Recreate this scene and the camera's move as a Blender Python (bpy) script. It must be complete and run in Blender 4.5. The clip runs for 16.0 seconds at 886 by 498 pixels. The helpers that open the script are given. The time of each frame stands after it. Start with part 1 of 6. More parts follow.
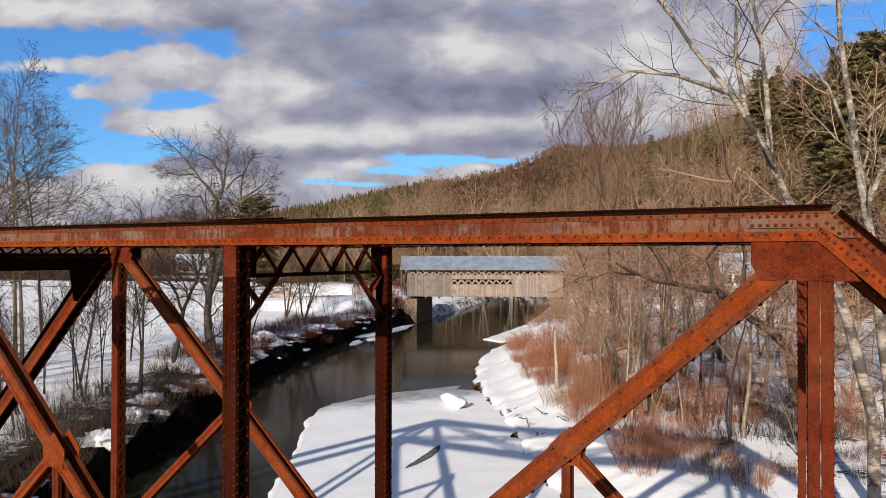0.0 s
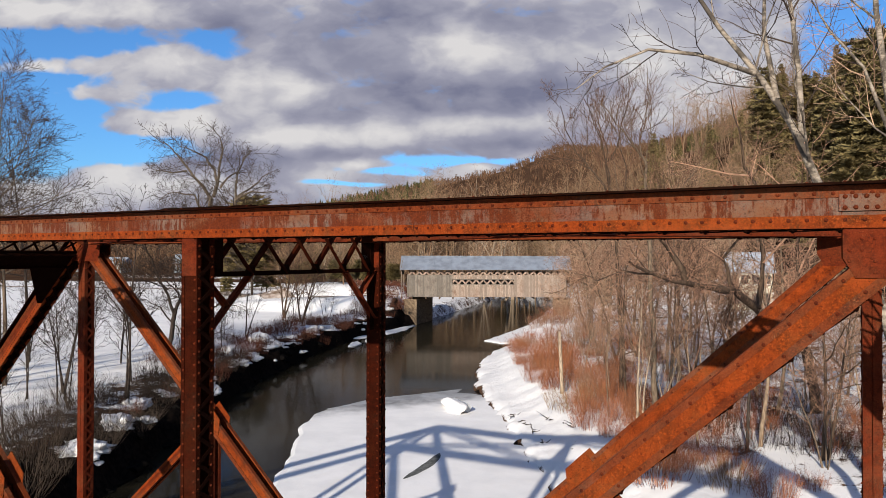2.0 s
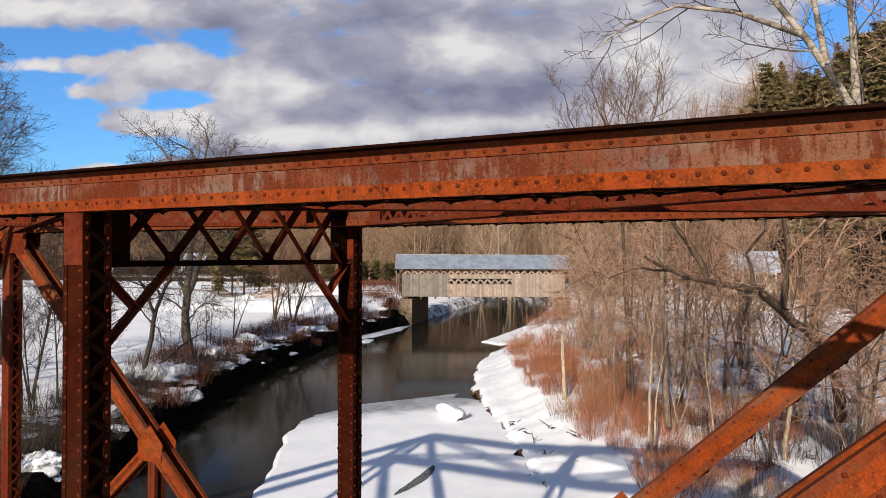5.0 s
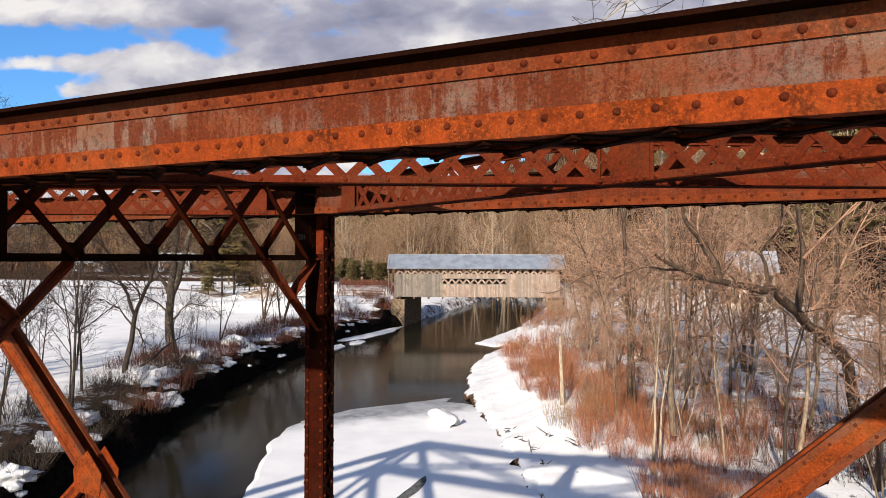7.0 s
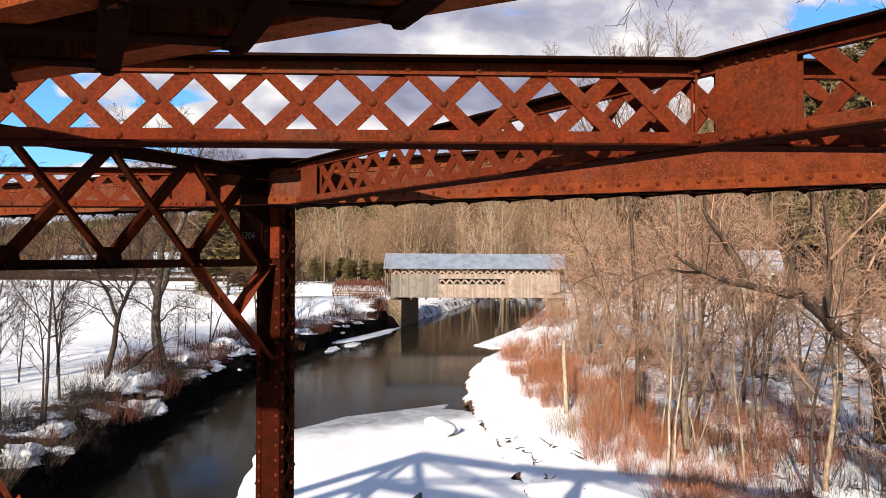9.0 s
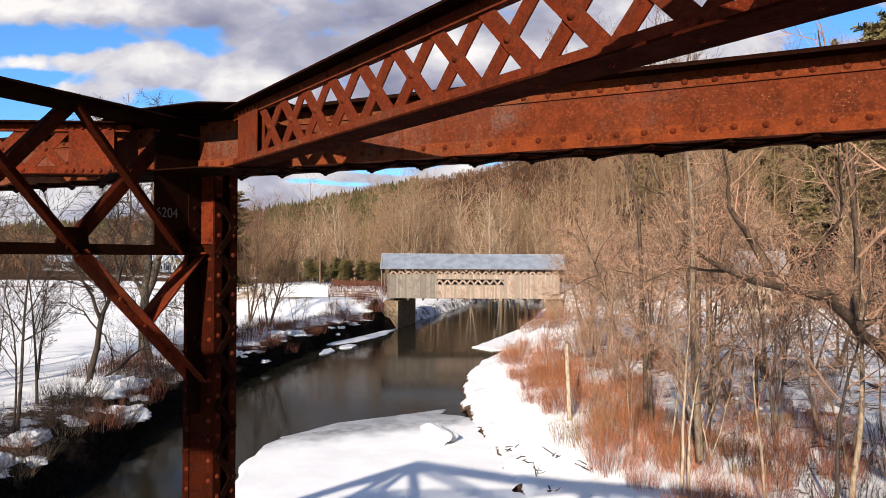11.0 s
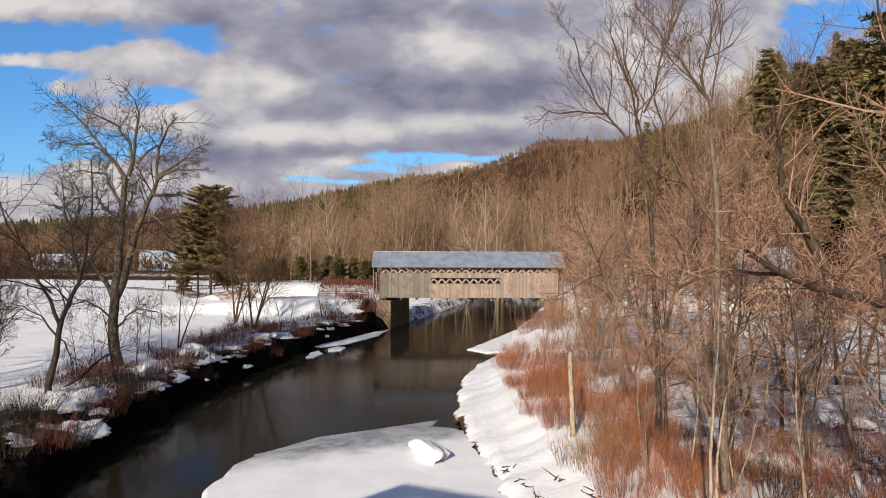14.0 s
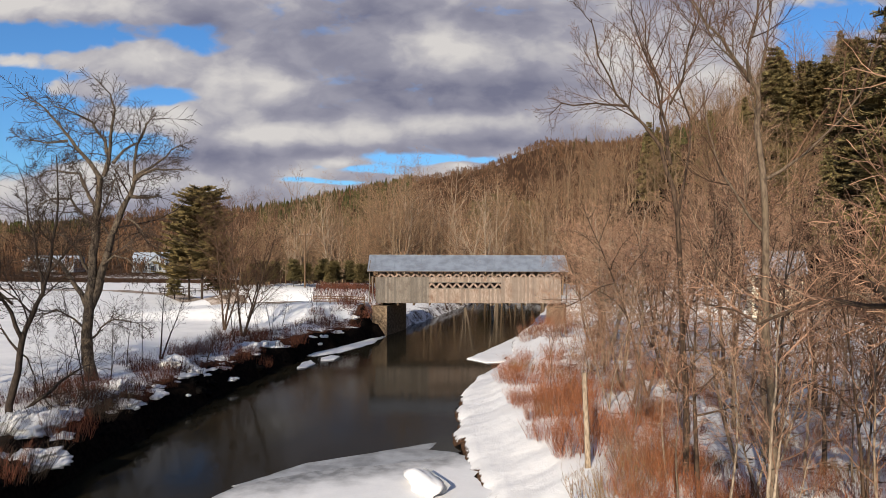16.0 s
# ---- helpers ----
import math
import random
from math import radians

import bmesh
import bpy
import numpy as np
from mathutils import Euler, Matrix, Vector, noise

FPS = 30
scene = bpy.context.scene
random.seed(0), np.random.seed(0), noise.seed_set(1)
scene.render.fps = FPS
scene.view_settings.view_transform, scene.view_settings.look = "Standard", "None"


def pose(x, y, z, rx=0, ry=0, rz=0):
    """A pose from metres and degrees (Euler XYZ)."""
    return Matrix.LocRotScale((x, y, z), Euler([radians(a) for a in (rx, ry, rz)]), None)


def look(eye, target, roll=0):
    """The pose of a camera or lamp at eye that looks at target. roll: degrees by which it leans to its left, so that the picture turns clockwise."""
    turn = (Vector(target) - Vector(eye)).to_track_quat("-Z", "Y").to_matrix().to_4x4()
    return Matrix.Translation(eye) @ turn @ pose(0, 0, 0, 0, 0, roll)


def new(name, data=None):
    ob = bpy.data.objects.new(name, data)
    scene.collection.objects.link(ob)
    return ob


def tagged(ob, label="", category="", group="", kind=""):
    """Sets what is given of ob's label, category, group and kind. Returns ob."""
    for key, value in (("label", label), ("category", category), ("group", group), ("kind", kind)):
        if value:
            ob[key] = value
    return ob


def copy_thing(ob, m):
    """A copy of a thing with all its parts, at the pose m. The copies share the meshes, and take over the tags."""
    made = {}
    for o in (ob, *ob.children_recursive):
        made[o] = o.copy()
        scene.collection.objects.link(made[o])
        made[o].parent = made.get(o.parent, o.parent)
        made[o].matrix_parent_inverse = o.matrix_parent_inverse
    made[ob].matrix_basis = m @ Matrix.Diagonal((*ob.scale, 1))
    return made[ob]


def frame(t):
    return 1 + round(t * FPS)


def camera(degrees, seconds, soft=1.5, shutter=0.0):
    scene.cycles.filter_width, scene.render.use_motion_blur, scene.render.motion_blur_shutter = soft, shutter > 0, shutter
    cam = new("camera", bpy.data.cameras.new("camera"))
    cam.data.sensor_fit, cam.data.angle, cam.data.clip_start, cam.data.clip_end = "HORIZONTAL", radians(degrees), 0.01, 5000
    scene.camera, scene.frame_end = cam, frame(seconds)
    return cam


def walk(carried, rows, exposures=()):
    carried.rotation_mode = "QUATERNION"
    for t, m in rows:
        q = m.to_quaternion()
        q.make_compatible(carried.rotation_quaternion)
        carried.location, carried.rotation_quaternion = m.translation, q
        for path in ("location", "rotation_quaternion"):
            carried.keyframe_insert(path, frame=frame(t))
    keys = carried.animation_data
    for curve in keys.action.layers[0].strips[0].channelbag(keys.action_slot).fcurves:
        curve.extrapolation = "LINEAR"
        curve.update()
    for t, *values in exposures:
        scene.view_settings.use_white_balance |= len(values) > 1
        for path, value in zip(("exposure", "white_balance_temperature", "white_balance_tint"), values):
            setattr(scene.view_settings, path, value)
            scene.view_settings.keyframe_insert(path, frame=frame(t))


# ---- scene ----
cam = camera(63.54, 16.0, soft=0.75)
# seconds, x, y, z, yaw, pitch, roll
PATH = [
    (0, 0.000, 0.000, 10.909, -0.02, 0.62, -0.13),
    (0.5, -0.016, 0.454, 10.910, -0.00, 0.63, -0.10),
    (1, -0.016, 0.925, 10.891, 0.01, 0.63, -0.08),
    (1.5, -0.022, 1.426, 10.860, 0.02, 0.65, -0.09),
    (2, 0.008, 1.933, 10.830, 0.01, 0.64, -0.09),
    (2.5, 0.030, 2.467, 10.772, 0.00, 0.63, -0.09),
    (3, 0.047, 3.000, 10.696, 0.01, 0.61, -0.10),
    (3.5, 0.057, 3.513, 10.667, -0.01, 0.61, -0.11),
    (4, 0.076, 3.952, 10.676, -0.01, 0.62, -0.10),
    (6.5, 0.154, 6.354, 10.586, -0.75, 0.63, -0.22),
    (7, 0.175, 6.880, 10.582, -0.77, 0.63, -0.21),
    (7.5, 0.173, 7.440, 10.583, -0.78, 0.62, -0.18),
    (8, 0.196, 8.053, 10.608, -0.79, 0.66, -0.14),
    (8.5, 0.244, 8.626, 10.640, -0.78, 0.62, -0.14),
    (9, 0.251, 9.155, 10.635, -0.94, 0.58, -0.18),
    (11.5, 0.363, 11.645, 10.511, -1.15, 0.65, -0.26),
    (12, 0.446, 12.203, 10.509, -1.20, 0.65, -0.24),
    (12.5, 0.551, 12.769, 10.511, -1.24, 0.62, -0.21),
    (13, 0.656, 13.430, 10.538, -1.26, 0.57, -0.19),
    (13.5, 0.712, 14.191, 10.543, -1.31, 0.52, -0.16),
    (14, 0.765, 15.039, 10.582, -1.37, 0.44, -0.13),
    (14.5, 0.782, 15.951, 10.671, -1.41, 0.43, -0.14),
    (15, 0.788, 16.894, 10.776, -1.48, 0.45, -0.15),
    (15.5, 0.786, 17.843, 10.874, -1.53, 0.48, -0.14),
    (16, 0.781, 18.786, 10.956, -1.54, 0.51, -0.14),
]
walk(cam, [(t, pose(x, y, z, 90 + pitch, roll, yaw)) for t, x, y, z, yaw, pitch, roll in PATH],
     exposures=[(0, 0.58, 6550, 10), (4, 0.62, 6550, 10), (6.5, 0.86, 6650, 10), (8, 1.0, 6700, 10), (9, 1.14, 6700, 10), (11.5, 1.03, 6700, 10), (12.5, 1.0, 6700, 10),
                (13.0, 0.96, 6680, 10), (13.5, 0.78, 6720, 10), (14.5, 0.47, 6780, 10), (16, 0.47, 6780, 10)])

# ---- sky, sun ----
SUN_WAY = Vector((9.27, 26.8, -11.5)).normalized()
SUN_EL = math.asin(-SUN_WAY.z)
SUN_AZ = math.atan2(-SUN_WAY.x, -SUN_WAY.y)
world = bpy.data.worlds.new("winter_sky")
scene.world = world
world.use_nodes = True
WN, WL = world.node_tree.nodes, world.node_tree.links
WN.clear()


def wnode(kind, **sets):
    n = WN.new(kind)
    for k, v in sets.items():
        n.inputs[k].default_value = v
    return n


def wmath(op, a, b=None, clamp=False):
    n = WN.new("ShaderNodeMath")
    n.operation, n.use_clamp = op, clamp
    for i, v in enumerate((a, b)):
        if v is None:
            continue
        if isinstance(v, (int, float)):
            n.inputs[i].default_value = v
        else:
            WL.new(v, n.inputs[i])
    return n.outputs[0]


def wrange(v, a, b, c, d):
    n = wnode("ShaderNodeMapRange")
    n.interpolation_type = "SMOOTHSTEP"
    WL.new(v, n.inputs["Value"])
    for k, x in zip(("From Min", "From Max", "To Min", "To Max"), (a, b, c, d)):
        n.inputs[k].default_value = x
    return n.outputs[0]


# the sky ahead, by slope across and up from the level view: centre and half sizes
BLUE_GAPS = [(-0.57, 0.292, 0.17, 0.028), (-0.335, 0.300, 0.05, 0.020), (-0.60, 0.250, 0.06, 0.012), (-0.375, 0.217, 0.055, 0.017),
             (-0.56, 0.205, 0.06, 0.012), (-0.445, 0.150, 0.060, 0.020), (-0.60, 0.140, 0.10, 0.040), (0.020, 0.134, 0.09, 0.0065),
             (-0.080, 0.119, 0.06, 0.0045), (-0.135, 0.102, 0.05, 0.003), (0.535, 0.295, 0.030, 0.050), (0.61, 0.340, 0.05, 0.030), (-0.51, 0.215, 0.12, 0.060)]
LIT_PUFFS = [(-0.54, 0.345, 0.15, 0.016), (-0.575, 0.266, 0.05, 0.016), (-0.455, 0.272, 0.060, 0.018), (-0.360, 0.277, 0.042, 0.034),
             (-0.272, 0.249, 0.034, 0.026), (-0.216, 0.233, 0.032, 0.028), (-0.470, 0.226, 0.070, 0.017), (-0.437, 0.188, 0.062, 0.016),
             (-0.347, 0.192, 0.040, 0.017), (0.090, 0.190, 0.085, 0.013), (-0.120, 0.170, 0.060, 0.012), (0.050, 0.288, 0.085, 0.026),
             (0.320, 0.205, 0.10, 0.025), (0.270, 0.290, 0.08, 0.045), (0.052, 0.127, 0.022, 0.006), (-0.24, 0.162, 0.05, 0.014),
             (-0.42, 0.098, 0.15, 0.020), (-0.120, 0.126, 0.022, 0.008), (0.44, 0.245, 0.05, 0.020)]
GREY_UNDERSIDES = [(-0.066, 0.233, 0.11, 0.028), (0.115, 0.235, 0.13, 0.020), (-0.11, 0.335, 0.13, 0.030), (0.16, 0.335, 0.12, 0.018), (-0.13, 0.143, 0.16, 0.011),
                   (0.115, 0.160, 0.09, 0.011), (-0.177, 0.198, 0.06, 0.014), (0.013, 0.205, 0.09, 0.010), (-0.32, 0.330, 0.06, 0.022), (-0.30, 0.135, 0.08, 0.012)]


def build_sky():
    sky = WN.new("ShaderNodeTexSky")
    sky.sky_type, sky.sun_disc = "NISHITA", False
    sky.sun_elevation, sky.sun_rotation = SUN_EL, SUN_AZ
    sky.air_density, sky.dust_density, sky.ozone_density = 1.0, 0.6, 2.5
    tc = WN.new("ShaderNodeTexCoord")
    sep = WN.new("ShaderNodeSeparateXYZ")
    WL.new(tc.outputs["Generated"], sep.inputs[0])
    x, y, z = sep.outputs
    ahead = wmath("MAXIMUM", wmath("ABSOLUTE", y), 0.2)
    u, v = wmath("DIVIDE", x, ahead), wmath("DIVIDE", z, ahead)
    comb = WN.new("ShaderNodeCombineXYZ")
    WL.new(u, comb.inputs[0])
    WL.new(wmath("MULTIPLY", v, 2.0), comb.inputs[1])
    WL.new(y, comb.inputs[2])
    warp = wnode("ShaderNodeTexNoise", Scale=11.0, Detail=3.0, Roughness=0.5)
    WL.new(comb.outputs[0], warp.inputs["Vector"])
    ws = WN.new("ShaderNodeSeparateColor")
    WL.new(warp.outputs["Color"], ws.inputs[0])
    wu = wmath("ADD", u, wmath("MULTIPLY", wmath("SUBTRACT", ws.outputs[0], 0.5), 0.06))
    wv = wmath("ADD", v, wmath("MULTIPLY", wmath("SUBTRACT", ws.outputs[1], 0.5), 0.022))
    soft = WN.new("ShaderNodeCombineXYZ")
    WL.new(wu, soft.inputs[0])
    WL.new(wmath("MULTIPLY", wv, 1.7), soft.inputs[1])
    WL.new(y, soft.inputs[2])

    def billow(scale, detail, rough, lo, hi):
        n = wnode("ShaderNodeTexNoise", Scale=scale, Detail=detail, Roughness=rough)
        WL.new(soft.outputs[0], n.inputs["Vector"])
        return wrange(n.outputs[0], 0.28, 0.72, lo, hi)

    def blobs(table):
        total = 0.0
        for u0, v0, ru, rv in table:
            du, dv = wmath("MULTIPLY", wmath("SUBTRACT", wu, u0), 1 / ru), wmath("MULTIPLY", wmath("SUBTRACT", wv, v0), 1 / rv)
            d = wmath("ADD", wmath("MULTIPLY", du, du), wmath("MULTIPLY", dv, dv))
            total = wmath("ADD", wmath("EXPONENT", wmath("MULTIPLY", d, -0.8)), total)
        return total

    lit = blobs(LIT_PUFFS)
    c = wmath("ADD", wmath("ADD", billow(13.0, 3.0, 0.5, 0.42, 0.82), billow(30.0, 3.0, 0.55, -0.12, 0.22)), wmath("MULTIPLY", blobs(BLUE_GAPS), -1.1))
    c = wmath("ADD", c, wmath("MULTIPLY", lit, 1.2))
    g = wmath("ADD", billow(5.5, 2.0, 0.45, 0.64, 0.28), billow(18.0, 4.0, 0.5, 0.17, -0.17))
    g = wmath("ADD", g, wmath("MULTIPLY", lit, -0.40))
    g = wmath("ADD", g, wmath("MULTIPLY", blobs(GREY_UNDERSIDES), 0.34))
    mask = wmath("MULTIPLY", wrange(c, 0.0, 0.58, 0.0, 1.0), wmath("MULTIPLY", wrange(z, 0.38, 0.62, 1.0, 0.25), wrange(y, -0.35, 0.15, 0.5, 1.0)))
    ramp = WN.new("ShaderNodeValToRGB")
    WL.new(wmath("ADD", g, 0.0, clamp=True), ramp.inputs[0])
    e = ramp.color_ramp.elements
    e[0].position, e[0].color = 0.0, (10.5, 10.3, 10.4, 1)
    e[1].position, e[1].color = 1.0, (2.8, 2.95, 4.35, 1)
    m = ramp.color_ramp.elements.new(0.5)
    m.color = (5.3, 5.35, 6.6, 1)
    mix = WN.new("ShaderNodeMix")
    mix.data_type = "RGBA"
    WL.new(mask, mix.inputs["Factor"])
    tint = WN.new("ShaderNodeMix")
    tint.data_type, tint.blend_type = "RGBA", "MULTIPLY"
    tint.inputs["Factor"].default_value = 1.0
    WL.new(sky.outputs[0], tint.inputs["A"])
    tint.inputs["B"].default_value = (0.85, 1.55, 2.3, 1)
    WL.new(tint.outputs["Result"], mix.inputs["A"])
    WL.new(ramp.outputs[0], mix.inputs["B"])
    bg = WN.new("ShaderNodeBackground")
    bg.inputs["Strength"].default_value = 0.045
    WL.new(mix.outputs["Result"], bg.inputs[0])
    out = WN.new("ShaderNodeOutputWorld")
    WL.new(bg.outputs[0], out.inputs[0])


build_sky()
sun = new("sun", bpy.data.lights.new("sun", "SUN"))
sun.data.energy, sun.data.angle, sun.data.color = 5.0, radians(0.6), (1.0, 0.93, 0.82)
sun.matrix_world = look((-60, -170, 75), Vector((-60, -170, 75)) + SUN_WAY)


# ---- materials ----
class Mat:
    """A small builder for procedural node materials."""

    def __init__(self, name, rough=0.8, metal=0.0, spec=0.3):
        self.m = bpy.data.materials.new(name)
        self.m.use_nodes = True
        self.n, self.l = self.m.node_tree.nodes, self.m.node_tree.links
        self.b = self.n["Principled BSDF"]
        self.b.inputs["Roughness"].default_value = rough
        self.b.inputs["Metallic"].default_value = metal
        self.b.inputs["Specular IOR Level"].default_value = spec
        self.tc = self.n.new("ShaderNodeTexCoord")

    def coord(self, scale=(1, 1, 1), space="Object"):
        mp = self.n.new("ShaderNodeMapping")
        mp.inputs["Scale"].default_value = scale
        self.l.new(self.tc.outputs[space], mp.inputs[0])
        return mp.outputs[0]

    def noise(self, scale, detail=4.0, rough=0.55, stretch=(1, 1, 1), dist=0.0, space="Object"):
        t = self.n.new("ShaderNodeTexNoise")
        t.inputs["Scale"].default_value, t.inputs["Detail"].default_value = scale, detail
        t.inputs["Roughness"].default_value, t.inputs["Distortion"].default_value = rough, dist
        self.l.new(self.coord(stretch, space), t.inputs["Vector"])
        return t.outputs[0]

    def step(self, v, a, b, c=0.0, d=1.0):
        n = self.n.new("ShaderNodeMapRange")
        n.interpolation_type = "SMOOTHSTEP"
        self.l.new(v, n.inputs["Value"])
        for k, x in zip(("From Min", "From Max", "To Min", "To Max"), (a, b, c, d)):
            n.inputs[k].default_value = x
        return n.outputs[0]

    def math(self, op, a, b, clamp=False):
        n = self.n.new("ShaderNodeMath")
        n.operation, n.use_clamp = op, clamp
        for i, v in enumerate((a, b)):
            if isinstance(v, (int, float)):
                n.inputs[i].default_value = v
            else:
                self.l.new(v, n.inputs[i])
        return n.outputs[0]

    def mix(self, f, a, b, mode="MIX"):
        n = self.n.new("ShaderNodeMix")
        n.data_type, n.blend_type = "RGBA", mode
        for k, v in (("Factor", f), ("A", a), ("B", b)):
            if isinstance(v, (int, float)):
                n.inputs[k].default_value = v
            elif isinstance(v, tuple):
                n.inputs[k].default_value = (*v, 1)
            else:
                self.l.new(v, n.inputs[k])
        return n.outputs["Result"]

    def random(self):
        return self.n.new("ShaderNodeObjectInfo").outputs["Random"]

    def island(self):
        return self.n.new("ShaderNodeNewGeometry").outputs["Random Per Island"]

    def attr(self, name):
        a = self.n.new("ShaderNodeAttribute")
        a.attribute_name = name
        return a.outputs["Fac"]

    def color(self, c):
        if isinstance(c, tuple):
            self.b.inputs["Base Color"].default_value = (*c, 1)
        else:
            self.l.new(c, self.b.inputs["Base Color"])
        return self

    def rough(self, v):
        self.l.new(v, self.b.inputs["Roughness"])
        return self

    def bump(self, h, strength=0.4, dist=0.02):
        n = self.n.new("ShaderNodeBump")
        n.inputs["Strength"].default_value, n.inputs["Distance"].default_value = strength, dist
        self.l.new(h, n.inputs["Height"])
        self.l.new(n.outputs[0], self.b.inputs["Normal"])
        return self


def rust(name, main, dark, pale, pale_amount, streak=0.5, edge=0.52, spec=0.08):
    """Rusted riveted steel: blotches, fine pitting, runs of rust down the plate, and remains of grey paint."""
    m = Mat(name, 0.85, 0.0, spec)
    big, mid, fine = m.noise(0.9, 6, 0.62, (0.7, 1, 1.3)), m.noise(7.0, 7, 0.65), m.noise(55.0, 5, 0.7)
    grain = m.noise(150.0, 3, 0.7)
    c = m.mix(m.step(mid, 0.34, 0.66), main, dark)
    c = m.mix(m.step(m.noise(3.1, 6, 0.65), 0.42, 0.68, 0.0, 0.6), c, tuple(1.2 * x for x in main))
    # paint left in broad worn patches, fading out grain by grain and broken up by runs of rust
    worn = m.math("ADD", big, m.math("MULTIPLY", m.math("SUBTRACT", mid, 0.5), 0.30))
    worn = m.step(m.math("ADD", worn, m.math("MULTIPLY", m.math("SUBTRACT", fine, 0.5), 0.35)), edge - 0.13, edge + 0.13)
    grey = m.mix(m.step(m.noise(1.4, 4), 0.42, 0.60), pale, tuple(x * k for x, k in zip(pale, (0.95, 1.45, 2.1))))
    c = m.mix(m.math("MULTIPLY", worn, pale_amount), c, grey)
    runs, fray = m.noise(22.0, 5, 0.65, (1, 1, 0.10)), m.noise(34.0, 6, 0.75, (1, 1, 0.40))
    where = m.step(m.noise(1.7, 4), 0.38, 0.62, -0.07, 0.07)
    drip = m.math("ADD", m.math("ADD", m.math("MULTIPLY", runs, 0.55), m.math("MULTIPLY", fray, 0.45)), where)
    drip = m.step(m.math("ADD", drip, m.math("MULTIPLY", m.math("SUBTRACT", grain, 0.5), 0.10)), 0.46, 0.57)
    c = m.mix(m.math("MULTIPLY", drip, streak), c, tuple(0.5 * p + 0.5 * q for p, q in zip(dark, main)))
    c = m.mix(m.step(fine, 0.48, 0.66, 0.0, 0.6), c, tuple(1.5 * x for x in main))
    c = m.mix(m.step(grain, 0.52, 0.66, 0.0, 0.5), c, dark)
    c = m.mix(m.step(m.noise(24.0, 5, 0.75), 0.54, 0.66, 0.0, 0.65), c, dark)
    chips = m.math("MULTIPLY", m.step(m.noise(70.0, 3, 0.7), 0.58, 0.68), m.step(m.noise(2.7, 3), 0.54, 0.66))
    c = m.mix(m.math("MULTIPLY", chips, 0.6), c, tuple(2.0 * x for x in pale))
    m.color(c)
    m.rough(m.step(mid, 0.3, 0.7, 0.75, 0.95))
    m.bump(m.math("ADD", m.math("MULTIPLY", mid, 0.6), m.math("ADD", fine, m.math("MULTIPLY", grain, 0.4))), 0.55, 0.008)
    return m.m


M_RUST_ORANGE = rust("rust_orange", (0.180, 0.0275, 0.0032), (0.042, 0.007, 0.0020), (0.180, 0.046, 0.010), 0.40, 0.55)
M_RUST_WEB = rust("rust_web", (0.100, 0.018, 0.0048), (0.034, 0.0065, 0.0026), (0.145, 0.070, 0.037), 0.85, 0.9, 0.44)
M_RUST_RED = rust("rust_red", (0.100, 0.0135, 0.0028), (0.034, 0.0052, 0.0019), (0.11, 0.032, 0.011), 0.45, 0.5)
# rust taken near black: the shade of undersides and side faces in its colour
M_RUST_SHADED = rust("rust_shaded", (0.0110, 0.0030, 0.0015), (0.0048, 0.0016, 0.0009), (0.014, 0.006, 0.003), 0.4, 0.4, spec=0.01)
# darker post rust; its depth also stands in for shade on post sides and braces
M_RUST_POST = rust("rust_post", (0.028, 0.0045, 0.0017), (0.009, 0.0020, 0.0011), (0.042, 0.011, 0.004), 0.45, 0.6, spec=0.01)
M_RUST_FAR = rust("rust_chord", (0.098, 0.018, 0.005), (0.040, 0.008, 0.003), (0.125, 0.058, 0.032), 0.6, 0.8, 0.55)
M_RUST_FLANGE = rust("rust_flange", (0.125, 0.023, 0.005), (0.042, 0.008, 0.003), (0.13, 0.050, 0.020), 0.5, 0.5)
M_RUST_RIVET = rust("rust_rivet", (0.082, 0.0125, 0.0028), (0.030, 0.005, 0.002), (0.10, 0.03, 0.01), 0.2, 0.3)


def wood(name, a, b, dark, board=0.0, space="Object"):
    m = Mat(name, 0.9, 0.0, 0.15)
    grain = m.noise(26.0, 5, 0.65, (1, 1, 0.06))
    stain = m.noise(0.9, 5, 0.6)
    c = m.mix(m.step(grain, 0.3, 0.7), a, b)
    c = m.mix(m.step(stain, 0.45, 0.72, 0.0, 0.7), c, dark)
    c = m.mix(m.step(m.random(), 0.0, 1.0, 0.0, 0.75), c, tuple(0.42 * x for x in a))
    m.color(c).bump(grain, 0.4, 0.006)
    return m.m


M_BOARD = wood("weathered_board", (0.250, 0.210, 0.172), (0.130, 0.104, 0.082), (0.085, 0.060, 0.046))
M_BOARD_WARM = wood("warm_weathered_board", (0.38, 0.295, 0.235), (0.175, 0.118, 0.084), (0.15, 0.080, 0.050))
M_BEAM = wood("old_beam", (0.12, 0.081, 0.051), (0.084, 0.054, 0.033), (0.06, 0.036, 0.024))
M_LATTICE = wood("lattice_plank", (0.38, 0.275, 0.215), (0.25, 0.165, 0.12), (0.14, 0.085, 0.06))
M_RAIL_WOOD = wood("rail_wood", (0.252, 0.154, 0.091), (0.182, 0.105, 0.063), (0.112, 0.07, 0.049))


def bark(name, a, b, moss=None):
    m = Mat(name, 0.95, 0.0, 0.1)
    plates = m.noise(11.0, 5, 0.65, (1, 1, 0.3))
    c = m.mix(m.step(plates, 0.35, 0.62), b, a)
    c = m.mix(m.step(m.noise(0.8, 4), 0.5, 0.7, 0.0, 0.5), c, moss or b)
    c = m.mix(m.step(m.random(), 0.0, 1.0, 0.0, 0.35), c, tuple(0.6 * x for x in a))
    m.color(c).bump(plates, 0.7, 0.03)
    return m.m


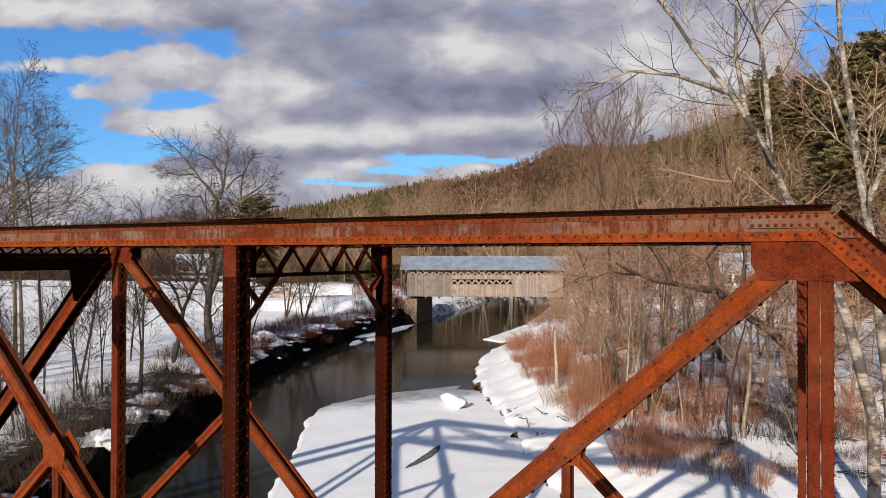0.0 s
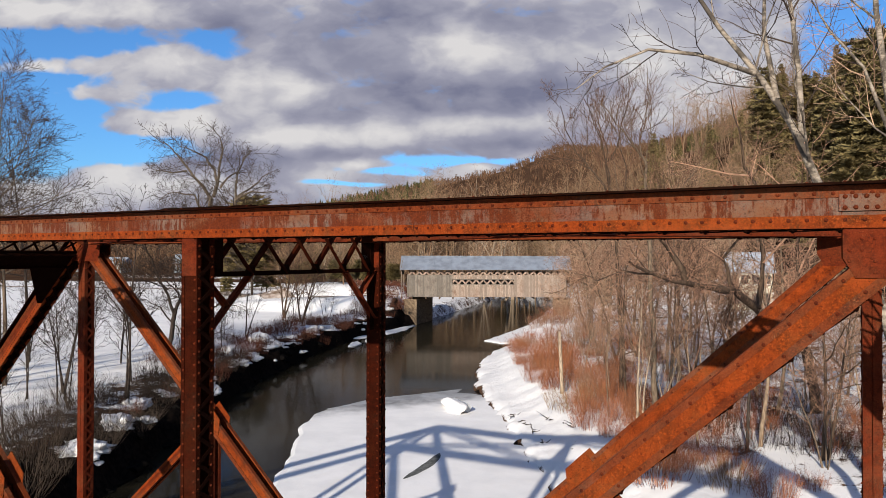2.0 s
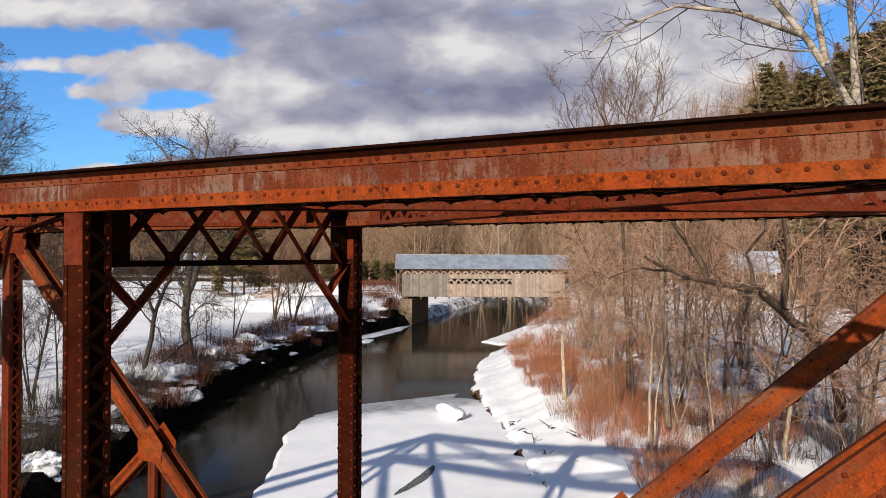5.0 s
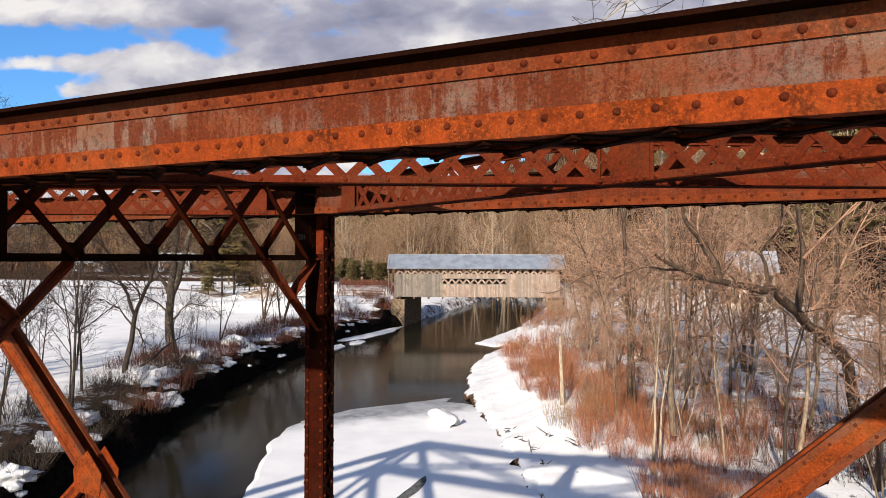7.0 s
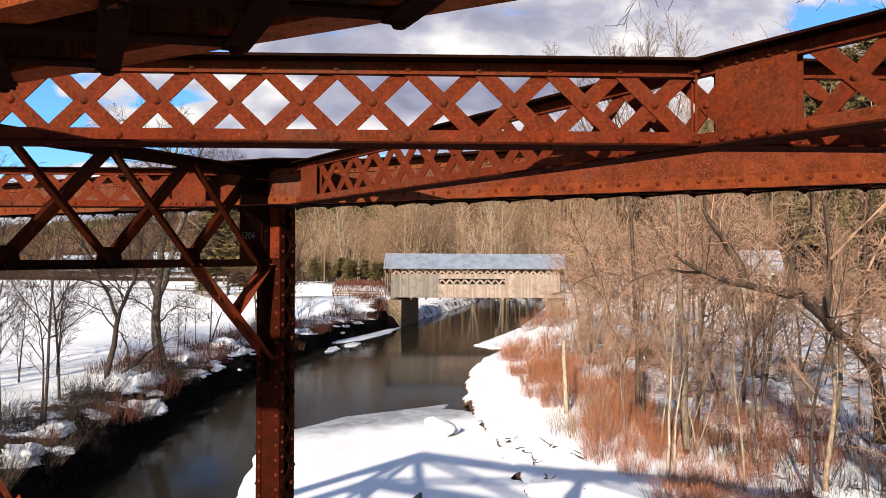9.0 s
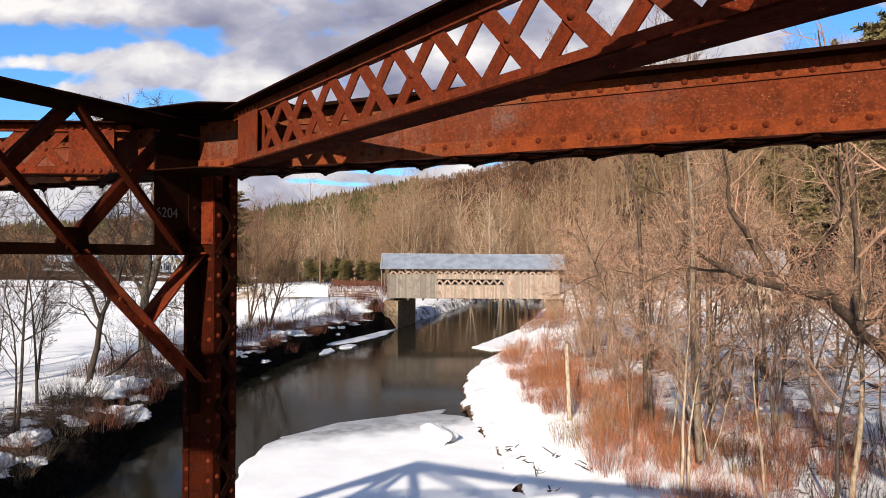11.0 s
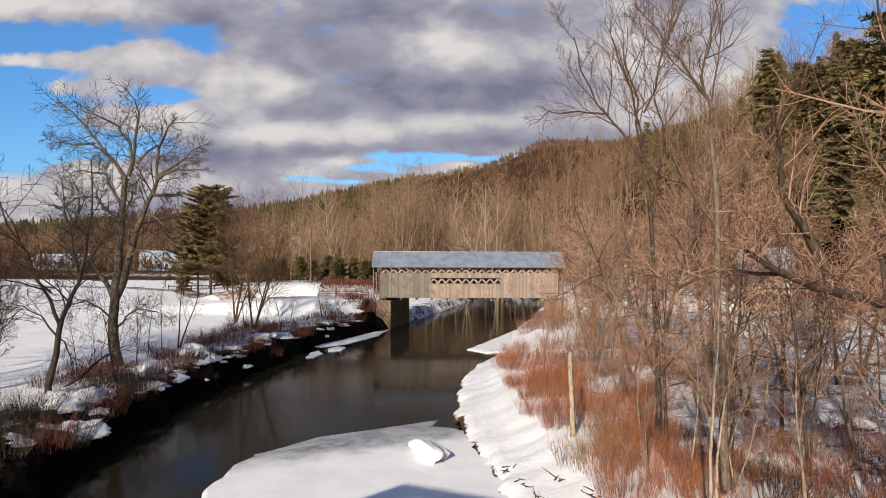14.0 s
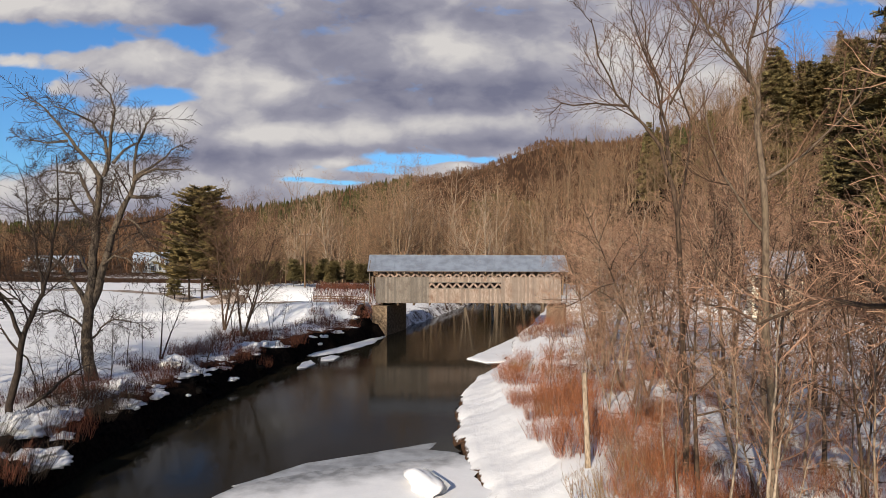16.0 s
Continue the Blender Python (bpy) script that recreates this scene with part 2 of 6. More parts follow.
M_BARK_PALE = bark("pale_bark", (0.36, 0.275, 0.195), (0.150, 0.105, 0.070))
M_BARK = bark("grey_brown_bark", (0.165, 0.118, 0.080), (0.070, 0.048, 0.033), (0.12, 0.09, 0.054))
M_BARK_BROWN = bark("brown_bark", (0.100, 0.064, 0.042), (0.028, 0.018, 0.013))


def mottled_bark():
    """Smooth grey-white bark with dark weathered patches and rings."""
    m = Mat("mottled_bark", 0.9, 0.0, 0.1)
    rings = m.noise(5.0, 5, 0.65, (0.5, 0.5, 2.0))
    c = m.mix(m.step(rings, 0.40, 0.62), (0.30, 0.245, 0.190), (0.165, 0.130, 0.098))
    c = m.mix(m.step(m.noise(1.6, 5, 0.65), 0.46, 0.56, 0.0, 0.85), c, (0.045, 0.036, 0.029))
    m.color(c).bump(rings, 0.5, 0.02)
    return m.m


M_BARK_MOTTLED = mottled_bark()
M_BARK_TAN = bark("tan_bark", (0.30, 0.215, 0.145), (0.105, 0.070, 0.046), (0.045, 0.032, 0.024))
M_BARK_OLD = bark("old_grey_bark", (0.160, 0.120, 0.085), (0.036, 0.027, 0.020))
M_BARK_DARK = bark("dark_bark", (0.060, 0.044, 0.034), (0.022, 0.016, 0.013))


def twig(name, a, b):
    m = Mat(name, 0.95, 0.0, 0.1)
    m.color(m.mix(m.island(), a, b))
    return m.m


M_TWIG = twig("brown_twigs", (0.39, 0.220, 0.140), (0.070, 0.037, 0.024))
M_TWIG_PALE = twig("pale_twigs", (0.46, 0.292, 0.190), (0.075, 0.042, 0.027))
M_TWIG_DARK = twig("dark_twigs", (0.050, 0.032, 0.022), (0.020, 0.014, 0.011))
M_TWIG_OLD = twig("grey_brown_twigs", (0.085, 0.060, 0.046), (0.026, 0.018, 0.014))
M_TWIG_RED = twig("red_brown_stems", (0.37, 0.138, 0.062), (0.100, 0.042, 0.025))
M_TWIG_BLACK = twig("blackish_twigs", (0.085, 0.060, 0.044), (0.010, 0.008, 0.006))
M_TWIG_BROWN = twig("dull_brown_twigs", (0.150, 0.080, 0.048), (0.032, 0.019, 0.013))
M_TWIG_BANK = twig("dark_red_stems", (0.085, 0.030, 0.018), (0.030, 0.016, 0.011))
M_TWIG_RUSSET = twig("russet_stems", (0.165, 0.058, 0.034), (0.045, 0.022, 0.015))
M_GRASS_DRY = twig("dry_grass", (0.24, 0.162, 0.087), (0.18, 0.102, 0.051))
M_WOODS = twig("far_twigs", (0.35, 0.208, 0.122), (0.060, 0.034, 0.020))
M_HILL = twig("hill_twigs", (0.150, 0.078, 0.042), (0.050, 0.030, 0.018))
M_HILL_GREEN = twig("hill_evergreen", (0.060, 0.056, 0.018), (0.026, 0.026, 0.010))
M_BARK_FAR = bark("far_bark", (0.25, 0.168, 0.100), (0.085, 0.052, 0.032))


def needles():
    m = Mat("needles", 0.8, 0.0, 0.25)
    c = m.mix(m.island(), (0.052, 0.043, 0.017), (0.195, 0.146, 0.056))
    c = m.mix(m.step(m.random(), 0, 1, 0, 0.45), c, (0.150, 0.095, 0.034))
    m.color(c)
    return m.m


M_NEEDLES = needles()


def snow_ground():
    """Snow cover, thin under the trees, with leaf litter showing through it; bank shade painted near black."""
    m = Mat("snow_litter_and_shade", 0.65, 0.0, 0.25)
    litter = m.attr("litter")
    spots = m.noise(0.55, 6, 0.62)
    fine = m.noise(3.2, 6, 0.65)
    patch = m.math("ADD", m.math("MULTIPLY", spots, 0.55), m.math("MULTIPLY", fine, 0.45))
    f = m.step(m.math("ADD", patch, m.math("MULTIPLY", litter, 0.42)), 0.62, 0.72)
    soil = m.mix(m.step(m.noise(6.0, 5), 0.35, 0.65), (0.105, 0.055, 0.032), (0.042, 0.026, 0.017))
    # highest litter values turn near black, the steep left bank's shade as soil colour
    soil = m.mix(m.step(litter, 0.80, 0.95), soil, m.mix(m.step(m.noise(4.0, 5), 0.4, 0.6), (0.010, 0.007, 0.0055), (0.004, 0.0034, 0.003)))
    white = m.mix(m.step(m.noise(0.35, 4), 0.3, 0.7), (0.74, 0.712, 0.684), (0.65, 0.628, 0.608))
    m.color(m.mix(f, white, soil))
    m.l.new(m.step(f, 0.0, 1.0, 0.25, 0.0), m.b.inputs["Specular IOR Level"])
    m.bump(m.math("ADD", m.noise(1.4, 6, 0.6), m.math("MULTIPLY", m.noise(14.0, 4), 0.3)), 0.55, 0.12)
    return m.m


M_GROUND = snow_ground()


def snow():
    m = Mat("snow", 0.6, 0.0, 0.3)
    m.color(m.mix(m.step(m.noise(0.5, 5), 0.3, 0.7), (0.74, 0.715, 0.69), (0.65, 0.63, 0.612)))
    m.bump(m.math("ADD", m.noise(1.1, 5), m.math("MULTIPLY", m.noise(9.0, 4), 0.25)), 0.4, 0.08)
    return m.m


M_SNOW = snow()


def river_snow():
    """Snow on the river ice, soaked and grey along its open-water edge."""
    m = Mat("river_snow", 0.6, 0.0, 0.3)
    sep = m.n.new("ShaderNodeSeparateXYZ")
    m.l.new(m.tc.outputs["Object"], sep.inputs[0])
    edge = m.math("SUBTRACT", m.math("SUBTRACT", sep.outputs[1], m.math("MULTIPLY", sep.outputs[0], 0.50)), 57.5)
    edge = m.math("ADD", edge, m.math("MULTIPLY", m.math("SUBTRACT", m.noise(0.45, 5, 0.6), 0.5), 5.0))
    wet = m.step(edge, -4.4, -0.2)
    white = m.mix(m.step(m.noise(0.5, 5), 0.3, 0.7), (0.74, 0.715, 0.69), (0.66, 0.64, 0.622))
    m.color(m.mix(wet, white, m.mix(m.step(m.noise(1.3, 5, 0.6), 0.35, 0.65), (0.13, 0.13, 0.125), (0.30, 0.30, 0.30))))
    m.rough(m.step(wet, 0.0, 1.0, 0.6, 0.35))
    m.bump(m.math("ADD", m.noise(0.7, 5), m.math("MULTIPLY", m.noise(6.0, 4), 0.2)), 0.35, 0.09)
    return m.m


M_RIVER_SNOW = river_snow()


def slush():
    m = Mat("grey_ice", 0.35, 0.0, 0.5)
    c = m.mix(m.step(m.noise(0.6, 5, 0.6), 0.35, 0.65), (0.17, 0.172, 0.17), (0.33, 0.335, 0.34))
    m.color(c).bump(m.noise(3.0, 4), 0.3, 0.03)
    return m.m


M_SLUSH = slush()


def water():
    m = Mat("river_water", 0.09, 0.0, 0.28)
    m.color(m.mix(m.step(m.noise(0.12, 3), 0.3, 0.7), (0.010, 0.009, 0.006), (0.016, 0.013, 0.008)))
    m.b.inputs["IOR"].default_value = 1.13
    m.bump(m.math("ADD", m.noise(1.3, 3, 0.5, (1, 0.35, 1)), m.math("MULTIPLY", m.noise(0.25, 3), 1.2)), 0.10, 0.05)
    return m.m


M_WATER = water()


def stone(name, a, b):
    m = Mat(name, 0.95, 0.0, 0.0)
    g = m.noise(3.5, 6, 0.65)
    m.color(m.mix(m.step(g, 0.35, 0.65), a, b)).bump(g, 0.6, 0.05)
    return m.m


# wet rock darkened to near black so its colour holds the bank's shade
M_ROCK = stone("wet_shaded_rock", (0.0035, 0.003, 0.0027), (0.008, 0.0068, 0.006))
M_CONCRETE = stone("old_concrete", (0.215, 0.152, 0.098), (0.085, 0.058, 0.038))


def metal_roof():
    m = Mat("zinc_roof", 0.42, 0.55, 0.5)
    c = m.mix(m.step(m.noise(0.8, 5), 0.35, 0.7), (0.34, 0.37, 0.41), (0.24, 0.255, 0.28))
    c = m.mix(m.step(m.noise(5.0, 4, 0.6, (1, 0.2, 1)), 0.58, 0.72, 0, 0.5), c, (0.27, 0.22, 0.18))
    m.color(c).bump(m.noise(2.0, 3), 0.15, 0.02)
    return m.m


M_ROOF = metal_roof()


def plain(name, c, rough=0.8, var=0.15):
    m = Mat(name, rough)
    m.color(m.mix(m.step(m.noise(2.5, 5), 0.3, 0.7), c, tuple((1 - var) * x for x in c)))
    return m.m


M_WHITE_WALL = plain("white_siding", (0.66, 0.66, 0.64))
M_GREY_WALL = plain("grey_siding", (0.27, 0.28, 0.29))
M_GREY_ROOF = plain("grey_roof", (0.30, 0.33, 0.37))
M_YELLOW_WALL = plain("cream_siding", (0.62, 0.56, 0.42))
M_WINDOW = plain("dark_pane", (0.03, 0.035, 0.04), 0.15)
M_CHALK = plain("chalk", (0.085, 0.07, 0.06), 0.9, 0.5)


# ---- mesh building ----
class Geo:
    """Collects vertices and faces of one mesh."""

    def __init__(self):
        self.v, self.f = [], []

    def add(self, verts, faces):
        o = len(self.v)
        self.v.extend(verts)
        self.f.extend(tuple(i + o for i in f) for f in faces)

    def box(self, x0, x1, y0, y1, z0, z1, m=None):
        vs = [Vector((x, y, z)) for x in (x0, x1) for y in (y0, y1) for z in (z0, z1)]
        if m is not None:
            vs = [m @ v for v in vs]
        self.add(vs, ((0, 1, 3, 2), (4, 6, 7, 5), (0, 4, 5, 1), (2, 3, 7, 6), (0, 2, 6, 4), (1, 5, 7, 3)))

    def bar(self, p, q, w, t, side):
        """A flat bar from p to q: w wide along side, t thick across."""
        p, q, side = Vector(p), Vector(q), Vector(side)
        d = (q - p).normalized()
        s = (side - d * side.dot(d)).normalized()
        n = d.cross(s)
        vs = [e + s * (a * w / 2) + n * (b * t / 2) for e in (p, q) for a, b in ((-1, -1), (1, -1), (1, 1), (-1, 1))]
        self.add(vs, ((0, 1, 2, 3), (7, 6, 5, 4), (0, 4, 5, 1), (1, 5, 6, 2), (2, 6, 7, 3), (3, 7, 4, 0)))

    def rivet(self, p, n, r=0.019):
        p, n = Vector(p), Vector(n).normalized()
        a = n.orthogonal().normalized()
        b = n.cross(a)
        ring = [(math.cos(i * math.pi / 4), math.sin(i * math.pi / 4)) for i in range(8)]
        vs = [p + (a * c + b * s) * r for c, s in ring] + [p + (a * c + b * s) * (r * 0.66) + n * (r * 0.6) for c, s in ring] + [p + n * (r * 0.78)]
        fs = [(i, (i + 1) % 8, 8 + (i + 1) % 8, 8 + i) for i in range(8)] + [(8 + i, 8 + (i + 1) % 8, 16) for i in range(8)]
        self.add(vs, fs)

    def profile(self, outline, x0, x1, m=None):
        """An outline in y, z drawn out along x."""
        n = len(outline)
        vs = [Vector((x0, y, z)) for y, z in outline] + [Vector((x1, y, z)) for y, z in outline]
        if m is not None:
            vs = [m @ v for v in vs]
        self.add(vs, [tuple(range(n)), tuple(range(2 * n - 1, n - 1, -1))] + [(i, i + n, (i + 1) % n + n, (i + 1) % n) for i in range(n)])

    def prism(self, outline, y0, y1, m=None):
        """An outline in x, z drawn out from y0 to y1."""
        n = len(outline)
        vs = [Vector((x, y0, z)) for x, z in outline] + [Vector((x, y1, z)) for x, z in outline]
        if m is not None:
            vs = [m @ v for v in vs]
        self.add(vs, [tuple(range(n)), tuple(range(2 * n - 1, n - 1, -1))] + [(i, i + n, (i + 1) % n + n, (i + 1) % n) for i in range(n)])

    def tube(self, pts, radii, sides=5):
        rings = []
        ref = Vector((0.3, 0.2, 1)).normalized()
        for i, p in enumerate(pts):
            d = (pts[min(i + 1, len(pts) - 1)] - pts[max(i - 1, 0)])
            d = d.normalized() if d.length > 1e-6 else Vector((0, 0, 1))
            a = d.cross(ref)
            a = a.normalized() if a.length > 1e-3 else d.orthogonal().normalized()
            b = d.cross(a)
            rings.append([p + (a * math.cos(k * math.tau / sides) + b * math.sin(k * math.tau / sides)) * radii[i] for k in range(sides)])
        vs = [v for r in rings for v in r]
        fs = [(i * sides + k, i * sides + (k + 1) % sides, (i + 1) * sides + (k + 1) % sides, (i + 1) * sides + k) for i in range(len(pts) - 1) for k in range(sides)]
        self.add(vs, fs)

    def mesh(self, name, mat=None, smooth=False, m=None):
        me = bpy.data.meshes.new(name)
        vs = self.v if m is None else [m @ Vector(v) for v in self.v]
        me.from_pydata([tuple(v) for v in vs], [], self.f)
        if mat:
            me.materials.append(mat)
        if smooth:
            me.polygons.foreach_set("use_smooth", [True] * len(me.polygons))
        me.update()
        return me


def part(name, geo, mat, parent, label="", smooth=False, m=None):
    me = geo if isinstance(geo, bpy.types.Mesh) else geo.mesh(name, mat, smooth, m)
    ob = new(name, me)
    ob.parent = parent
    if label:
        tagged(ob, label)
    return ob


def thing(name, label, category, group="", kind="", m=None):
    ob = new(name)
    ob.empty_display_size = 0.2
    if m is not None:
        ob.matrix_world = m
    return tagged(ob, label, category, group, kind)


def lerp_table(table, v):
    if v <= table[0][0]:
        return table[0][1]
    for (a, x), (b, y) in zip(table, table[1:]):
        if v <= b:
            k = (v - a) / (b - a)
            return x + (y - x) * k
    return table[-1][1]


def smooth01(a, b, x):
    k = min(1.0, max(0.0, (x - a) / (b - a)))
    return k * k * (3 - 2 * k)

# ---- ground, river, ice ----
# where the water meets the banks: (along the view, across it)
LEFT_SHORE = [(-300, -30), (-60, -18), (10, -15.5), (30, -15.7), (37, -15.5), (59, -16.4), (69, -15.6), (78, -14.6), (90, -12.8), (100, -11.2), (106, -8.5), (117, -4.8), (131, -1.0), (184, 12), (210, 20), (240, 26), (300, 36)]
RIGHT_SHORE = [(-300, 12), (-60, 8), (20, 6.0), (35, 5.0), (45, 4.2), (50, 3.9), (58, 3.0), (62, 2.8), (70, 3.4), (75, 3.7), (83, 5.8), (91, 9.0), (105, 11.5), (119, 14.5), (131, 18), (184, 30), (210, 37), (240, 42), (300, 50)]
RIDGE = [(-0.9, 0.030), (-0.55, 0.034), (-0.38, 0.049), (-0.19, 0.066), (-0.09, 0.091), (-0.02, 0.102), (0.073, 0.119), (0.119, 0.129), (0.168, 0.145), (0.215, 0.144), (0.28, 0.128), (0.6, 0.115), (1.2, 0.10)]


def height(x, y):
    xl, xr = lerp_table(LEFT_SHORE, y), lerp_table(RIGHT_SHORE, y)
    wob = noise.noise(Vector((x * 0.35, y * 0.35, 1.7))) * 0.5 + noise.noise(Vector((x * 1.1, y * 1.1, 4.1))) * 0.22
    xl += wob * 1.4
    xr += wob * 0.9 + 0.9 * abs(noise.noise(Vector((y * 0.75, 3.3, x * 0.1)))) - 0.35
    if x < xl:
        s = xl - x
        h = -0.15 + 1.75 * smooth01(0.0, 1.0, s) + 0.45 * smooth01(1.0, 4.5, s) + 0.35 * smooth01(5, 30, s) + 0.5 * smooth01(40, 160, s)
        h += 0.22 * wob * smooth01(0.2, 2, s) * (1 - 0.75 * smooth01(6, 20, s))
    elif x > xr:
        s = x - xr
        h = -0.15 + 0.58 * smooth01(0, 0.55, s) + 0.22 * smooth01(0.6, 2.0, s) + 1.05 * smooth01(1.6, 4.6, s) + 1.2 * smooth01(5, 25, s)
        h += 0.35 * wob * smooth01(0.5, 3, s)
        h += (66 * (1 - math.exp(-max(0.0, x - 46) / 92)) + 0.25 * min(max(0.0, y - 150), 80) * smooth01(30, 60, x)) * smooth01(70, 150, y) * smooth01(0, 26, s)
    else:
        h = -0.15 - 1.3 * smooth01(0, 3, min(x - xl, xr - x))
    if 112 < y < 130:  # the road's banks at either end of the covered bridge
        k = smooth01(112, 117, y) * (1 - smooth01(124, 130, y))
        if x < -6.2:
            h = max(h, h + (4.25 - h) * k * smooth01(6.2, 7.6, -x) * (1 - smooth01(12, 60, -x)))
        elif x > 20.0:
            h = max(h, h + (4.25 - h) * k * smooth01(20, 21.5, x) * (1 - smooth01(30, 80, x)))
    if x < -4:  # a brushy bank behind the road
        h += 3.2 * smooth01(129, 137, y) * (1 - smooth01(152, 172, y)) * smooth01(4, 9, -x) * (1 - smooth01(24, 44, -x))
    d = math.hypot(x, y - 18)
    if y > 18 and d > 180:
        far = lerp_table(RIDGE, x / max(y - 18, 1.0))
        top = 700 * far + 6
        k = smooth01(230, 700, d) * (1 - 0.55 * smooth01(760, 1300, d))
        h = max(h, 2.6) * (1 - k) + top * k + noise.noise(Vector((x * 0.012, y * 0.012, 9))) * 9 * k + noise.noise(Vector((x * 0.05, y * 0.05, 3))) * 2.5 * k
    return h


def litter_and_shade_at(x, y, h):
    far = math.hypot(x, y)
    if far > 230:
        return 0.85 if y > 18 and (x > -60 or 236 < y < 252) else 0.8 * smooth01(230, 320, far) if y > 18 else 0.3
    xl, xr = lerp_table(LEFT_SHORE, y), lerp_table(RIGHT_SHORE, y)
    if x > xr:
        return 0.20 * smooth01(4.0, 7.5, x - xr) + 0.08 * smooth01(8, 14, x - xr) + 0.75 * smooth01(46, 60, x) * smooth01(60, 110, y)
    s = xl - x
    if y > 118:
        return 0.35 * (1 - smooth01(1.5, 5, s))
    if y < 56:  # rough bank near the bridge, its shade painted in by values near 1
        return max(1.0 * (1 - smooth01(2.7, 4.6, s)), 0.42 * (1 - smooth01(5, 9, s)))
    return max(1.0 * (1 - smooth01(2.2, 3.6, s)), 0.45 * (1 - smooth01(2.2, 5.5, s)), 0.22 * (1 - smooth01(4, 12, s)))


def spread(lo, hi, step, out_lo, out_hi, grow=1.14):
    mid = [lo + i * step for i in range(int((hi - lo) / step) + 1)]
    a, s = [], step
    v = lo
    while v > out_lo:
        s *= grow
        v -= s
        a.append(v)
    b, s = [], step
    v = mid[-1]
    while v < out_hi:
        s *= grow
        v += s
        b.append(v)
    return a[::-1] + mid + b


def build_ground():
    xs, ys = spread(-34, 34, 0.45, -1500, 1500), spread(18, 128, 0.6, -300, 2400, 1.10)
    vs = [(x, y, height(x, y)) for y in ys for x in xs]
    w = len(xs)
    fs = [(j * w + i, j * w + i + 1, (j + 1) * w + i + 1, (j + 1) * w + i) for j in range(len(ys) - 1) for i in range(w - 1)]
    me = bpy.data.meshes.new("ground")
    me.from_pydata(vs, [], fs)
    me.materials.append(M_GROUND)
    me.polygons.foreach_set("use_smooth", [True] * len(me.polygons))
    a = me.attributes.new("litter", "FLOAT", "POINT")
    a.data.foreach_set("value", [litter_and_shade_at(*v) for v in vs])
    return tagged(new("ground", me), "snow-covered river banks, field and wooded hills with leaf litter", "ground", kind="structure")


build_ground()


def build_water():
    ys = list(range(-280, 310, 10))
    g = Geo()
    vs = []
    for y in ys:
        vs += [(lerp_table(LEFT_SHORE, y) - 2.2, y, -0.06), (lerp_table(RIGHT_SHORE, y) + 2.2, y, -0.06)]
    g.add([Vector(v) for v in vs], [(2 * i, 2 * i + 1, 2 * i + 3, 2 * i + 2) for i in range(len(ys) - 1)])
    return tagged(new("water", g.mesh("water", M_WATER)), "dark slow river water reflecting the sky", "river", kind="structure")


build_water()


def ice_sheet(name, outline, z0, z1, mat, label, wob=0.25, soft=0.35):
    """A floating sheet with an uneven rounded rim."""
    pts = []
    n = len(outline)
    for i in range(n):
        a, b = Vector((*outline[i], 0)), Vector((*outline[(i + 1) % n], 0))
        steps = max(1, int((b - a).length / 0.5))
        for k in range(steps):
            p = a.lerp(b, k / steps)
            p.x += noise.noise(p * 0.5) * wob + noise.noise(p * 1.7) * wob * 0.4
            p.y += noise.noise(p * 0.5 + Vector((7, 3, 0))) * wob
            pts.append(p)
    n = len(pts)
    area = sum(p.x * q.y - q.x * p.y for p, q in zip(pts, pts[1:] + pts[:1]))
    if area < 0:
        pts.reverse()
    rings = []
    for inset, z in ((0.0, z0), (0.06 * soft, z0 + 0.55 * (z1 - z0)), (soft, z1)):
        ring = []
        for i, p in enumerate(pts):
            d = (pts[(i + 2) % n] - pts[i - 2]).normalized()
            ring.append(p + Vector((-d.y, d.x, 0)) * inset + Vector((0, 0, z)))
        rings.append(ring)
    bm = bmesh.new()
    vs = [[bm.verts.new(p) for p in ring] for ring in rings]
    for r in range(2):
        for i in range(n):
            bm.faces.new((vs[r][i], vs[r][(i + 1) % n], vs[r + 1][(i + 1) % n], vs[r + 1][i]))
    bm.faces.new(vs[2])
    bmesh.ops.triangulate(bm, faces=[f for f in bm.faces if len(f.verts) > 4])
    me = bpy.data.meshes.new(name)
    bm.to_mesh(me)
    bm.free()
    me.materials.append(mat)
    return tagged(new(name, me), label, "ice", kind="structure")


ICE = [(-6.5, 8), (-7.4, 24), (-7.9, 32.5), (-8.2, 38), (-9.0, 47), (-8.9, 51), (-8.0, 53.2), (-5, 55.2), (-1.5, 56.2), (0.6, 57.2), (2.4, 58.6), (4.2, 57), (6, 50), (6.5, 40), (7, 20), (7, 8)]
ice_sheet("river_ice", ICE, -0.08, 0.10, M_RIVER_SNOW, "snow-covered sheet of river ice along the bank", 0.3, 0.25)
ice_sheet("slush_margin", [(-8.3, 53.2), (-5.4, 57.0), (-2, 58.8), (0.8, 60.6), (1.6, 60.9), (1.2, 59.4), (2.6, 59.0), (3.4, 58), (0, 54), (-5, 52)], -0.09, -0.015, M_SLUSH, "grey wet ice at the edge of the snow sheet", 0.2, 0.15)
ice_sheet("shore_ice", [(5.4, 94.7), (7.2, 91.8), (9.6, 92.5), (12.5, 100), (14.8, 112), (13.6, 116), (11.0, 109), (7.6, 100)], -0.08, 0.12, M_SNOW, "tongue of snowy ice by the bank", 0.3, 0.5)
ice_sheet("shore_ice", [(-4.4, 116), (-6.4, 113), (-9.5, 104), (-12.6, 97.5), (-11, 97), (-8.6, 100), (-5.6, 108)], -0.08, 0.06, M_SNOW, "thin shelf of snowy ice by the bank", 0.25, 0.4)
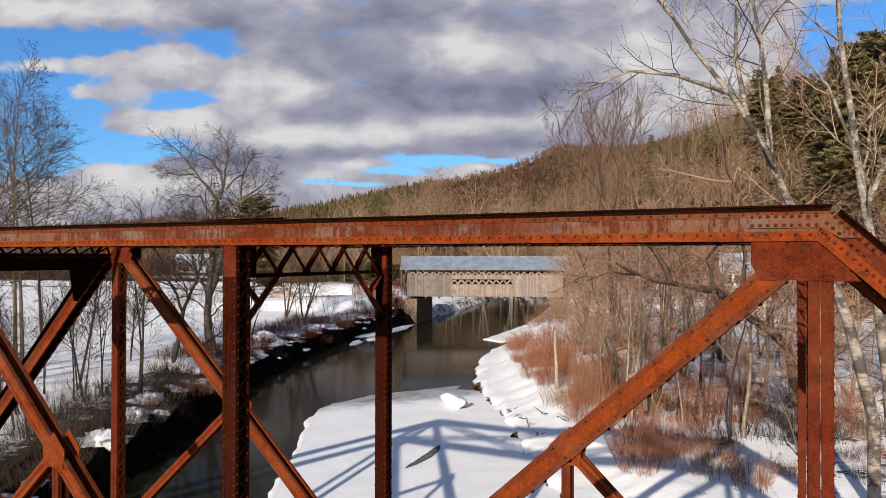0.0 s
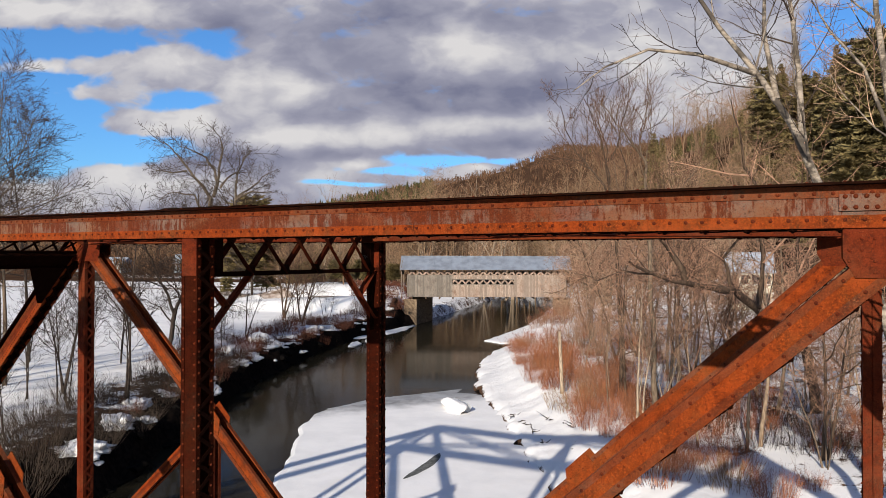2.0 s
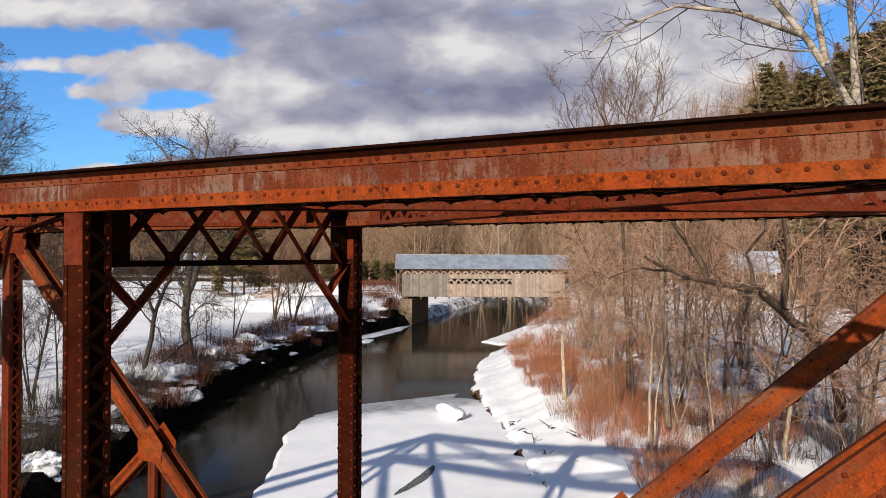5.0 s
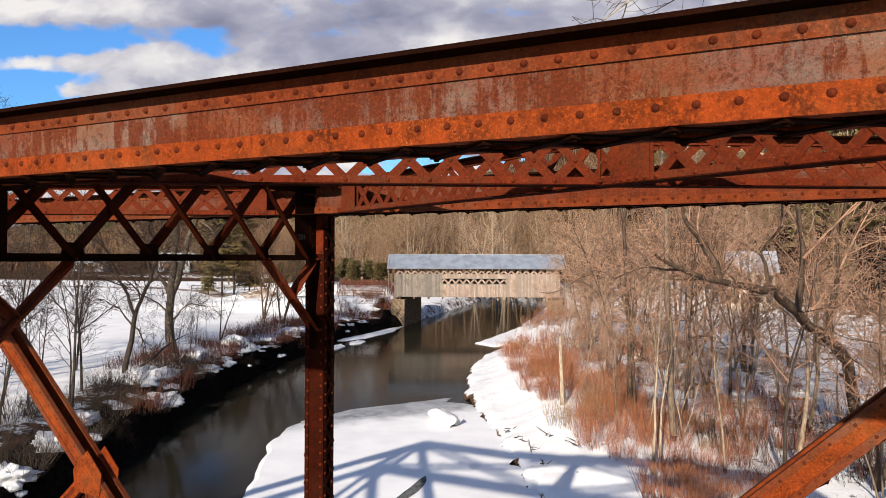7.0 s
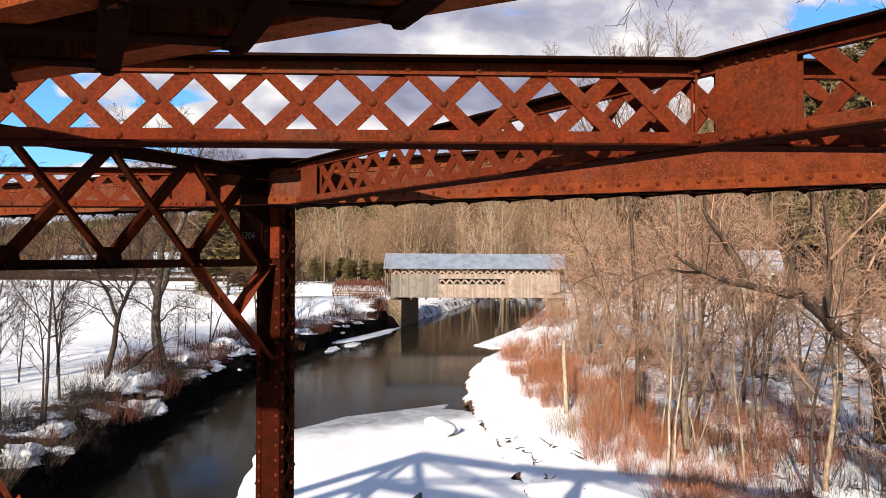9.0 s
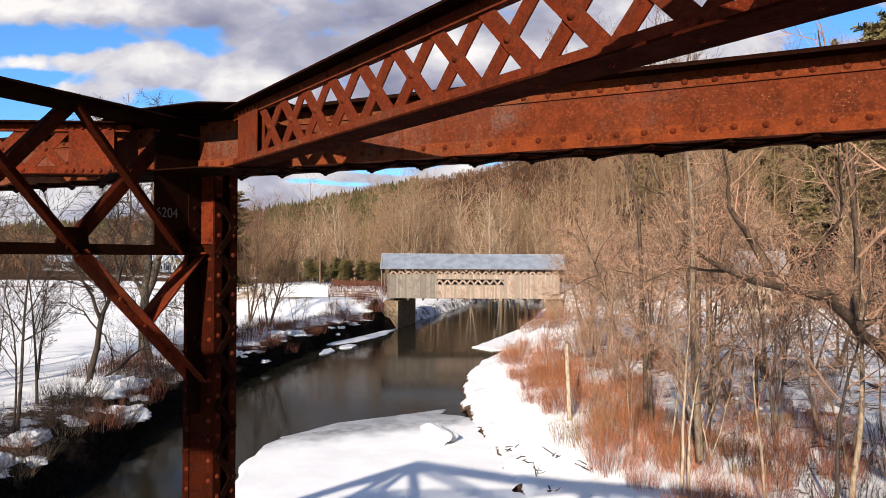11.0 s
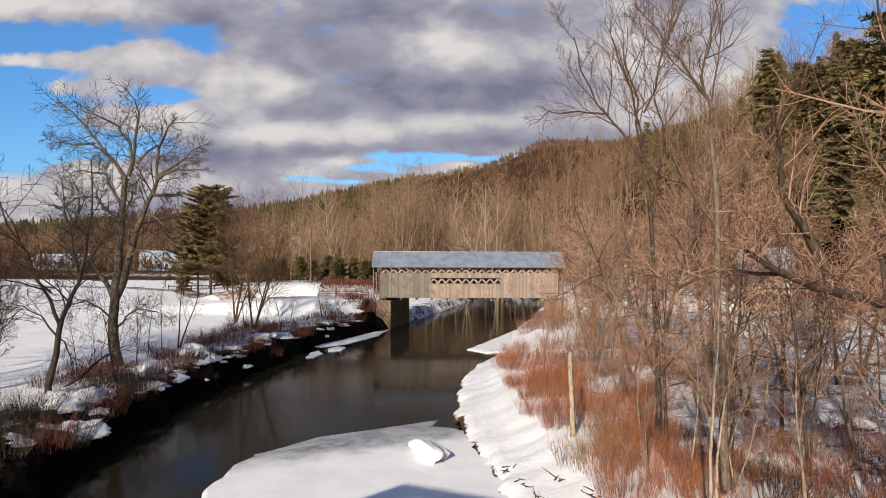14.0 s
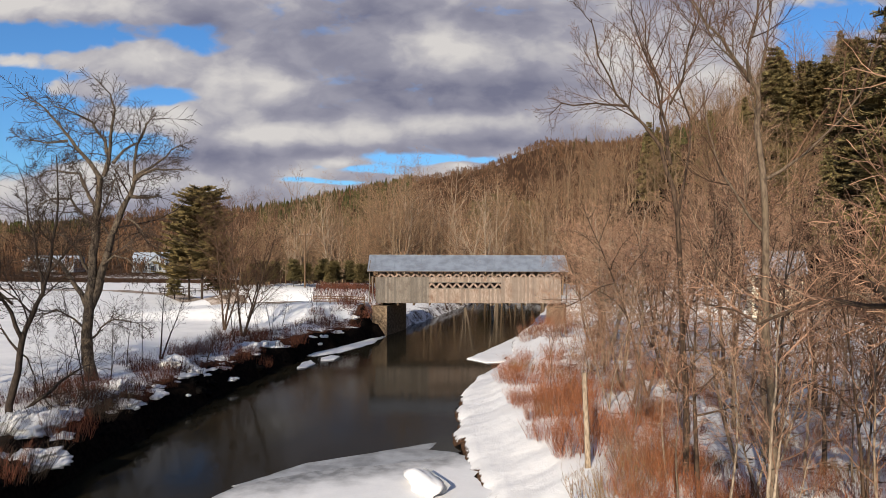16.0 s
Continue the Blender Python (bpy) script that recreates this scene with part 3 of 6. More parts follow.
for pts in ([(-11.4, 88.6), (-10.6, 89.2), (-10.2, 91.5), (-10.9, 93.6), (-11.6, 92.0)], [(-9.9, 93.4), (-8.6, 94.2), (-8.3, 96.4), (-9.3, 97.0), (-10.1, 95.4)]):
    ice_sheet("ice_floe", pts, -0.08, 0.10, M_SNOW, "small snowy ice floe adrift", 0.15, 0.2)

# ---- the rusted truss bridge ----
# built in its own frame: x along the span, y across it, z up from the ice
BRIDGE = pose(-3.738, 12.286, 0, 0, 0, -27.4)
NODE, PANEL = 0.10, 8.85
XL, XM, XR = NODE - PANEL, NODE, NODE + PANEL
XE0, XE1 = NODE - 2 * PANEL, NODE + 2 * PANEL
YN, YF, CW = 0.07, 5.01, 0.36
ZB, ZT = 11.09, 11.49
ZC, ZLOW = 0.5 * (ZB + ZT), 2.80
ZMID = 7.05
truss = thing("truss_bridge", "rusted riveted steel through-truss bridge with open lattice bracing", "bridge", m=BRIDGE)


def shared(cache, key, make):
    if key not in cache:
        cache[key] = make()
    return cache[key]


MESHES = {}


def lace_mesh(length, w, t, mat, name="lacing_bar"):
    """A flat bar along x with a rivet at either end, lying in x, y."""

    def make():
        g = Geo()
        g.box(-length / 2 - w * 0.45, length / 2 + w * 0.45, -w / 2, w / 2, -t / 2, t / 2)
        for s in (-1, 1):
            g.rivet((s * length / 2, 0, t / 2), (0, 0, 1), 0.02)
            g.rivet((s * length / 2, 0, -t / 2), (0, 0, -1), 0.02)
        return g.mesh(name, mat)

    return shared(MESHES, (round(length, 3), w, t, mat.name, name), make)


def place_bar(parent, p, q, normal, mesh, name="lacing_bar"):
    """Lays a shared bar mesh from p to q with its flat side along normal."""
    p, q, n = Vector(p), Vector(q), Vector(normal).normalized()
    x = (q - p).normalized()
    n = (n - x * n.dot(x)).normalized()
    y = n.cross(x)
    ob = new(name, mesh)
    ob.parent = parent
    c = (p + q) / 2
    ob.matrix_local = Matrix(((x.x, y.x, n.x, c.x), (x.y, y.y, n.y, c.y), (x.z, y.z, n.z, c.z), (0, 0, 0, 1)))
    return ob


def box_member(name, m, length, w, d, web, angle, cover=True, lace=("bottom",), pitch=0.40, double=True, leg_low=0.14, leg_top=0.075, rivet_step=0.152, label="", trim=0.0, over=0.128):
    """A built-up member along its own x: two web plates, corner angles, a cover plate and lacing bars."""
    t, a = 0.012, 0.011
    body = Geo()
    body.box(0, length, -w / 2, -w / 2 + t, -d / 2, d / 2)
    ob = part(name, body, web, truss, label, m=m)
    body = Geo()
    body.box(0, length, w / 2 - t, w / 2, -d / 2, d / 2)
    part("web_plate", body, web, ob, m=m)
    for s in (-1, 1):
        low = [(w / 2, -d / 2 + leg_low), (w / 2 + a, -d / 2 + leg_low), (w / 2 + a, -d / 2 - 0.013), (w / 2 - 0.07, -d / 2 - 0.013), (w / 2 - 0.07, -d / 2 - 0.002), (w / 2, -d / 2 - 0.002)]
        out, z = (w / 2 + 0.10, 0.012) if cover else (w / 2 - 0.07, 0.011)
        if cover:
            top = [(w / 2, d / 2 - leg_top), (w / 2 + a, d / 2 - leg_top), (w / 2 + a, d / 2 - 0.001), (w / 2, d / 2 - 0.001)]
        else:
            top = [(w / 2, d / 2 - leg_top), (w / 2 + a, d / 2 - leg_top), (w / 2 + a, d / 2 + z), (out, d / 2 + z), (out, d / 2), (w / 2, d / 2)]
        for shape, coat in ((low, angle), (top, M_RUST_FLANGE if cover else angle)):
            g = Geo()
            g.profile([(s * y, zz) for y, zz in shape], trim, length - trim, m)
            part("flange_angle", g, coat, ob)
    if cover:
        g = Geo()
        g.box(0, length, -w / 2 - over, w / 2 + over, d / 2, d / 2 + 0.022)
        # the overhang's shade is put into the plate's colour
        part("cover_plate", g, M_RUST_SHADED, ob, "cover plate with its underside shade in the colour", m=m)
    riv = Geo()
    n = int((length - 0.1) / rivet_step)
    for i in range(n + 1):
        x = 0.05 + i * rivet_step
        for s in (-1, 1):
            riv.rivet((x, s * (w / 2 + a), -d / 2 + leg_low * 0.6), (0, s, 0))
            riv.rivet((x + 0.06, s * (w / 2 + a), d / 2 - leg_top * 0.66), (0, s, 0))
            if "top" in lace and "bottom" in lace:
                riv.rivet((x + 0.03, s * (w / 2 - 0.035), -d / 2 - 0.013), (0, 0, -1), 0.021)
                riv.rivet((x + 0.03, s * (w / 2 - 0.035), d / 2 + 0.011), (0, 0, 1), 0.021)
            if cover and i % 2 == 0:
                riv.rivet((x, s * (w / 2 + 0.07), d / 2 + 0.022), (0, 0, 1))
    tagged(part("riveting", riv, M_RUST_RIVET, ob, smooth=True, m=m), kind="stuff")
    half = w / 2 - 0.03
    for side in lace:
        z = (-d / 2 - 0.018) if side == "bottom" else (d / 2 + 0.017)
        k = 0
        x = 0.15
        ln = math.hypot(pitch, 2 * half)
        me = lace_mesh(ln, 0.055, 0.009, M_RUST_SHADED)
        while x + pitch < length - 0.1:
            s = 1 if k % 2 == 0 else -1
            dz = 0.0 if s > 0 else -0.0095
            z1 = z + (dz if side == "bottom" else -dz)
            place_bar(ob, m @ Vector((x, -s * half, z1)), m @ Vector((x + pitch, s * half, z1)), m.to_3x3() @ Vector((0, 0, 1)), me)
            if double:
                z2 = z + (-0.0095 - dz if side == "bottom" else 0.0095 + dz)
                place_bar(ob, m @ Vector((x, s * half, z2)), m @ Vector((x + pitch, -s * half, z2)), m.to_3x3() @ Vector((0, 0, 1)), me)
            x += pitch
            k += 1
    return ob


def along(p, q):
    """The frame of a member in the plane of a truss, from p to q, its z on the upper side."""
    p, q = Vector(p), Vector(q)
    x = (q - p).normalized()
    y = Vector((0, 1, 0))
    z = x.cross(y)
    if z.z < 0 and abs(x.z) < 0.99:
        z, y = -z, -y
    return Matrix(((x.x, y.x, z.x, p.x), (x.y, y.y, z.y, p.y), (x.z, y.z, z.z, p.z), (0, 0, 0, 1))), (q - p).length


def post(y, x, z0, z1, w, label=""):
    m, ln = along((x, y, z0), (x, y, z1))
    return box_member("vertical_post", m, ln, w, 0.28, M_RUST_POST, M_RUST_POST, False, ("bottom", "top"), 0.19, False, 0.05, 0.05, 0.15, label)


def gusset(y, outline, mat=M_RUST_RED, rows=0.10, both=True):
    """Riveted plates on both sides of a truss's plane."""
    xs, zs = [p[0] for p in outline], [p[1] for p in outline]
    for s in (-1, 1) if both else (-1,):
        yo = y + s * (CW / 2 - 0.018)
        g = Geo()
        g.prism(outline, yo - 0.006, yo + 0.006)
        ob = part("gusset_plate", g, mat, truss)
        riv = Geo()
        x = min(xs) + 0.05
        while x < max(xs) - 0.03:
            z = min(zs) + 0.05
            while z < max(zs) - 0.03:
                inside = False
                for (ax, az), (bx, bz) in zip(outline, outline[1:] + outline[:1]):
                    if (az > z) != (bz > z) and x < (bx - ax) * (z - az) / (bz - az) + ax:
                        inside = not inside
                if inside and (int(x * 37) + int(z * 53)) % 3:
                    riv.rivet((x, yo + s * 0.006, z), (0, s, 0), 0.017)
                z += rows
            x += rows
        tagged(part("riveting", riv, mat, ob, smooth=True), kind="stuff")


def build_truss(y, inner, XM, panel, left_panel):
    XL, XR = XM - left_panel, XM + panel
    ZB, ZT = (11.165, 11.525) if inner else (11.108, 11.48)
    ZC = 0.5 * (ZB + ZT)
    low, high = (0.075, 0.085) if inner else (0.102, 0.108)
    # top chord and end posts
    box_member("top_chord", Matrix.Translation((XL - 0.12, y, ZC)), panel + left_panel + 0.24, CW, ZT - ZB, M_RUST_FAR if inner else M_RUST_WEB, M_RUST_FLANGE if inner else M_RUST_ORANGE, label="rust-streaked built-up top chord with remains of grey paint", trim=0.02, leg_low=low, leg_top=high)
    for xh, xe, sg in ((XR, XE1, 1), (XL, XE0, -1)):
        m, ln = along((xh + sg * 0.06, y, ZC), (xe, y, ZLOW))
        box_member("end_post", m, ln, CW, ZT - ZB, M_RUST_RED, M_RUST_ORANGE, label="sloping rusted end post", trim=0.02, rivet_step=0.085, leg_top=0.10)
        # cap plates at the hip
        g = Geo()
        for s in (-1, 1):
            yo = y + s * (CW / 2 + 0.016)
            g.prism([(xh - sg * 0.75, ZB + 0.14), (xh - sg * 0.75, ZT - 0.08), (xh + sg * 0.10, ZT - 0.08), (xh + sg * 0.42, ZT - 0.36), (xh + sg * 0.20, ZB + 0.02), (xh, ZB + 0.14)], yo - 0.005, yo + 0.005)
        ob = part("splice_plate", g, M_RUST_WEB, truss)
        riv = Geo()
        slope = Vector((XE1 - XR, 0, ZLOW - ZC)).normalized()
        for s in (-1, 1):
            yo = y + s * (CW / 2 + 0.021)
            for i in range(9):
                for z in (ZB + 0.17, ZB + 0.27):
                    riv.rivet((xh - sg * (0.70 - i * 0.083), yo, z), (0, s, 0), 0.022)
            for i in range(7):
                for off in (-0.05, 0.07):
                    riv.rivet((xh + sg * (0.10 + off * 0.7 + slope.x * 0.085 * i), yo, ZT - 0.16 + off * 0.5 + slope.z * 0.085 * i), (0, s, 0), 0.022)
        tagged(part("riveting", riv, M_RUST_RIVET, ob, smooth=True), kind="stuff")
        gusset(y, [(xh - sg * 0.72, ZB), (xh - sg * 0.72, ZB - 0.28), (xh - sg * 0.62, ZB - 0.46), (xh + sg * 0.40, ZB - 0.46), (xh + sg * 0.02, ZB)])
        # hip hanger: four angles with a slot between them
        ob = None
        for sx in (-1, 1):
            for sy in (-1, 1):
                h = CW / 2 - 0.03
                g = Geo()
                shape = [(0.005, h), (0.125, h), (0.125, h - 0.09), (0.113, h - 0.09), (0.113, h - 0.012), (0.005, h - 0.012)]
                vs = [Vector((xh + sx * dx, y + sy * dy, z)) for z in (ZLOW, ZB - 0.1) for dx, dy in shape]
                g.add(vs, [tuple(range(6)), tuple(range(11, 5, -1))] + [(i, i + 6, (i + 1) % 6 + 6, (i + 1) % 6) for i in range(6)])
                nb = part("hip_hanger" if ob is None else "hanger_angle", g, M_RUST_RED, truss if ob is None else ob)
                ob = ob or nb
        me = lace_mesh(math.hypot(0.19, 0.2), 0.05, 0.009, M_RUST_RED)
        z, k = ZLOW + 0.3, 0
        while z < ZB - 0.5:
            s = 1 if k % 2 else -1
            for dx in (-0.131, 0.131):
                place_bar(ob, (xh + dx, y - s * 0.1, z), (xh + dx, y + s * 0.1, z + 0.19), (1, 0, 0), me)
            z, k = z + 0.19, k + 1
        # main diagonal and the lesser members of the divided panel
        xm = 0.5 * (xh + XM)
        m, ln = along((xh - sg * 0.35, y, ZB - 0.28), (XM + sg * 0.25, y, ZLOW + 0.25))
        box_member("diagonal", m, ln, 0.30, 0.27, M_RUST_ORANGE, M_RUST_FLANGE, False, ("bottom",), 0.36, False, 0.07, 0.06, 0.3)
        gusset(y, [(xm - 0.30, ZMID - 0.34), (xm - 0.34, ZMID + 0.02), (xm, ZMID + 0.36), (xm + 0.34, ZMID + 0.02), (xm + 0.30, ZMID - 0.34)], M_RUST_ORANGE)
        m, ln = along((xm, y, ZLOW), (xm, y, ZMID - 0.2))
        box_member("sub_hanger", m, ln, 0.24, 0.16, M_RUST_RED, M_RUST_RED, False, (), 0.3, False, 0.05, 0.05, 0.9)
        m, ln = along((xm + sg * 0.15, y, ZMID - 0.15), (xh, y, ZLOW + 0.15))
        box_member("sub_diagonal", m, ln, 0.24, 0.18, M_RUST_RED, M_RUST_ORANGE, False, (), 0.3, False, 0.06, 0.05, 0.9)
        gusset(y, [(xh - 0.35, ZLOW - 0.2), (xh - 0.35, ZLOW + 0.3), (xh + 0.35, ZLOW + 0.3), (xh + 0.35, ZLOW - 0.2)], rows=0.14)
    xp, yp, wp = (XM - 0.055, y - 0.045, 0.22) if inner else (XM + 0.14, y, 0.31)
    post(yp, xp, ZLOW, ZB - 0.02, wp, "laced column post, rust red")
    gusset(y, [(XM - 0.45, ZLOW - 0.2), (XM - 0.45, ZLOW + 0.45), (XM + 0.45, ZLOW + 0.45), (XM + 0.45, ZLOW - 0.2)], rows=0.14)
    # plate at the head of the middle post
    g = Geo()
    for s in (-1, 1):
        g.box(xp - 0.14, xp + 0.14, yp + s * (wp / 2 + 0.008) - 0.005, yp + s * (wp / 2 + 0.008) + 0.005, ZB - 0.55, ZB)
    part("tie_plate", g, M_RUST_RED, truss)
    box_member("bottom_chord", Matrix.Translation((XE0, y, ZLOW)), 4 * PANEL, 0.30, 0.32, M_RUST_RED, M_RUST_RED, False, (), 0.4, False, rivet_step=0.6)
    g = Geo()
    for xe, sg in ((XE0, 1), (XE1, -1)):
        g.box(xe - 0.4, xe + 0.4, y - 0.3, y + 0.3, ZLOW - 0.42, ZLOW - 0.16)
    part("bearing_shoe", g, M_RUST_SHADED, truss)


build_truss(YN, False, NODE - 0.04, 8.98, 8.98)
build_truss(YF, True, NODE + 0.05, 8.70, 9.16)

YI0, YI1 = YN + CW / 2 + 0.012, YF - CW / 2 - 0.012


def lattice_strut(name, p, q, z0, z1, pitch, bar_w, mat, plates, end2=0.81, flange=0.18, leg=0.072, end=0.81):
    """A strut with a single lattice web: T-shaped flanges of two angles, crossed bars, end plates; p and q in plan."""
    p, q = Vector((*p, 0)), Vector((*q, 0))
    ln = (q - p).length
    x = (q - p) / ln
    y = Vector((-x.y, x.x, 0))
    m = Matrix(((x.x, y.x, 0, p.x), (x.y, y.y, 0, p.y), (0, 0, 1, 0), (0, 0, 0, 1)))
    g = Geo()
    f = flange / 2
    g.profile([(-0.02, z0 + 0.01), (0.02, z0 + 0.01), (0.02, z0 + leg), (-0.02, z0 + leg)], 0, ln, m)
    ob = part(name, g, mat, truss)
    g = Geo()
    g.profile([(-f, z0), (f, z0), (f, z0 + 0.0095), (-f, z0 + 0.0095)], 0, ln, m)
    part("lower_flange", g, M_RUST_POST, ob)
    g = Geo()
    zz = z1 - 0.02
    g.profile([(0.02, zz - 0.0005), (0.02, zz - leg * 0.75), (-0.02, zz - leg * 0.75), (-0.02, zz - 0.0005)], 0, ln, m)
    part("upper_angle", g, mat, ob)
    g = Geo()
    g.profile([(-f - 0.02, zz + 0.012), (f + 0.02, zz + 0.012), (f + 0.02, zz), (-f - 0.02, zz)], 0, ln, m)
    part("upper_flange", g, M_RUST_SHADED, ob)
    riv = Geo()
    zl, zt = z0 + leg * 0.55, z1 - 0.02 - leg * 0.36
    n = round((ln - end - end2) / pitch)
    pitch = (ln - end - end2) / n
    me = lace_mesh(math.hypot(pitch, zt - zl), bar_w, 0.008, mat, "lattice_bar")
    for i in range(n):
        xa, xb = end + i * pitch, end + (i + 1) * pitch
        if any(a - 0.05 < 0.5 * (xa + xb) < b + 0.05 for a, b in plates):
            continue
        place_bar(ob, m @ Vector((xa, 0.0045, zl)), m @ Vector((xb, 0.0045, zt)), y, me, "lattice_bar")
        place_bar(ob, m @ Vector((xa, -0.0045, zt)), m @ Vector((xb, -0.0045, zl)), y, me, "lattice_bar")
        for s in (-1, 1):
            riv.rivet((0.5 * (xa + xb), s * 0.009, 0.5 * (zl + zt)), (0, s, 0), 0.02)
    for i in range(n + 1):
        for s in (-1, 1):
            riv.rivet((end + i * pitch, s * 0.02, zl), (0, s, 0), 0.02)
            riv.rivet((end + i * pitch, s * 0.02, zt), (0, s, 0), 0.02)
    tagged(part("riveting", riv, mat, ob, smooth=True, m=m), kind="stuff")
    for a, b in [(max(0, end - 0.36), end - 0.02), (ln - end2 + 0.02, ln - max(0, end2 - 0.36))] + list(plates):
        g = Geo()
        for s in (-1, 1):
            ya, yb = sorted((s * 0.021, s * 0.029))
            g.box(a, b, ya, yb, z0 + 0.012, z1 - 0.022)
            for j in range(5):
                xr = a + (b - a) * (j + 0.5) / 5
                g.rivet((xr, s * 0.029, zl), (0, s, 0), 0.02)
                g.rivet((xr, s * 0.029, zt), (0, s, 0), 0.02)
        part("web_plate", g, mat, ob, m=m)
    return ob


BAY, CUT = 0.3237, 0.34
for xa, xb in ((XM + 0.22, XR - 0.1), (XM - 0.22, XL + 0.1)):
    full = math.hypot(xb - xa, YI1 - YI0)
    p, q = Vector((xa, YI0)), Vector((xb, YI1))
    # one strut runs through, with a plate where the other, in two halves, meets it
    a, b = Vector((xb, YI0)), Vector((xa, YI1))
    w = (b - a).normalized()
    lattice_strut("lateral_strut", a + w * CUT, b - w * CUT, 11.13, 11.54, BAY, 0.072, M_RUST_RED, [(4.38 - CUT, 4.75 - CUT)], end=0.760 - CUT, end2=full - 0.760 - 25 * BAY - CUT)
    w = (q - p).normalized()
    lattice_strut("lateral_strut", p + w * CUT, p + w * 4.80, 11.135, 11.535, BAY, 0.072, M_RUST_RED, [], end=0.890 - CUT, end2=0.03)
    lattice_strut("lateral_strut", p + w * 4.90, q - w * CUT, 11.135, 11.535, BAY, 0.072, M_RUST_RED, [], end=0.05, end2=full - 4.95 - 12 * BAY - CUT)


def node_plates(x, ye, s):
    """Level plates that tie the lateral struts and the sway frame to the chord."""
    for z in (11.117, 11.555):
        g = Geo()
        rim = [(x - 0.95, ye), (x - 0.95, ye + s * 0.14), (x - 0.42, ye + s * 0.44), (x + 0.42, ye + s * 0.44), (x + 0.95, ye + s * 0.14), (x + 0.95, ye)]
        n = len(rim)
        g.add([Vector((px, py, z + dz)) for dz in (0, 0.010) for px, py in rim], [tuple(range(n)), tuple(range(2 * n - 1, n - 1, -1))] + [(i, (i + 1) % n, (i + 1) % n + n, i + n) for i in range(n)])
        for i in range(6):
            for sg in (-1, 1):
                g.rivet((x + sg * (0.30 + 0.11 * i), ye + s * (0.36 - 0.055 * i), z if z < 11.3 else z + 0.010), (0, 0, -1 if z < 11.3 else 1), 0.02)
        # near-black colour stands for the shade under and between the plates
        part("node_plate", g, M_RUST_SHADED, truss, "level plate tying the struts to the chord, shade coloured in")


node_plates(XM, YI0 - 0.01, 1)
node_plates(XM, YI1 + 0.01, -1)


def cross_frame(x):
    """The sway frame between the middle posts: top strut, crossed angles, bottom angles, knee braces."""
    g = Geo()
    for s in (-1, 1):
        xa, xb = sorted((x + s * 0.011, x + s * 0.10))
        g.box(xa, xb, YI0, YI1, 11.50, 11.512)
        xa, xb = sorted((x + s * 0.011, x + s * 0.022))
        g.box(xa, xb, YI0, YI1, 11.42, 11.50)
    ob = part("sway_frame", g, M_RUST_SHADED, truss, "lattice sway frame between the posts")
    n, zb, zt = 5, 10.57, 11.46
    y_first, step = 0.42, 0.842
    for i in range(n):
        ya, yb = y_first + i * step, y_first + (i + 1) * step
        for s, p, q in ((-1, (x - 0.02, ya, zb), (x - 0.02, yb, zt)), (1, (x + 0.02, yb, zb), (x + 0.02, ya, zt))):
            g = Geo()
            g.bar(p, q, 0.072, 0.009, (0, 1, -1))
            d = (Vector(q) - Vector(p)).normalized()
            up = Vector((1, 0, 0)).cross(d)
            off = up * 0.036 + Vector((s * 0.034, 0, 0))
            g.bar(Vector(p) + off, Vector(q) + off, 0.066, 0.009, (1, 0, 0))
            # dark coat carries the shade that lies over half of the braces
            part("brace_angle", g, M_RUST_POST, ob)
    g = Geo()
    for s in (-1, 1):
        xa, xb = sorted((x + s * 0.034, x + s * 0.10))
        g.box(xa, xb, YI0 - 0.02, YI1 + 0.02, 10.53, 10.54)
        xa, xb = sorted((x + s * 0.030, x + s * 0.040))
        g.box(xa, xb, YI0 - 0.02, YI1 + 0.02, 10.53, 10.60)
    for i in range(n + 1):
        y = y_first + i * step
        g.prism([(y - 0.13, 10.54), (y - 0.09, 10.70), (y + 0.09, 10.70), (y + 0.13, 10.54)], -0.006, 0.006, Matrix(((0, 1, 0, x), (1, 0, 0, 0), (0, 0, 1, 0), (0, 0, 0, 1))))
        for dy in (-0.06, 0.0, 0.06):
            g.rivet((x + 0.040, y + dy, 10.575), (1, 0, 0), 0.018)
            g.rivet((x - 0.040, y + dy, 10.575), (-1, 0, 0), 0.018)
    part("bottom_angle", g, M_RUST_SHADED, ob)
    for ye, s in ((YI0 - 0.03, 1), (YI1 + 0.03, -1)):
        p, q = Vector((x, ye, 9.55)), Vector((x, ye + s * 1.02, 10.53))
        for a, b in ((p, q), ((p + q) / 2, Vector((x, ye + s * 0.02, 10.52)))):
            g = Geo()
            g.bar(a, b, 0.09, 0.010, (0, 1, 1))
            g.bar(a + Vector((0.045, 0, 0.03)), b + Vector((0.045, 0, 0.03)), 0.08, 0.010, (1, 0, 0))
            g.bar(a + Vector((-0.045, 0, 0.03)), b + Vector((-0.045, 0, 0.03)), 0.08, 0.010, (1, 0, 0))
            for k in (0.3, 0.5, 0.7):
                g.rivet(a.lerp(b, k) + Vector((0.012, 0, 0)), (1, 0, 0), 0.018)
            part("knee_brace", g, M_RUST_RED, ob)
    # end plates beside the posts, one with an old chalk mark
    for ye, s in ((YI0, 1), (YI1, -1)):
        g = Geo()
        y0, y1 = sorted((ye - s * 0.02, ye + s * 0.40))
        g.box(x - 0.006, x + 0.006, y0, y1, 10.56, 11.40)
        # second plate lengthened down to 9.35 as a dark strip for the post's shadow
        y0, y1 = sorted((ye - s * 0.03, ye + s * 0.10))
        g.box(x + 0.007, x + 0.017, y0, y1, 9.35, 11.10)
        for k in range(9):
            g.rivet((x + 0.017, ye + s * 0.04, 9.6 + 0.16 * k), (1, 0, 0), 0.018)
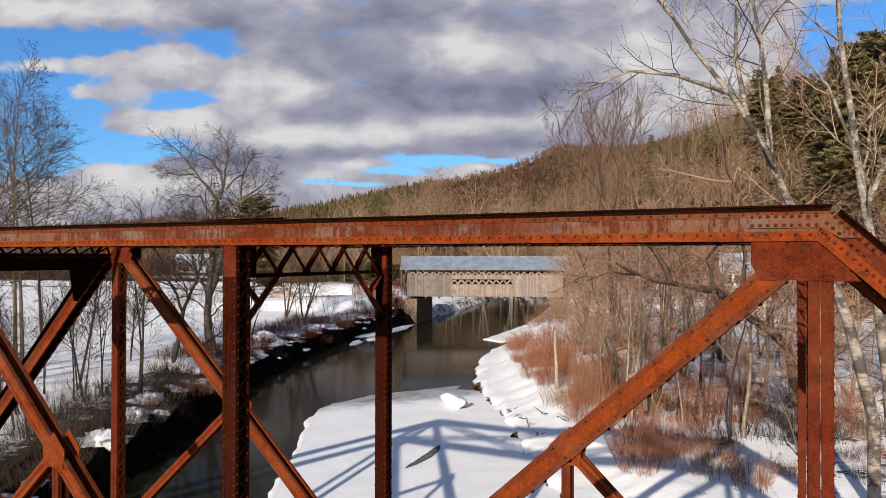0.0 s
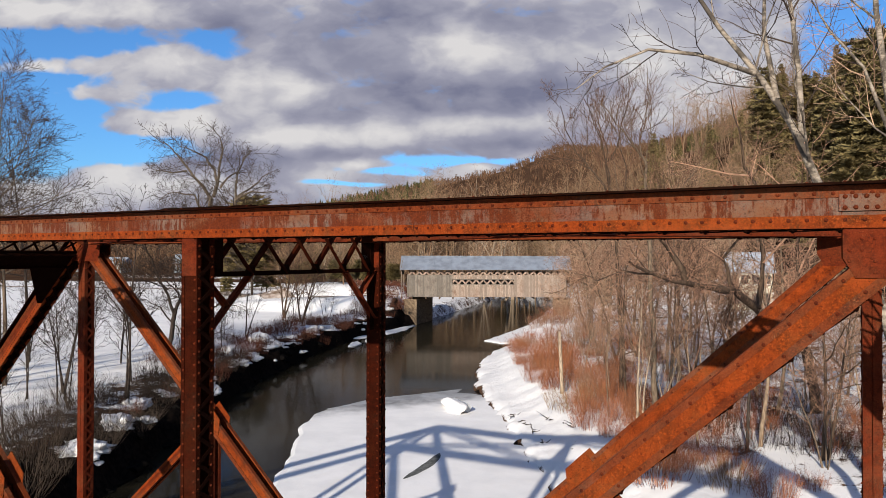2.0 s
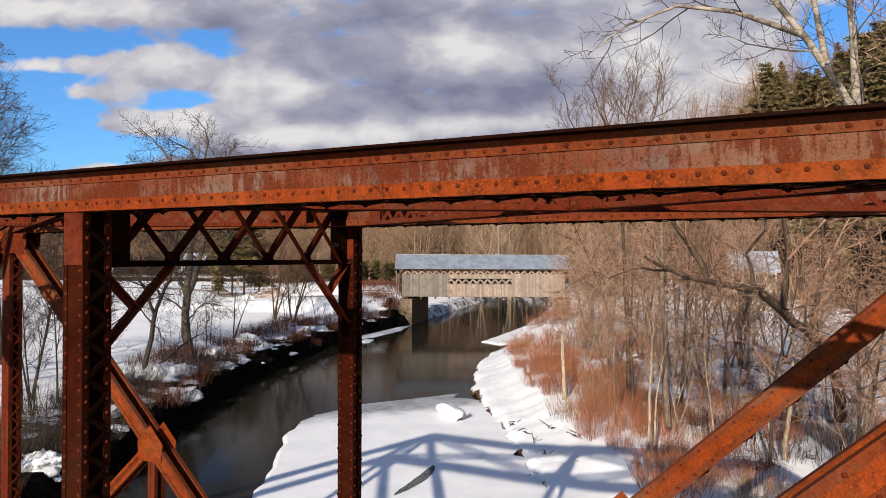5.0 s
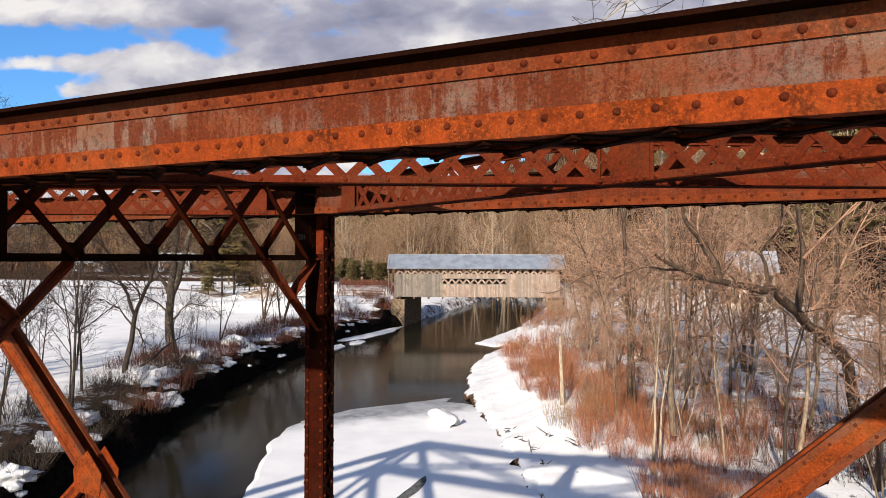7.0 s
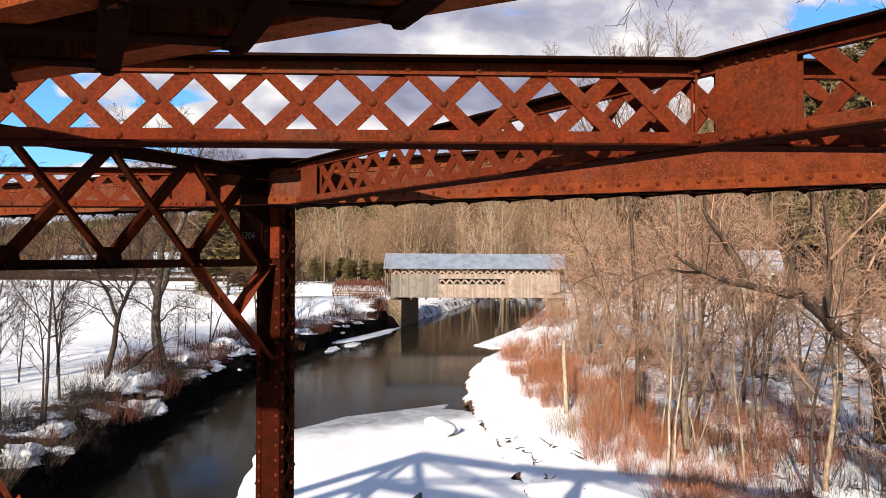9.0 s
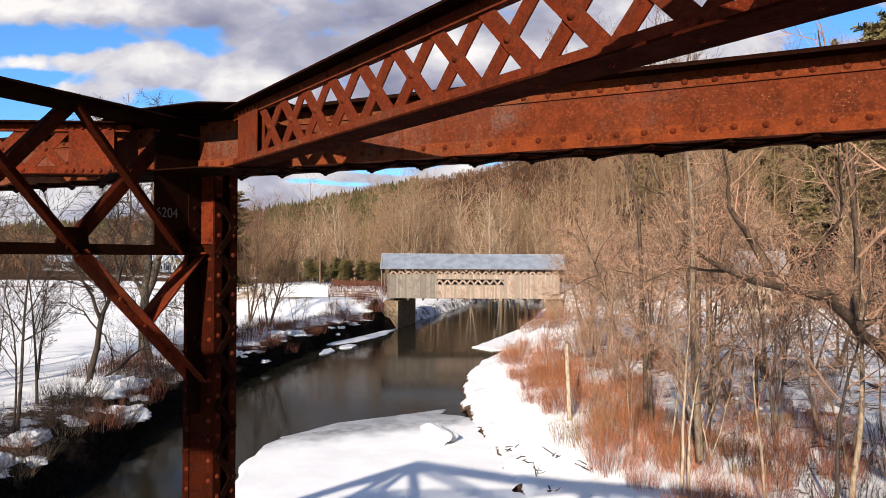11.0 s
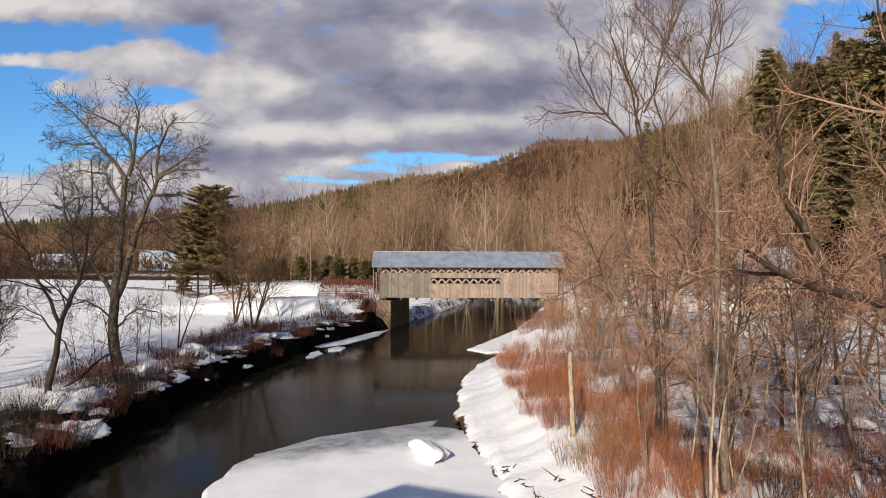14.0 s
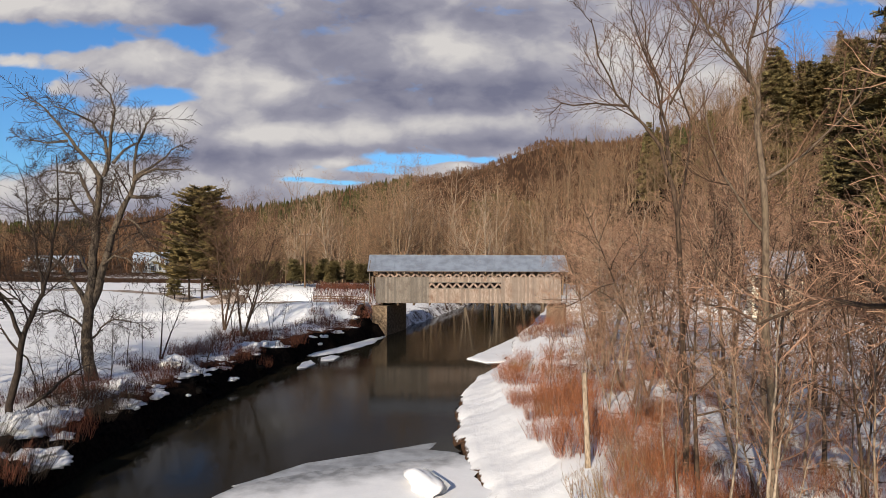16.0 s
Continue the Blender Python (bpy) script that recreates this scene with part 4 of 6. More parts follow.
        part("end_plate", g, M_RUST_SHADED, ob)
    font = bpy.data.curves.new("chalk_mark", "FONT")
    font.body, font.size, font.extrude, font.align_x = "6204", 0.10, 0.0005, "CENTER"
    font.materials.append(M_CHALK)
    mark = new("chalk_mark", font)
    mark.parent = ob
    mark.matrix_local = Matrix.Translation((x + 0.009, YI1 - 0.295, 10.80)) @ Euler((radians(90), 0, radians(90))).to_matrix().to_4x4()
    return ob


cross_frame(XM)


def portal(xh, sg):
    """Portal bracing in the slope of the end posts: lattice over a deep plate beam with knee plates."""
    p, q = Vector((xh + sg * 0.06, YI0, ZC)), Vector((xh + sg * 0.06 + (XE1 - XR) * sg, YI0, ZLOW))
    dn = (q - p).normalized()
    y = Vector((0, 1, 0))
    n = y.cross(dn)
    m = Matrix(((y.x, n.x, -dn.x, p.x), (y.y, n.y, -dn.y, p.y), (y.z, n.z, -dn.z, p.z), (0, 0, 0, 1)))
    w = YI1 - YI0
    g = Geo()
    g.box(0, w, -0.006, 0.006, -1.02, -0.55)
    for z in (-1.02, -0.55, 0.12):
        g.box(0, w, -0.09, 0.09, z - 0.006, z + 0.006)
        g.box(0, w, 0.008, 0.018, z - 0.06 if z > 0 else z, z if z > 0 else z + 0.06)
    ob = part("portal_frame", g, M_RUST_SHADED, truss, "portal bracing with knee plates", m=m)
    step = w / 9
    me = lace_mesh(math.hypot(step, 0.60), 0.06, 0.008, M_RUST_SHADED, "lattice_bar")
    nn = m.to_3x3() @ Vector((0, 1, 0))
    for i in range(9):
        place_bar(ob, m @ Vector((i * step, 0.005, -0.52)), m @ Vector(((i + 1) * step, 0.005, 0.08)), nn, me, "lattice_bar")
        place_bar(ob, m @ Vector((i * step, -0.005, 0.08)), m @ Vector(((i + 1) * step, -0.005, -0.52)), nn, me, "lattice_bar")
    for a, s in ((0, 1), (w, -1)):
        g = Geo()
        g.prism([(a, -1.02), (a, -2.5), (a + s * 0.12, -2.5), (a + s * 0.95, -1.15), (a + s * 1.05, -1.02)], -0.006, 0.006)
        part("knee_plate", g, M_RUST_SHADED, ob, m=m)


portal(XR, 1)
portal(XL, -1)


def build_floor():
    for i in range(9):
        x = XE0 + i * PANEL / 2
        g = Geo()
        g.box(x - 0.008, x + 0.008, YN + 0.1, YF - 0.1, ZLOW - 0.35, ZLOW + 0.35)
        for z in (ZLOW - 0.36, ZLOW + 0.35):
            g.box(x - 0.14, x + 0.14, YN + 0.1, YF - 0.1, z, z + 0.02)
        part("floor_beam", g, M_RUST_SHADED, truss)
    for y in (1.75, 3.4):
        g = Geo()
        g.box(XE0, XE1, y - 0.008, y + 0.008, ZLOW - 0.2, ZLOW + 0.34)
        for z in (ZLOW - 0.21, ZLOW + 0.372):
            g.box(XE0, XE1, y - 0.12, y + 0.12, z, z + 0.02)
        part("stringer", g, M_RUST_SHADED, truss)


build_floor()


def abutment(x, sg):
    ob = thing("abutment", "weathered stone block abutment under the truss end", "abutment", "bridge abutments", m=BRIDGE)
    rows = 5
    for r in range(rows):
        z1 = ZLOW - 0.42 - r * 0.55
        g = Geo()
        y, k = YN - 0.9, 0
        while y < YF + 0.8:
            w = 1.1 + 0.35 * noise.noise(Vector((y * 3, r, x)))
            j = 0.04 * noise.noise(Vector((y, r * 2.0, 4)))
            xa, xb = sorted((x - sg * (0.7 + j), x + sg * 1.8))
            g.box(xa, xb, y, min(y + w - 0.03, YF + 0.9), z1 - 0.53, z1)
            y += w
        part("stone_course", g, M_CONCRETE, ob)


abutment(XE1, 1)
abutment(XE0, -1)

# ---- covered bridge ----
CB = pose(6.7, 117.2, 0, 0, 0, -1.3)
cb = thing("covered_bridge", "weathered grey board covered bridge with a zinc roof and lattice truss", "bridge", m=CB)
CX0, CX1, CZ0, CZE, CZR, CD = -12.5, 13.0, 4.40, 8.85, 10.95, 5.2


def build_covered_bridge():
    rng = random.Random(5)
    W0, W1 = -5.1, 4.6  # the long side window
    ob_wall = None
    g = Geo()
    g.box(CX0 + 0.1, CX1 - 0.1, 0.10, 0.22, CZ0 + 0.1, CZ0 + 0.4)
    g.box(CX0 + 0.1, CX1 - 0.1, 0.10, 0.22, 7.78, 7.97)
    wall = part("side_wall", g, M_BEAM, cb)
    x = CX0
    left_end = -5.3
    while x < CX1 - 0.05:
        w = 0.24 + rng.uniform(-0.03, 0.05)
        w = min(w, CX1 - x)
        top = 7.96 + rng.uniform(-0.015, 0.015)
        bot = CZ0 + rng.uniform(-0.05, 0.03)
        mid = x + w / 2
        pieces = [(bot, top)]
        if W0 < mid < W1:
            pieces = [(bot, 6.38), (7.24, top)]
        for a, b in pieces:
            gg = Geo()
            yo = rng.uniform(-0.012, 0.006) - (0.03 if mid < left_end else 0.0)
            gg.box(x + 0.006, x + w - 0.006, yo + 0.05, yo + 0.08, a, b)
            part("board", gg, M_BOARD if mid < left_end else M_BOARD_WARM, wall)
        x += w
    g = Geo()
    for x0, x1, y0, z0, z1 in ((W0 - 0.1, W1 + 0.1, 0.03, 6.32, 6.42), (W0 - 0.1, W1 + 0.1, 0.03, 7.20, 7.30), (W0 - 0.34, W0 - 0.12, 0.02, CZ0 + 0.02, 7.98), (CX0 - 0.04, CX0 + 0.10, 0.0, CZ0, 7.98)):
        g = Geo()
        g.box(x0, x1, y0, 0.10, z0, z1)
        part("trim_board", g, M_BOARD, wall)
    # back wall
    g = Geo()
    g.box(CX0, CX1, CD - 0.08, CD, CZ0, 8.2)
    part("back_wall", g, M_BOARD, cb)
    # lattice of crossed planks behind the openings
    lat = Geo()
    lat.box(CX0, CX1, 0.26, 0.44, CZ0 + 0.05, CZ0 + 0.35)
    truss_part = part("lattice_truss", lat, M_BEAM, cb)
    for yy, s in ((0.28, 1), (0.36, -1), (CD - 0.35, 1), (CD - 0.43, -1)):
        x = CX0 - 3.8
        while x < CX1 + 3.8:
            a, b = Vector((x, yy, CZ0 + 0.1)), Vector((x + s * 3.7, yy, 8.75))
            lo, hi = 0.0, 1.0
            if b.x != a.x:
                ks = sorted(((CX0 + 0.1 - a.x) / (b.x - a.x), (CX1 - 0.1 - a.x) / (b.x - a.x)))
                lo, hi = max(lo, ks[0]), min(hi, ks[1])
            if hi - lo > 0.1:
                gg = Geo()
                gg.bar(a.lerp(b, lo), a.lerp(b, hi), 0.26, 0.07, (1, 0, -s))
                part("lattice_plank", gg, M_LATTICE, truss_part)
            x += 1.15
    # deck, floor beams
    g = Geo()
    g.box(CX0, CX1, 0.2, CD - 0.2, CZ0 - 0.05, CZ0 + 0.05)
    part("deck", g, M_BEAM, cb)
    for i in range(12):
        g = Geo()
        x = CX0 + 0.8 + i * 2.2
        g.box(x - 0.12, x + 0.12, 0.05, CD - 0.05, CZ0 - 0.35, CZ0 - 0.05)
        part("floor_beam", g, M_BEAM, cb)
    # roof: two slopes of standing-seam sheets with overhanging eaves
    R0, R1 = CX0 - 1.15, CX1 + 1.0
    for s, ya in ((-1, -0.42), (1, CD + 0.42)):
        yr = CD / 2
        g = Geo()
        g.bar((R0 + 0.1, ya, CZE - 0.13), (R1 - 0.1, ya, CZE - 0.13), 0.12, 0.04, (0, 1, 0))
        slope = part("roof_slope", g, M_BEAM, cb, "grey zinc roof sheets with seams")
        a, b = Vector((0, ya, CZE - 0.1)), Vector((0, yr, CZR))
        up = Vector((0, -(b.z - a.z), b.y - a.y)).normalized()
        up = up if up.z > 0 else -up
        for i in range(30):
            w = (R1 - R0) / 30
            xa, xb = R0 + w * i, R0 + w * (i + 1)
            shape = [(xa, 0), (xb, 0), (xb, 0.075), (xb - 0.03, 0.075), (xb - 0.03, 0.03), (xa, 0.03)]
            g = Geo()
            vs = [Vector((x, 0, 0)) + e + up * h for e in (a, b) for x, h in shape]
            g.add(vs, [tuple(range(6)), tuple(range(11, 5, -1))] + [(j, j + 6, (j + 1) % 6 + 6, (j + 1) % 6) for j in range(6)])
            part("roof_sheet", g, M_ROOF, slope)
    g = Geo()
    g.bar((R0, CD / 2, CZR + 0.04), (R1, CD / 2, CZR + 0.04), 0.3, 0.05, (0, 1, 0))
    part("ridge_cap", g, M_ROOF, cb)
    g = Geo()
    g.box(R0, R1, -0.45, -0.40, CZE - 0.16, CZE - 0.09)
    part("fascia", g, M_BOARD, cb)
    for i in range(26):
        g = Geo()
        x = CX0 + 0.3 + i
        g.bar((x, -0.38, CZE - 0.16), (x, CD / 2, CZR - 0.06), 0.1, 0.14, (1, 0, 0))
        g.bar((x, 0.5, 7.98), (x, 0.5, CZE + 0.55), 0.14, 0.14, (1, 0, 0))
        part("rafter", g, M_BEAM, cb)
    # gables
    for x in (CX0 - 0.9, CX1 + 0.8):
        g = Geo()
        g.prism([(0.0, CZ0), (0.0, CZE + 0.4), (CD / 2, CZR - 0.05), (CD, CZE + 0.4), (CD, CZ0), (CD - 0.7, CZ0), (CD - 0.7, 8.0), (0.7, 8.0), (0.7, CZ0)], -0.04, 0.04, Matrix(((0, 1, 0, x), (1, 0, 0, 0), (0, 0, 1, 0), (0, 0, 0, 1))))
        part("gable", g, M_BOARD, cb)


build_covered_bridge()


def pier(x0, x1, y0, y1, z0, z1, name="pier", label="squared stone pier under the covered bridge", turn=0.0):
    xc, yc = 0.5 * (x0 + x1), y0 + 1.2
    x0, x1, y0, y1 = x0 - xc, x1 - xc, y0 - yc, y1 - yc
    ob = thing(name, label, "pier", "covered bridge piers", m=CB @ pose(xc, yc, 0, 0, 0, turn))
    z = z0
    k = 0
    while z < z1 - 0.05:
        h = min(0.62, z1 - z)
        g = Geo()
        e = 0.03 * noise.noise(Vector((x0, z * 2, 1)))
        g.box(x0 - e, x1 + e, y0 - e, y1 + e, z, z + h - 0.012)
        part("stone_course", g, M_CONCRETE, ob)
        z += h
    g = Geo()
    g.box(x0 + 0.03, x1 - 0.03, y0 + 0.03, y1 - 0.03, z0, z1 - 0.01)
    part("core", g, M_CONCRETE, ob)


pier(-12.75, -10.6, -0.4, CD + 3.6, -1.2, CZ0 - 0.36, turn=-14.0)
pier(11.2, 13.6, -0.5, CD + 1.0, -1.2, CZ0 - 0.36, turn=-14.0)

# ---- trees and shrubs ----
GOLDEN = 2.39996


def bend(rng, start, way, length, n, wander, lift):
    pts, p, d = [start.copy()], start.copy(), way.normalized()
    for _ in range(n):
        d = (d + Vector((rng.uniform(-1, 1), rng.uniform(-1, 1), rng.uniform(-1, 1))) * wander + Vector((0, 0, lift))).normalized()
        p = p + d * (length / n)
        pts.append(p.copy())
    return pts


def grow(geos, pts, r0, r1, level, spec, rng):
    """Draws a limb and lets the next order of branches out of it. spec: for each order the number of children,
    their length against the parent's, their angle, where they start, their bend and lift."""
    n = len(pts)
    radii = [max(spec.get("fine", 0.006), r0 + (r1 - r0) * (i / (n - 1)) ** 0.85) for i in range(n)]
    geos[0 if level <= spec["thick"] else 1].tube(pts, radii, (8, 6, 4, 3, 3)[level])
    if level >= len(spec["count"]):
        return
    total = sum((b - a).length for a, b in zip(pts, pts[1:]))
    count, ratio, angle, low = spec["count"][level], spec["ratio"][level], spec["angle"][level], spec["low"][level]
    turn = rng.uniform(0, 6.28)
    for i in range(count):
        s = low + (1 - low) * (i + rng.uniform(0.1, 0.9)) / count
        f = s * (n - 1)
        k = min(int(f), n - 2)
        p = pts[k].lerp(pts[k + 1], f - k)
        d = (pts[k + 1] - pts[k]).normalized()
        r = radii[k] + (radii[k + 1] - radii[k]) * (f - k)
        a = d.orthogonal().normalized()
        b = d.cross(a)
        turn += GOLDEN + rng.uniform(-0.5, 0.5)
        out = a * math.cos(turn) + b * math.sin(turn)
        ang = radians(angle * rng.uniform(0.7, 1.25))
        way = d * math.cos(ang) + out * math.sin(ang)
        ln = total * ratio * (1.15 - 0.65 * (s - low) / (1 - low + 1e-6)) * rng.uniform(0.65, 1.2)
        rc = min(r * 0.72, max(0.006, 0.011 * ln + 0.002) * spec["stout"])
        seg = (5, 4, 3, 2, 2)[level]
        grow(geos, bend(rng, p, way, ln, seg, spec["wander"], spec["lift"][level]), rc, rc * 0.25, level + 1, spec, rng)


TALL = dict(count=[13, 10, 9], ratio=[0.42, 0.42, 0.46], angle=[46, 48, 45, 42], low=[0.28, 0.18, 0.15, 0.15], lift=[0.10, 0.06, 0.04, 0.02], wander=0.16, stout=1.0, thick=1)
BUSHY = dict(count=[13, 9, 7], ratio=[0.42, 0.46, 0.46], angle=[60, 58, 54], low=[0.34, 0.15, 0.15], lift=[0.05, 0.02, 0.0], wander=0.30, stout=0.85, thick=1, fine=0.0065)
SAPLING = dict(count=[13, 6, 4], ratio=[0.30, 0.46, 0.48], angle=[48, 46, 42], low=[0.35, 0.2, 0.2], lift=[0.06, 0.03, 0.02], wander=0.11, stout=0.75, thick=0)
FAR = dict(count=[14, 7, 4], ratio=[0.36, 0.44, 0.45], angle=[44, 46, 44], low=[0.25, 0.15, 0.2], lift=[0.09, 0.05, 0.02], wander=0.20, stout=1.25, thick=1)


def tree_of(label, limbs, spec, seed, bark_mat, twig_mat, at, group="bare trees", category="tree", name="bare_tree", own=True):
    """A bare tree from its main limbs (points, thick end, thin end); places are relative to its foot at `at`."""
    rng = random.Random(seed)
    geos = (Geo(), Geo())
    for i, (pts, r0, r1, level) in enumerate(limbs):
        grow(geos, [Vector(p) for p in pts], r0, r1, level, spec, rng)
    ob = thing(name, label, category, group, m=Matrix.Translation(at))
    part("trunk", geos[0], bark_mat, ob, smooth=True)
    part("crown", geos[1], twig_mat, ob)
    return ob


def free_tree(label, h, r, spec, seed, bark_mat, twig_mat, at, lean=(0, 0), stems=1, sway=0.10, crook=0.06, **kw):
    rng = random.Random(seed + 77)
    limbs = []
    for s in range(stems):
        w = Vector((lean[0] + rng.uniform(-sway, sway) + (rng.uniform(-0.3, 0.3) if stems > 1 else 0), lean[1] + rng.uniform(-sway, sway) + (rng.uniform(-0.3, 0.3) if stems > 1 else 0), 1))
        k = 1.0 if s == 0 else rng.uniform(0.65, 0.95)
        limbs.append((bend(rng, Vector((rng.uniform(-0.1, 0.1) * (stems > 1), rng.uniform(-0.1, 0.1) * (stems > 1), -0.3)), w, h * k, 8, crook, 0.03), r * k, r * 0.12, 0))
    return tree_of(label, limbs, spec, seed, bark_mat, twig_mat, at, **kw)


def on_ground(x, y, dz=0.0):
    return Vector((x, y, height(x, y) + dz))


def again(ob, x, y, rot, scale=1.0, dz=0.0):
    return copy_thing(ob, Matrix.Translation(on_ground(x, y, dz)) @ Matrix.Rotation(rot, 4, "Z") @ Matrix.Scale(scale, 4))


def kink(pts, amount, seed):
    """The same limb, more crooked."""
    rng = random.Random(seed)
    out = [Vector(pts[0])]
    for a, b in zip(pts, pts[1:]):
        a, b = Vector(a), Vector(b)
        out.append(a.lerp(b, rng.uniform(0.35, 0.65)) + Vector((rng.uniform(-1, 1), rng.uniform(-1, 1), rng.uniform(-1, 1))) * (b - a).length * amount)
        out.append(b)
    return out


def rel(pts, foot):
    f = Vector(foot)
    return [Vector(p) - f for p in pts]


# the great tree that leans over the bank, its limbs reaching far out
F = (13.0, 21.6, 2.9)
tree_of("tall pale-barked tree leaning over the river bank, bare", [
    (rel([F, (13.0, 21.6, 6.0), (12.2, 21.6, 9.1), (11.2, 21.6, 11.3), (10.4, 21.6, 12.7), (9.6, 21.6, 14.5), (8.8, 21.7, 15.8), (7.7, 21.9, 17.3), (6.5, 22.0, 19.2), (5.8, 22.2, 21.5)], F), 0.20, 0.03, 0),
    (rel([(8.6, 21.6, 15.9), (7.0, 21.5, 16.4), (5.6, 21.4, 16.5), (4.4, 21.3, 16.0), (3.5, 21.2, 15.3)], F), 0.075, 0.012, 1),
    (rel([(9.2, 21.6, 15.2), (8.9, 21.7, 17.0), (9.0, 21.9, 18.9), (9.3, 22.0, 22.0)], F), 0.09, 0.015, 1),
    (rel([(9.9, 21.6, 14.0), (9.7, 21.4, 15.9), (9.4, 21.2, 17.6), (8.9, 21.0, 19.5), (8.7, 21.0, 22.5)], F), 0.11, 0.015, 1),
], dict(TALL, count=[8, 9, 8], ratio=[0.2, 0.34, 0.46], low=[0.45, 0.2, 0.15, 0.15], stout=0.8, wander=0.24), 3, M_BARK_MOTTLED, M_TWIG_OLD, F)
F = (14.6, 23.0, 3.0)
tree_of("tall pale-barked tree with upright limbs, bare", [
    (rel([F, (14.3, 23, 7), (13.7, 23, 11.9), (13.4, 23, 13.7), (13.1, 23, 15.9), (12.8, 23, 18.1), (12.7, 23.1, 21.5), (12.4, 23.2, 25)], F), 0.22, 0.03, 0),
    (rel([(13.6, 23, 12.5), (14.6, 23.2, 14.5), (15.3, 23.4, 17.5), (15.8, 23.5, 21)], F), 0.10, 0.015, 1),
    (rel([(13.3, 23, 14.2), (12.3, 22.8, 16.4), (11.2, 22.6, 17.4), (10.2, 22.5, 19)], F), 0.07, 0.012, 1),
], dict(TALL, count=[10, 10, 8], ratio=[0.24, 0.36, 0.46], stout=0.85), 4, M_BARK_MOTTLED, M_TWIG_PALE, F)
F = (19.6, 39.6, 2.8)
tree_of("gnarled old tree with a long crooked limb over the thicket", [
    (kink(rel([F, (18.3, 38.0, 6.1), (16.1, 36.0, 7.5), (14.3, 34.5, 8.5), (12.6, 33.0, 9.45), (11.1, 31.8, 9.6), (9.8, 30.8, 9.8), (8.1, 29.5, 10.2), (7.0, 28.8, 10.65)], F), 0.06, 1), 0.30, 0.05, 0),
    (kink(rel([(9.8, 30.8, 9.8), (9.3, 30.6, 10.8), (8.9, 30.4, 11.3), (8.3, 30.0, 11.9), (8.2, 29.8, 12.6), (7.8, 29.4, 13.6)], F), 0.10, 2), 0.15, 0.02, 1),
    (kink(rel([(14.3, 34.5, 8.4), (14.9, 35.2, 11), (14.6, 35.0, 14), (13.6, 34.6, 16.5), (13.0, 34.2, 18)], F), 0.12, 3), 0.15, 0.02, 1),
    (kink(rel([(16.9, 36.8, 7.0), (17.6, 37.4, 10), (18.4, 38, 13.5), (19, 38.5, 17)], F), 0.10, 4), 0.16, 0.02, 1),
    (kink(rel([(12.4, 32.8, 9.5), (12.0, 32.6, 10.8), (12.6, 32.2, 12.4), (12.4, 32.0, 14.0)], F), 0.14, 5), 0.09, 0.02, 1),
    (kink(rel([(8.1, 29.5, 10.2), (7.0, 29.6, 10.3), (6.0, 29.8, 9.9), (5.2, 30.0, 10.2)], F), 0.12, 6), 0.05, 0.012, 1),
], dict(TALL, count=[14, 10, 9], ratio=[0.12, 0.42, 0.50], low=[0.35, 0.2, 0.15, 0.15], wander=0.24), 5, M_BARK_BROWN, M_TWIG, F)


def limb(foot, y, xz, r0, r1, level, seed, crook=0.09):
    """A limb given across and up in the plane at y, swung a little towards or away from it."""
    rng = random.Random(seed)
    tilt = rng.uniform(-0.38, 0.38) if level else 0.0
    x0, z0 = xz[0]
    base = 0.0 if not level else rng.uniform(-0.1, 0.1)
    return kink(rel([(x, y + base + tilt * math.hypot(x - x0, z - z0), z) for x, z in xz], foot), crook, seed), r0, r1, level


F = (-22.5, 70.0, 1.5)
BROAD = [
    limb(F, 70, [(-22.5, 1.5), (-22.9, 3.4), (-23.0, 5.4), (-22.8, 8.2), (-22.6, 11.0), (-22.4, 13.0), (-22.2, 15.0), (-22.1, 16.3)], 0.46, 0.20, 0, 11, 0.05),
    limb(F, 70, [(-22.1, 16.3), (-22.8, 17.4), (-23.8, 18.5), (-24.6, 19.6), (-25.6, 20.8), (-26.4, 21.6), (-27.6, 22.3)], 0.20, 0.03, 1, 12),
    limb(F, 70, [(-21.9, 16.5), (-21.4, 17.8), (-21.6, 19.0), (-22.4, 20.2), (-23.6, 20.8), (-24.8, 21.2), (-25.4, 22.0)], 0.17, 0.02, 1, 13),
    limb(F, 70, [(-21.8, 16.8), (-21.2, 18.6), (-20.9, 20.0), (-20.6, 21.0), (-20.8, 22.0), (-21.9, 23.2)], 0.17, 0.02, 1, 14),
    limb(F, 70, [(-21.2, 17.4), (-20.6, 18.4), (-19.7, 19.0), (-19.4, 20.4), (-18.8, 21.2)], 0.12, 0.02, 1, 15),
    limb(F, 70, [(-24.4, 19.0), (-25.8, 18.8), (-27.2, 19.0), (-28.1, 19.5)], 0.10, 0.015, 1, 16)]
BROAD += [
    limb(F, 70, [(-22.8, 7.2), (-22.0, 9.8), (-21.4, 12.2), (-20.6, 14.3), (-20.1, 15.2), (-19.8, 16.2), (-19.8, 17.8), (-19.5, 19.2), (-18.4, 21.0)], 0.34, 0.03, 1, 17, 0.05),
    limb(F, 70, [(-19.8, 16.2), (-19.2, 16.6), (-18.1, 17.0), (-16.9, 16.9), (-16.0, 16.8)], 0.17, 0.02, 1, 18),
    limb(F, 70, [(-20.1, 15.1), (-19.2, 15.0), (-18.1, 15.2)], 0.15, 0.05, 1, 19),
    limb(F, 70, [(-19.7, 16.5), (-18.7, 17.2), (-17.8, 18.0), (-17.1, 18.8), (-16.4, 19.2)], 0.12, 0.02, 1, 20),
    limb(F, 70, [(-20.3, 13.6), (-19.6, 13.2), (-19.0, 12.5), (-17.8, 11.4)], 0.10, 0.02, 1, 21)]
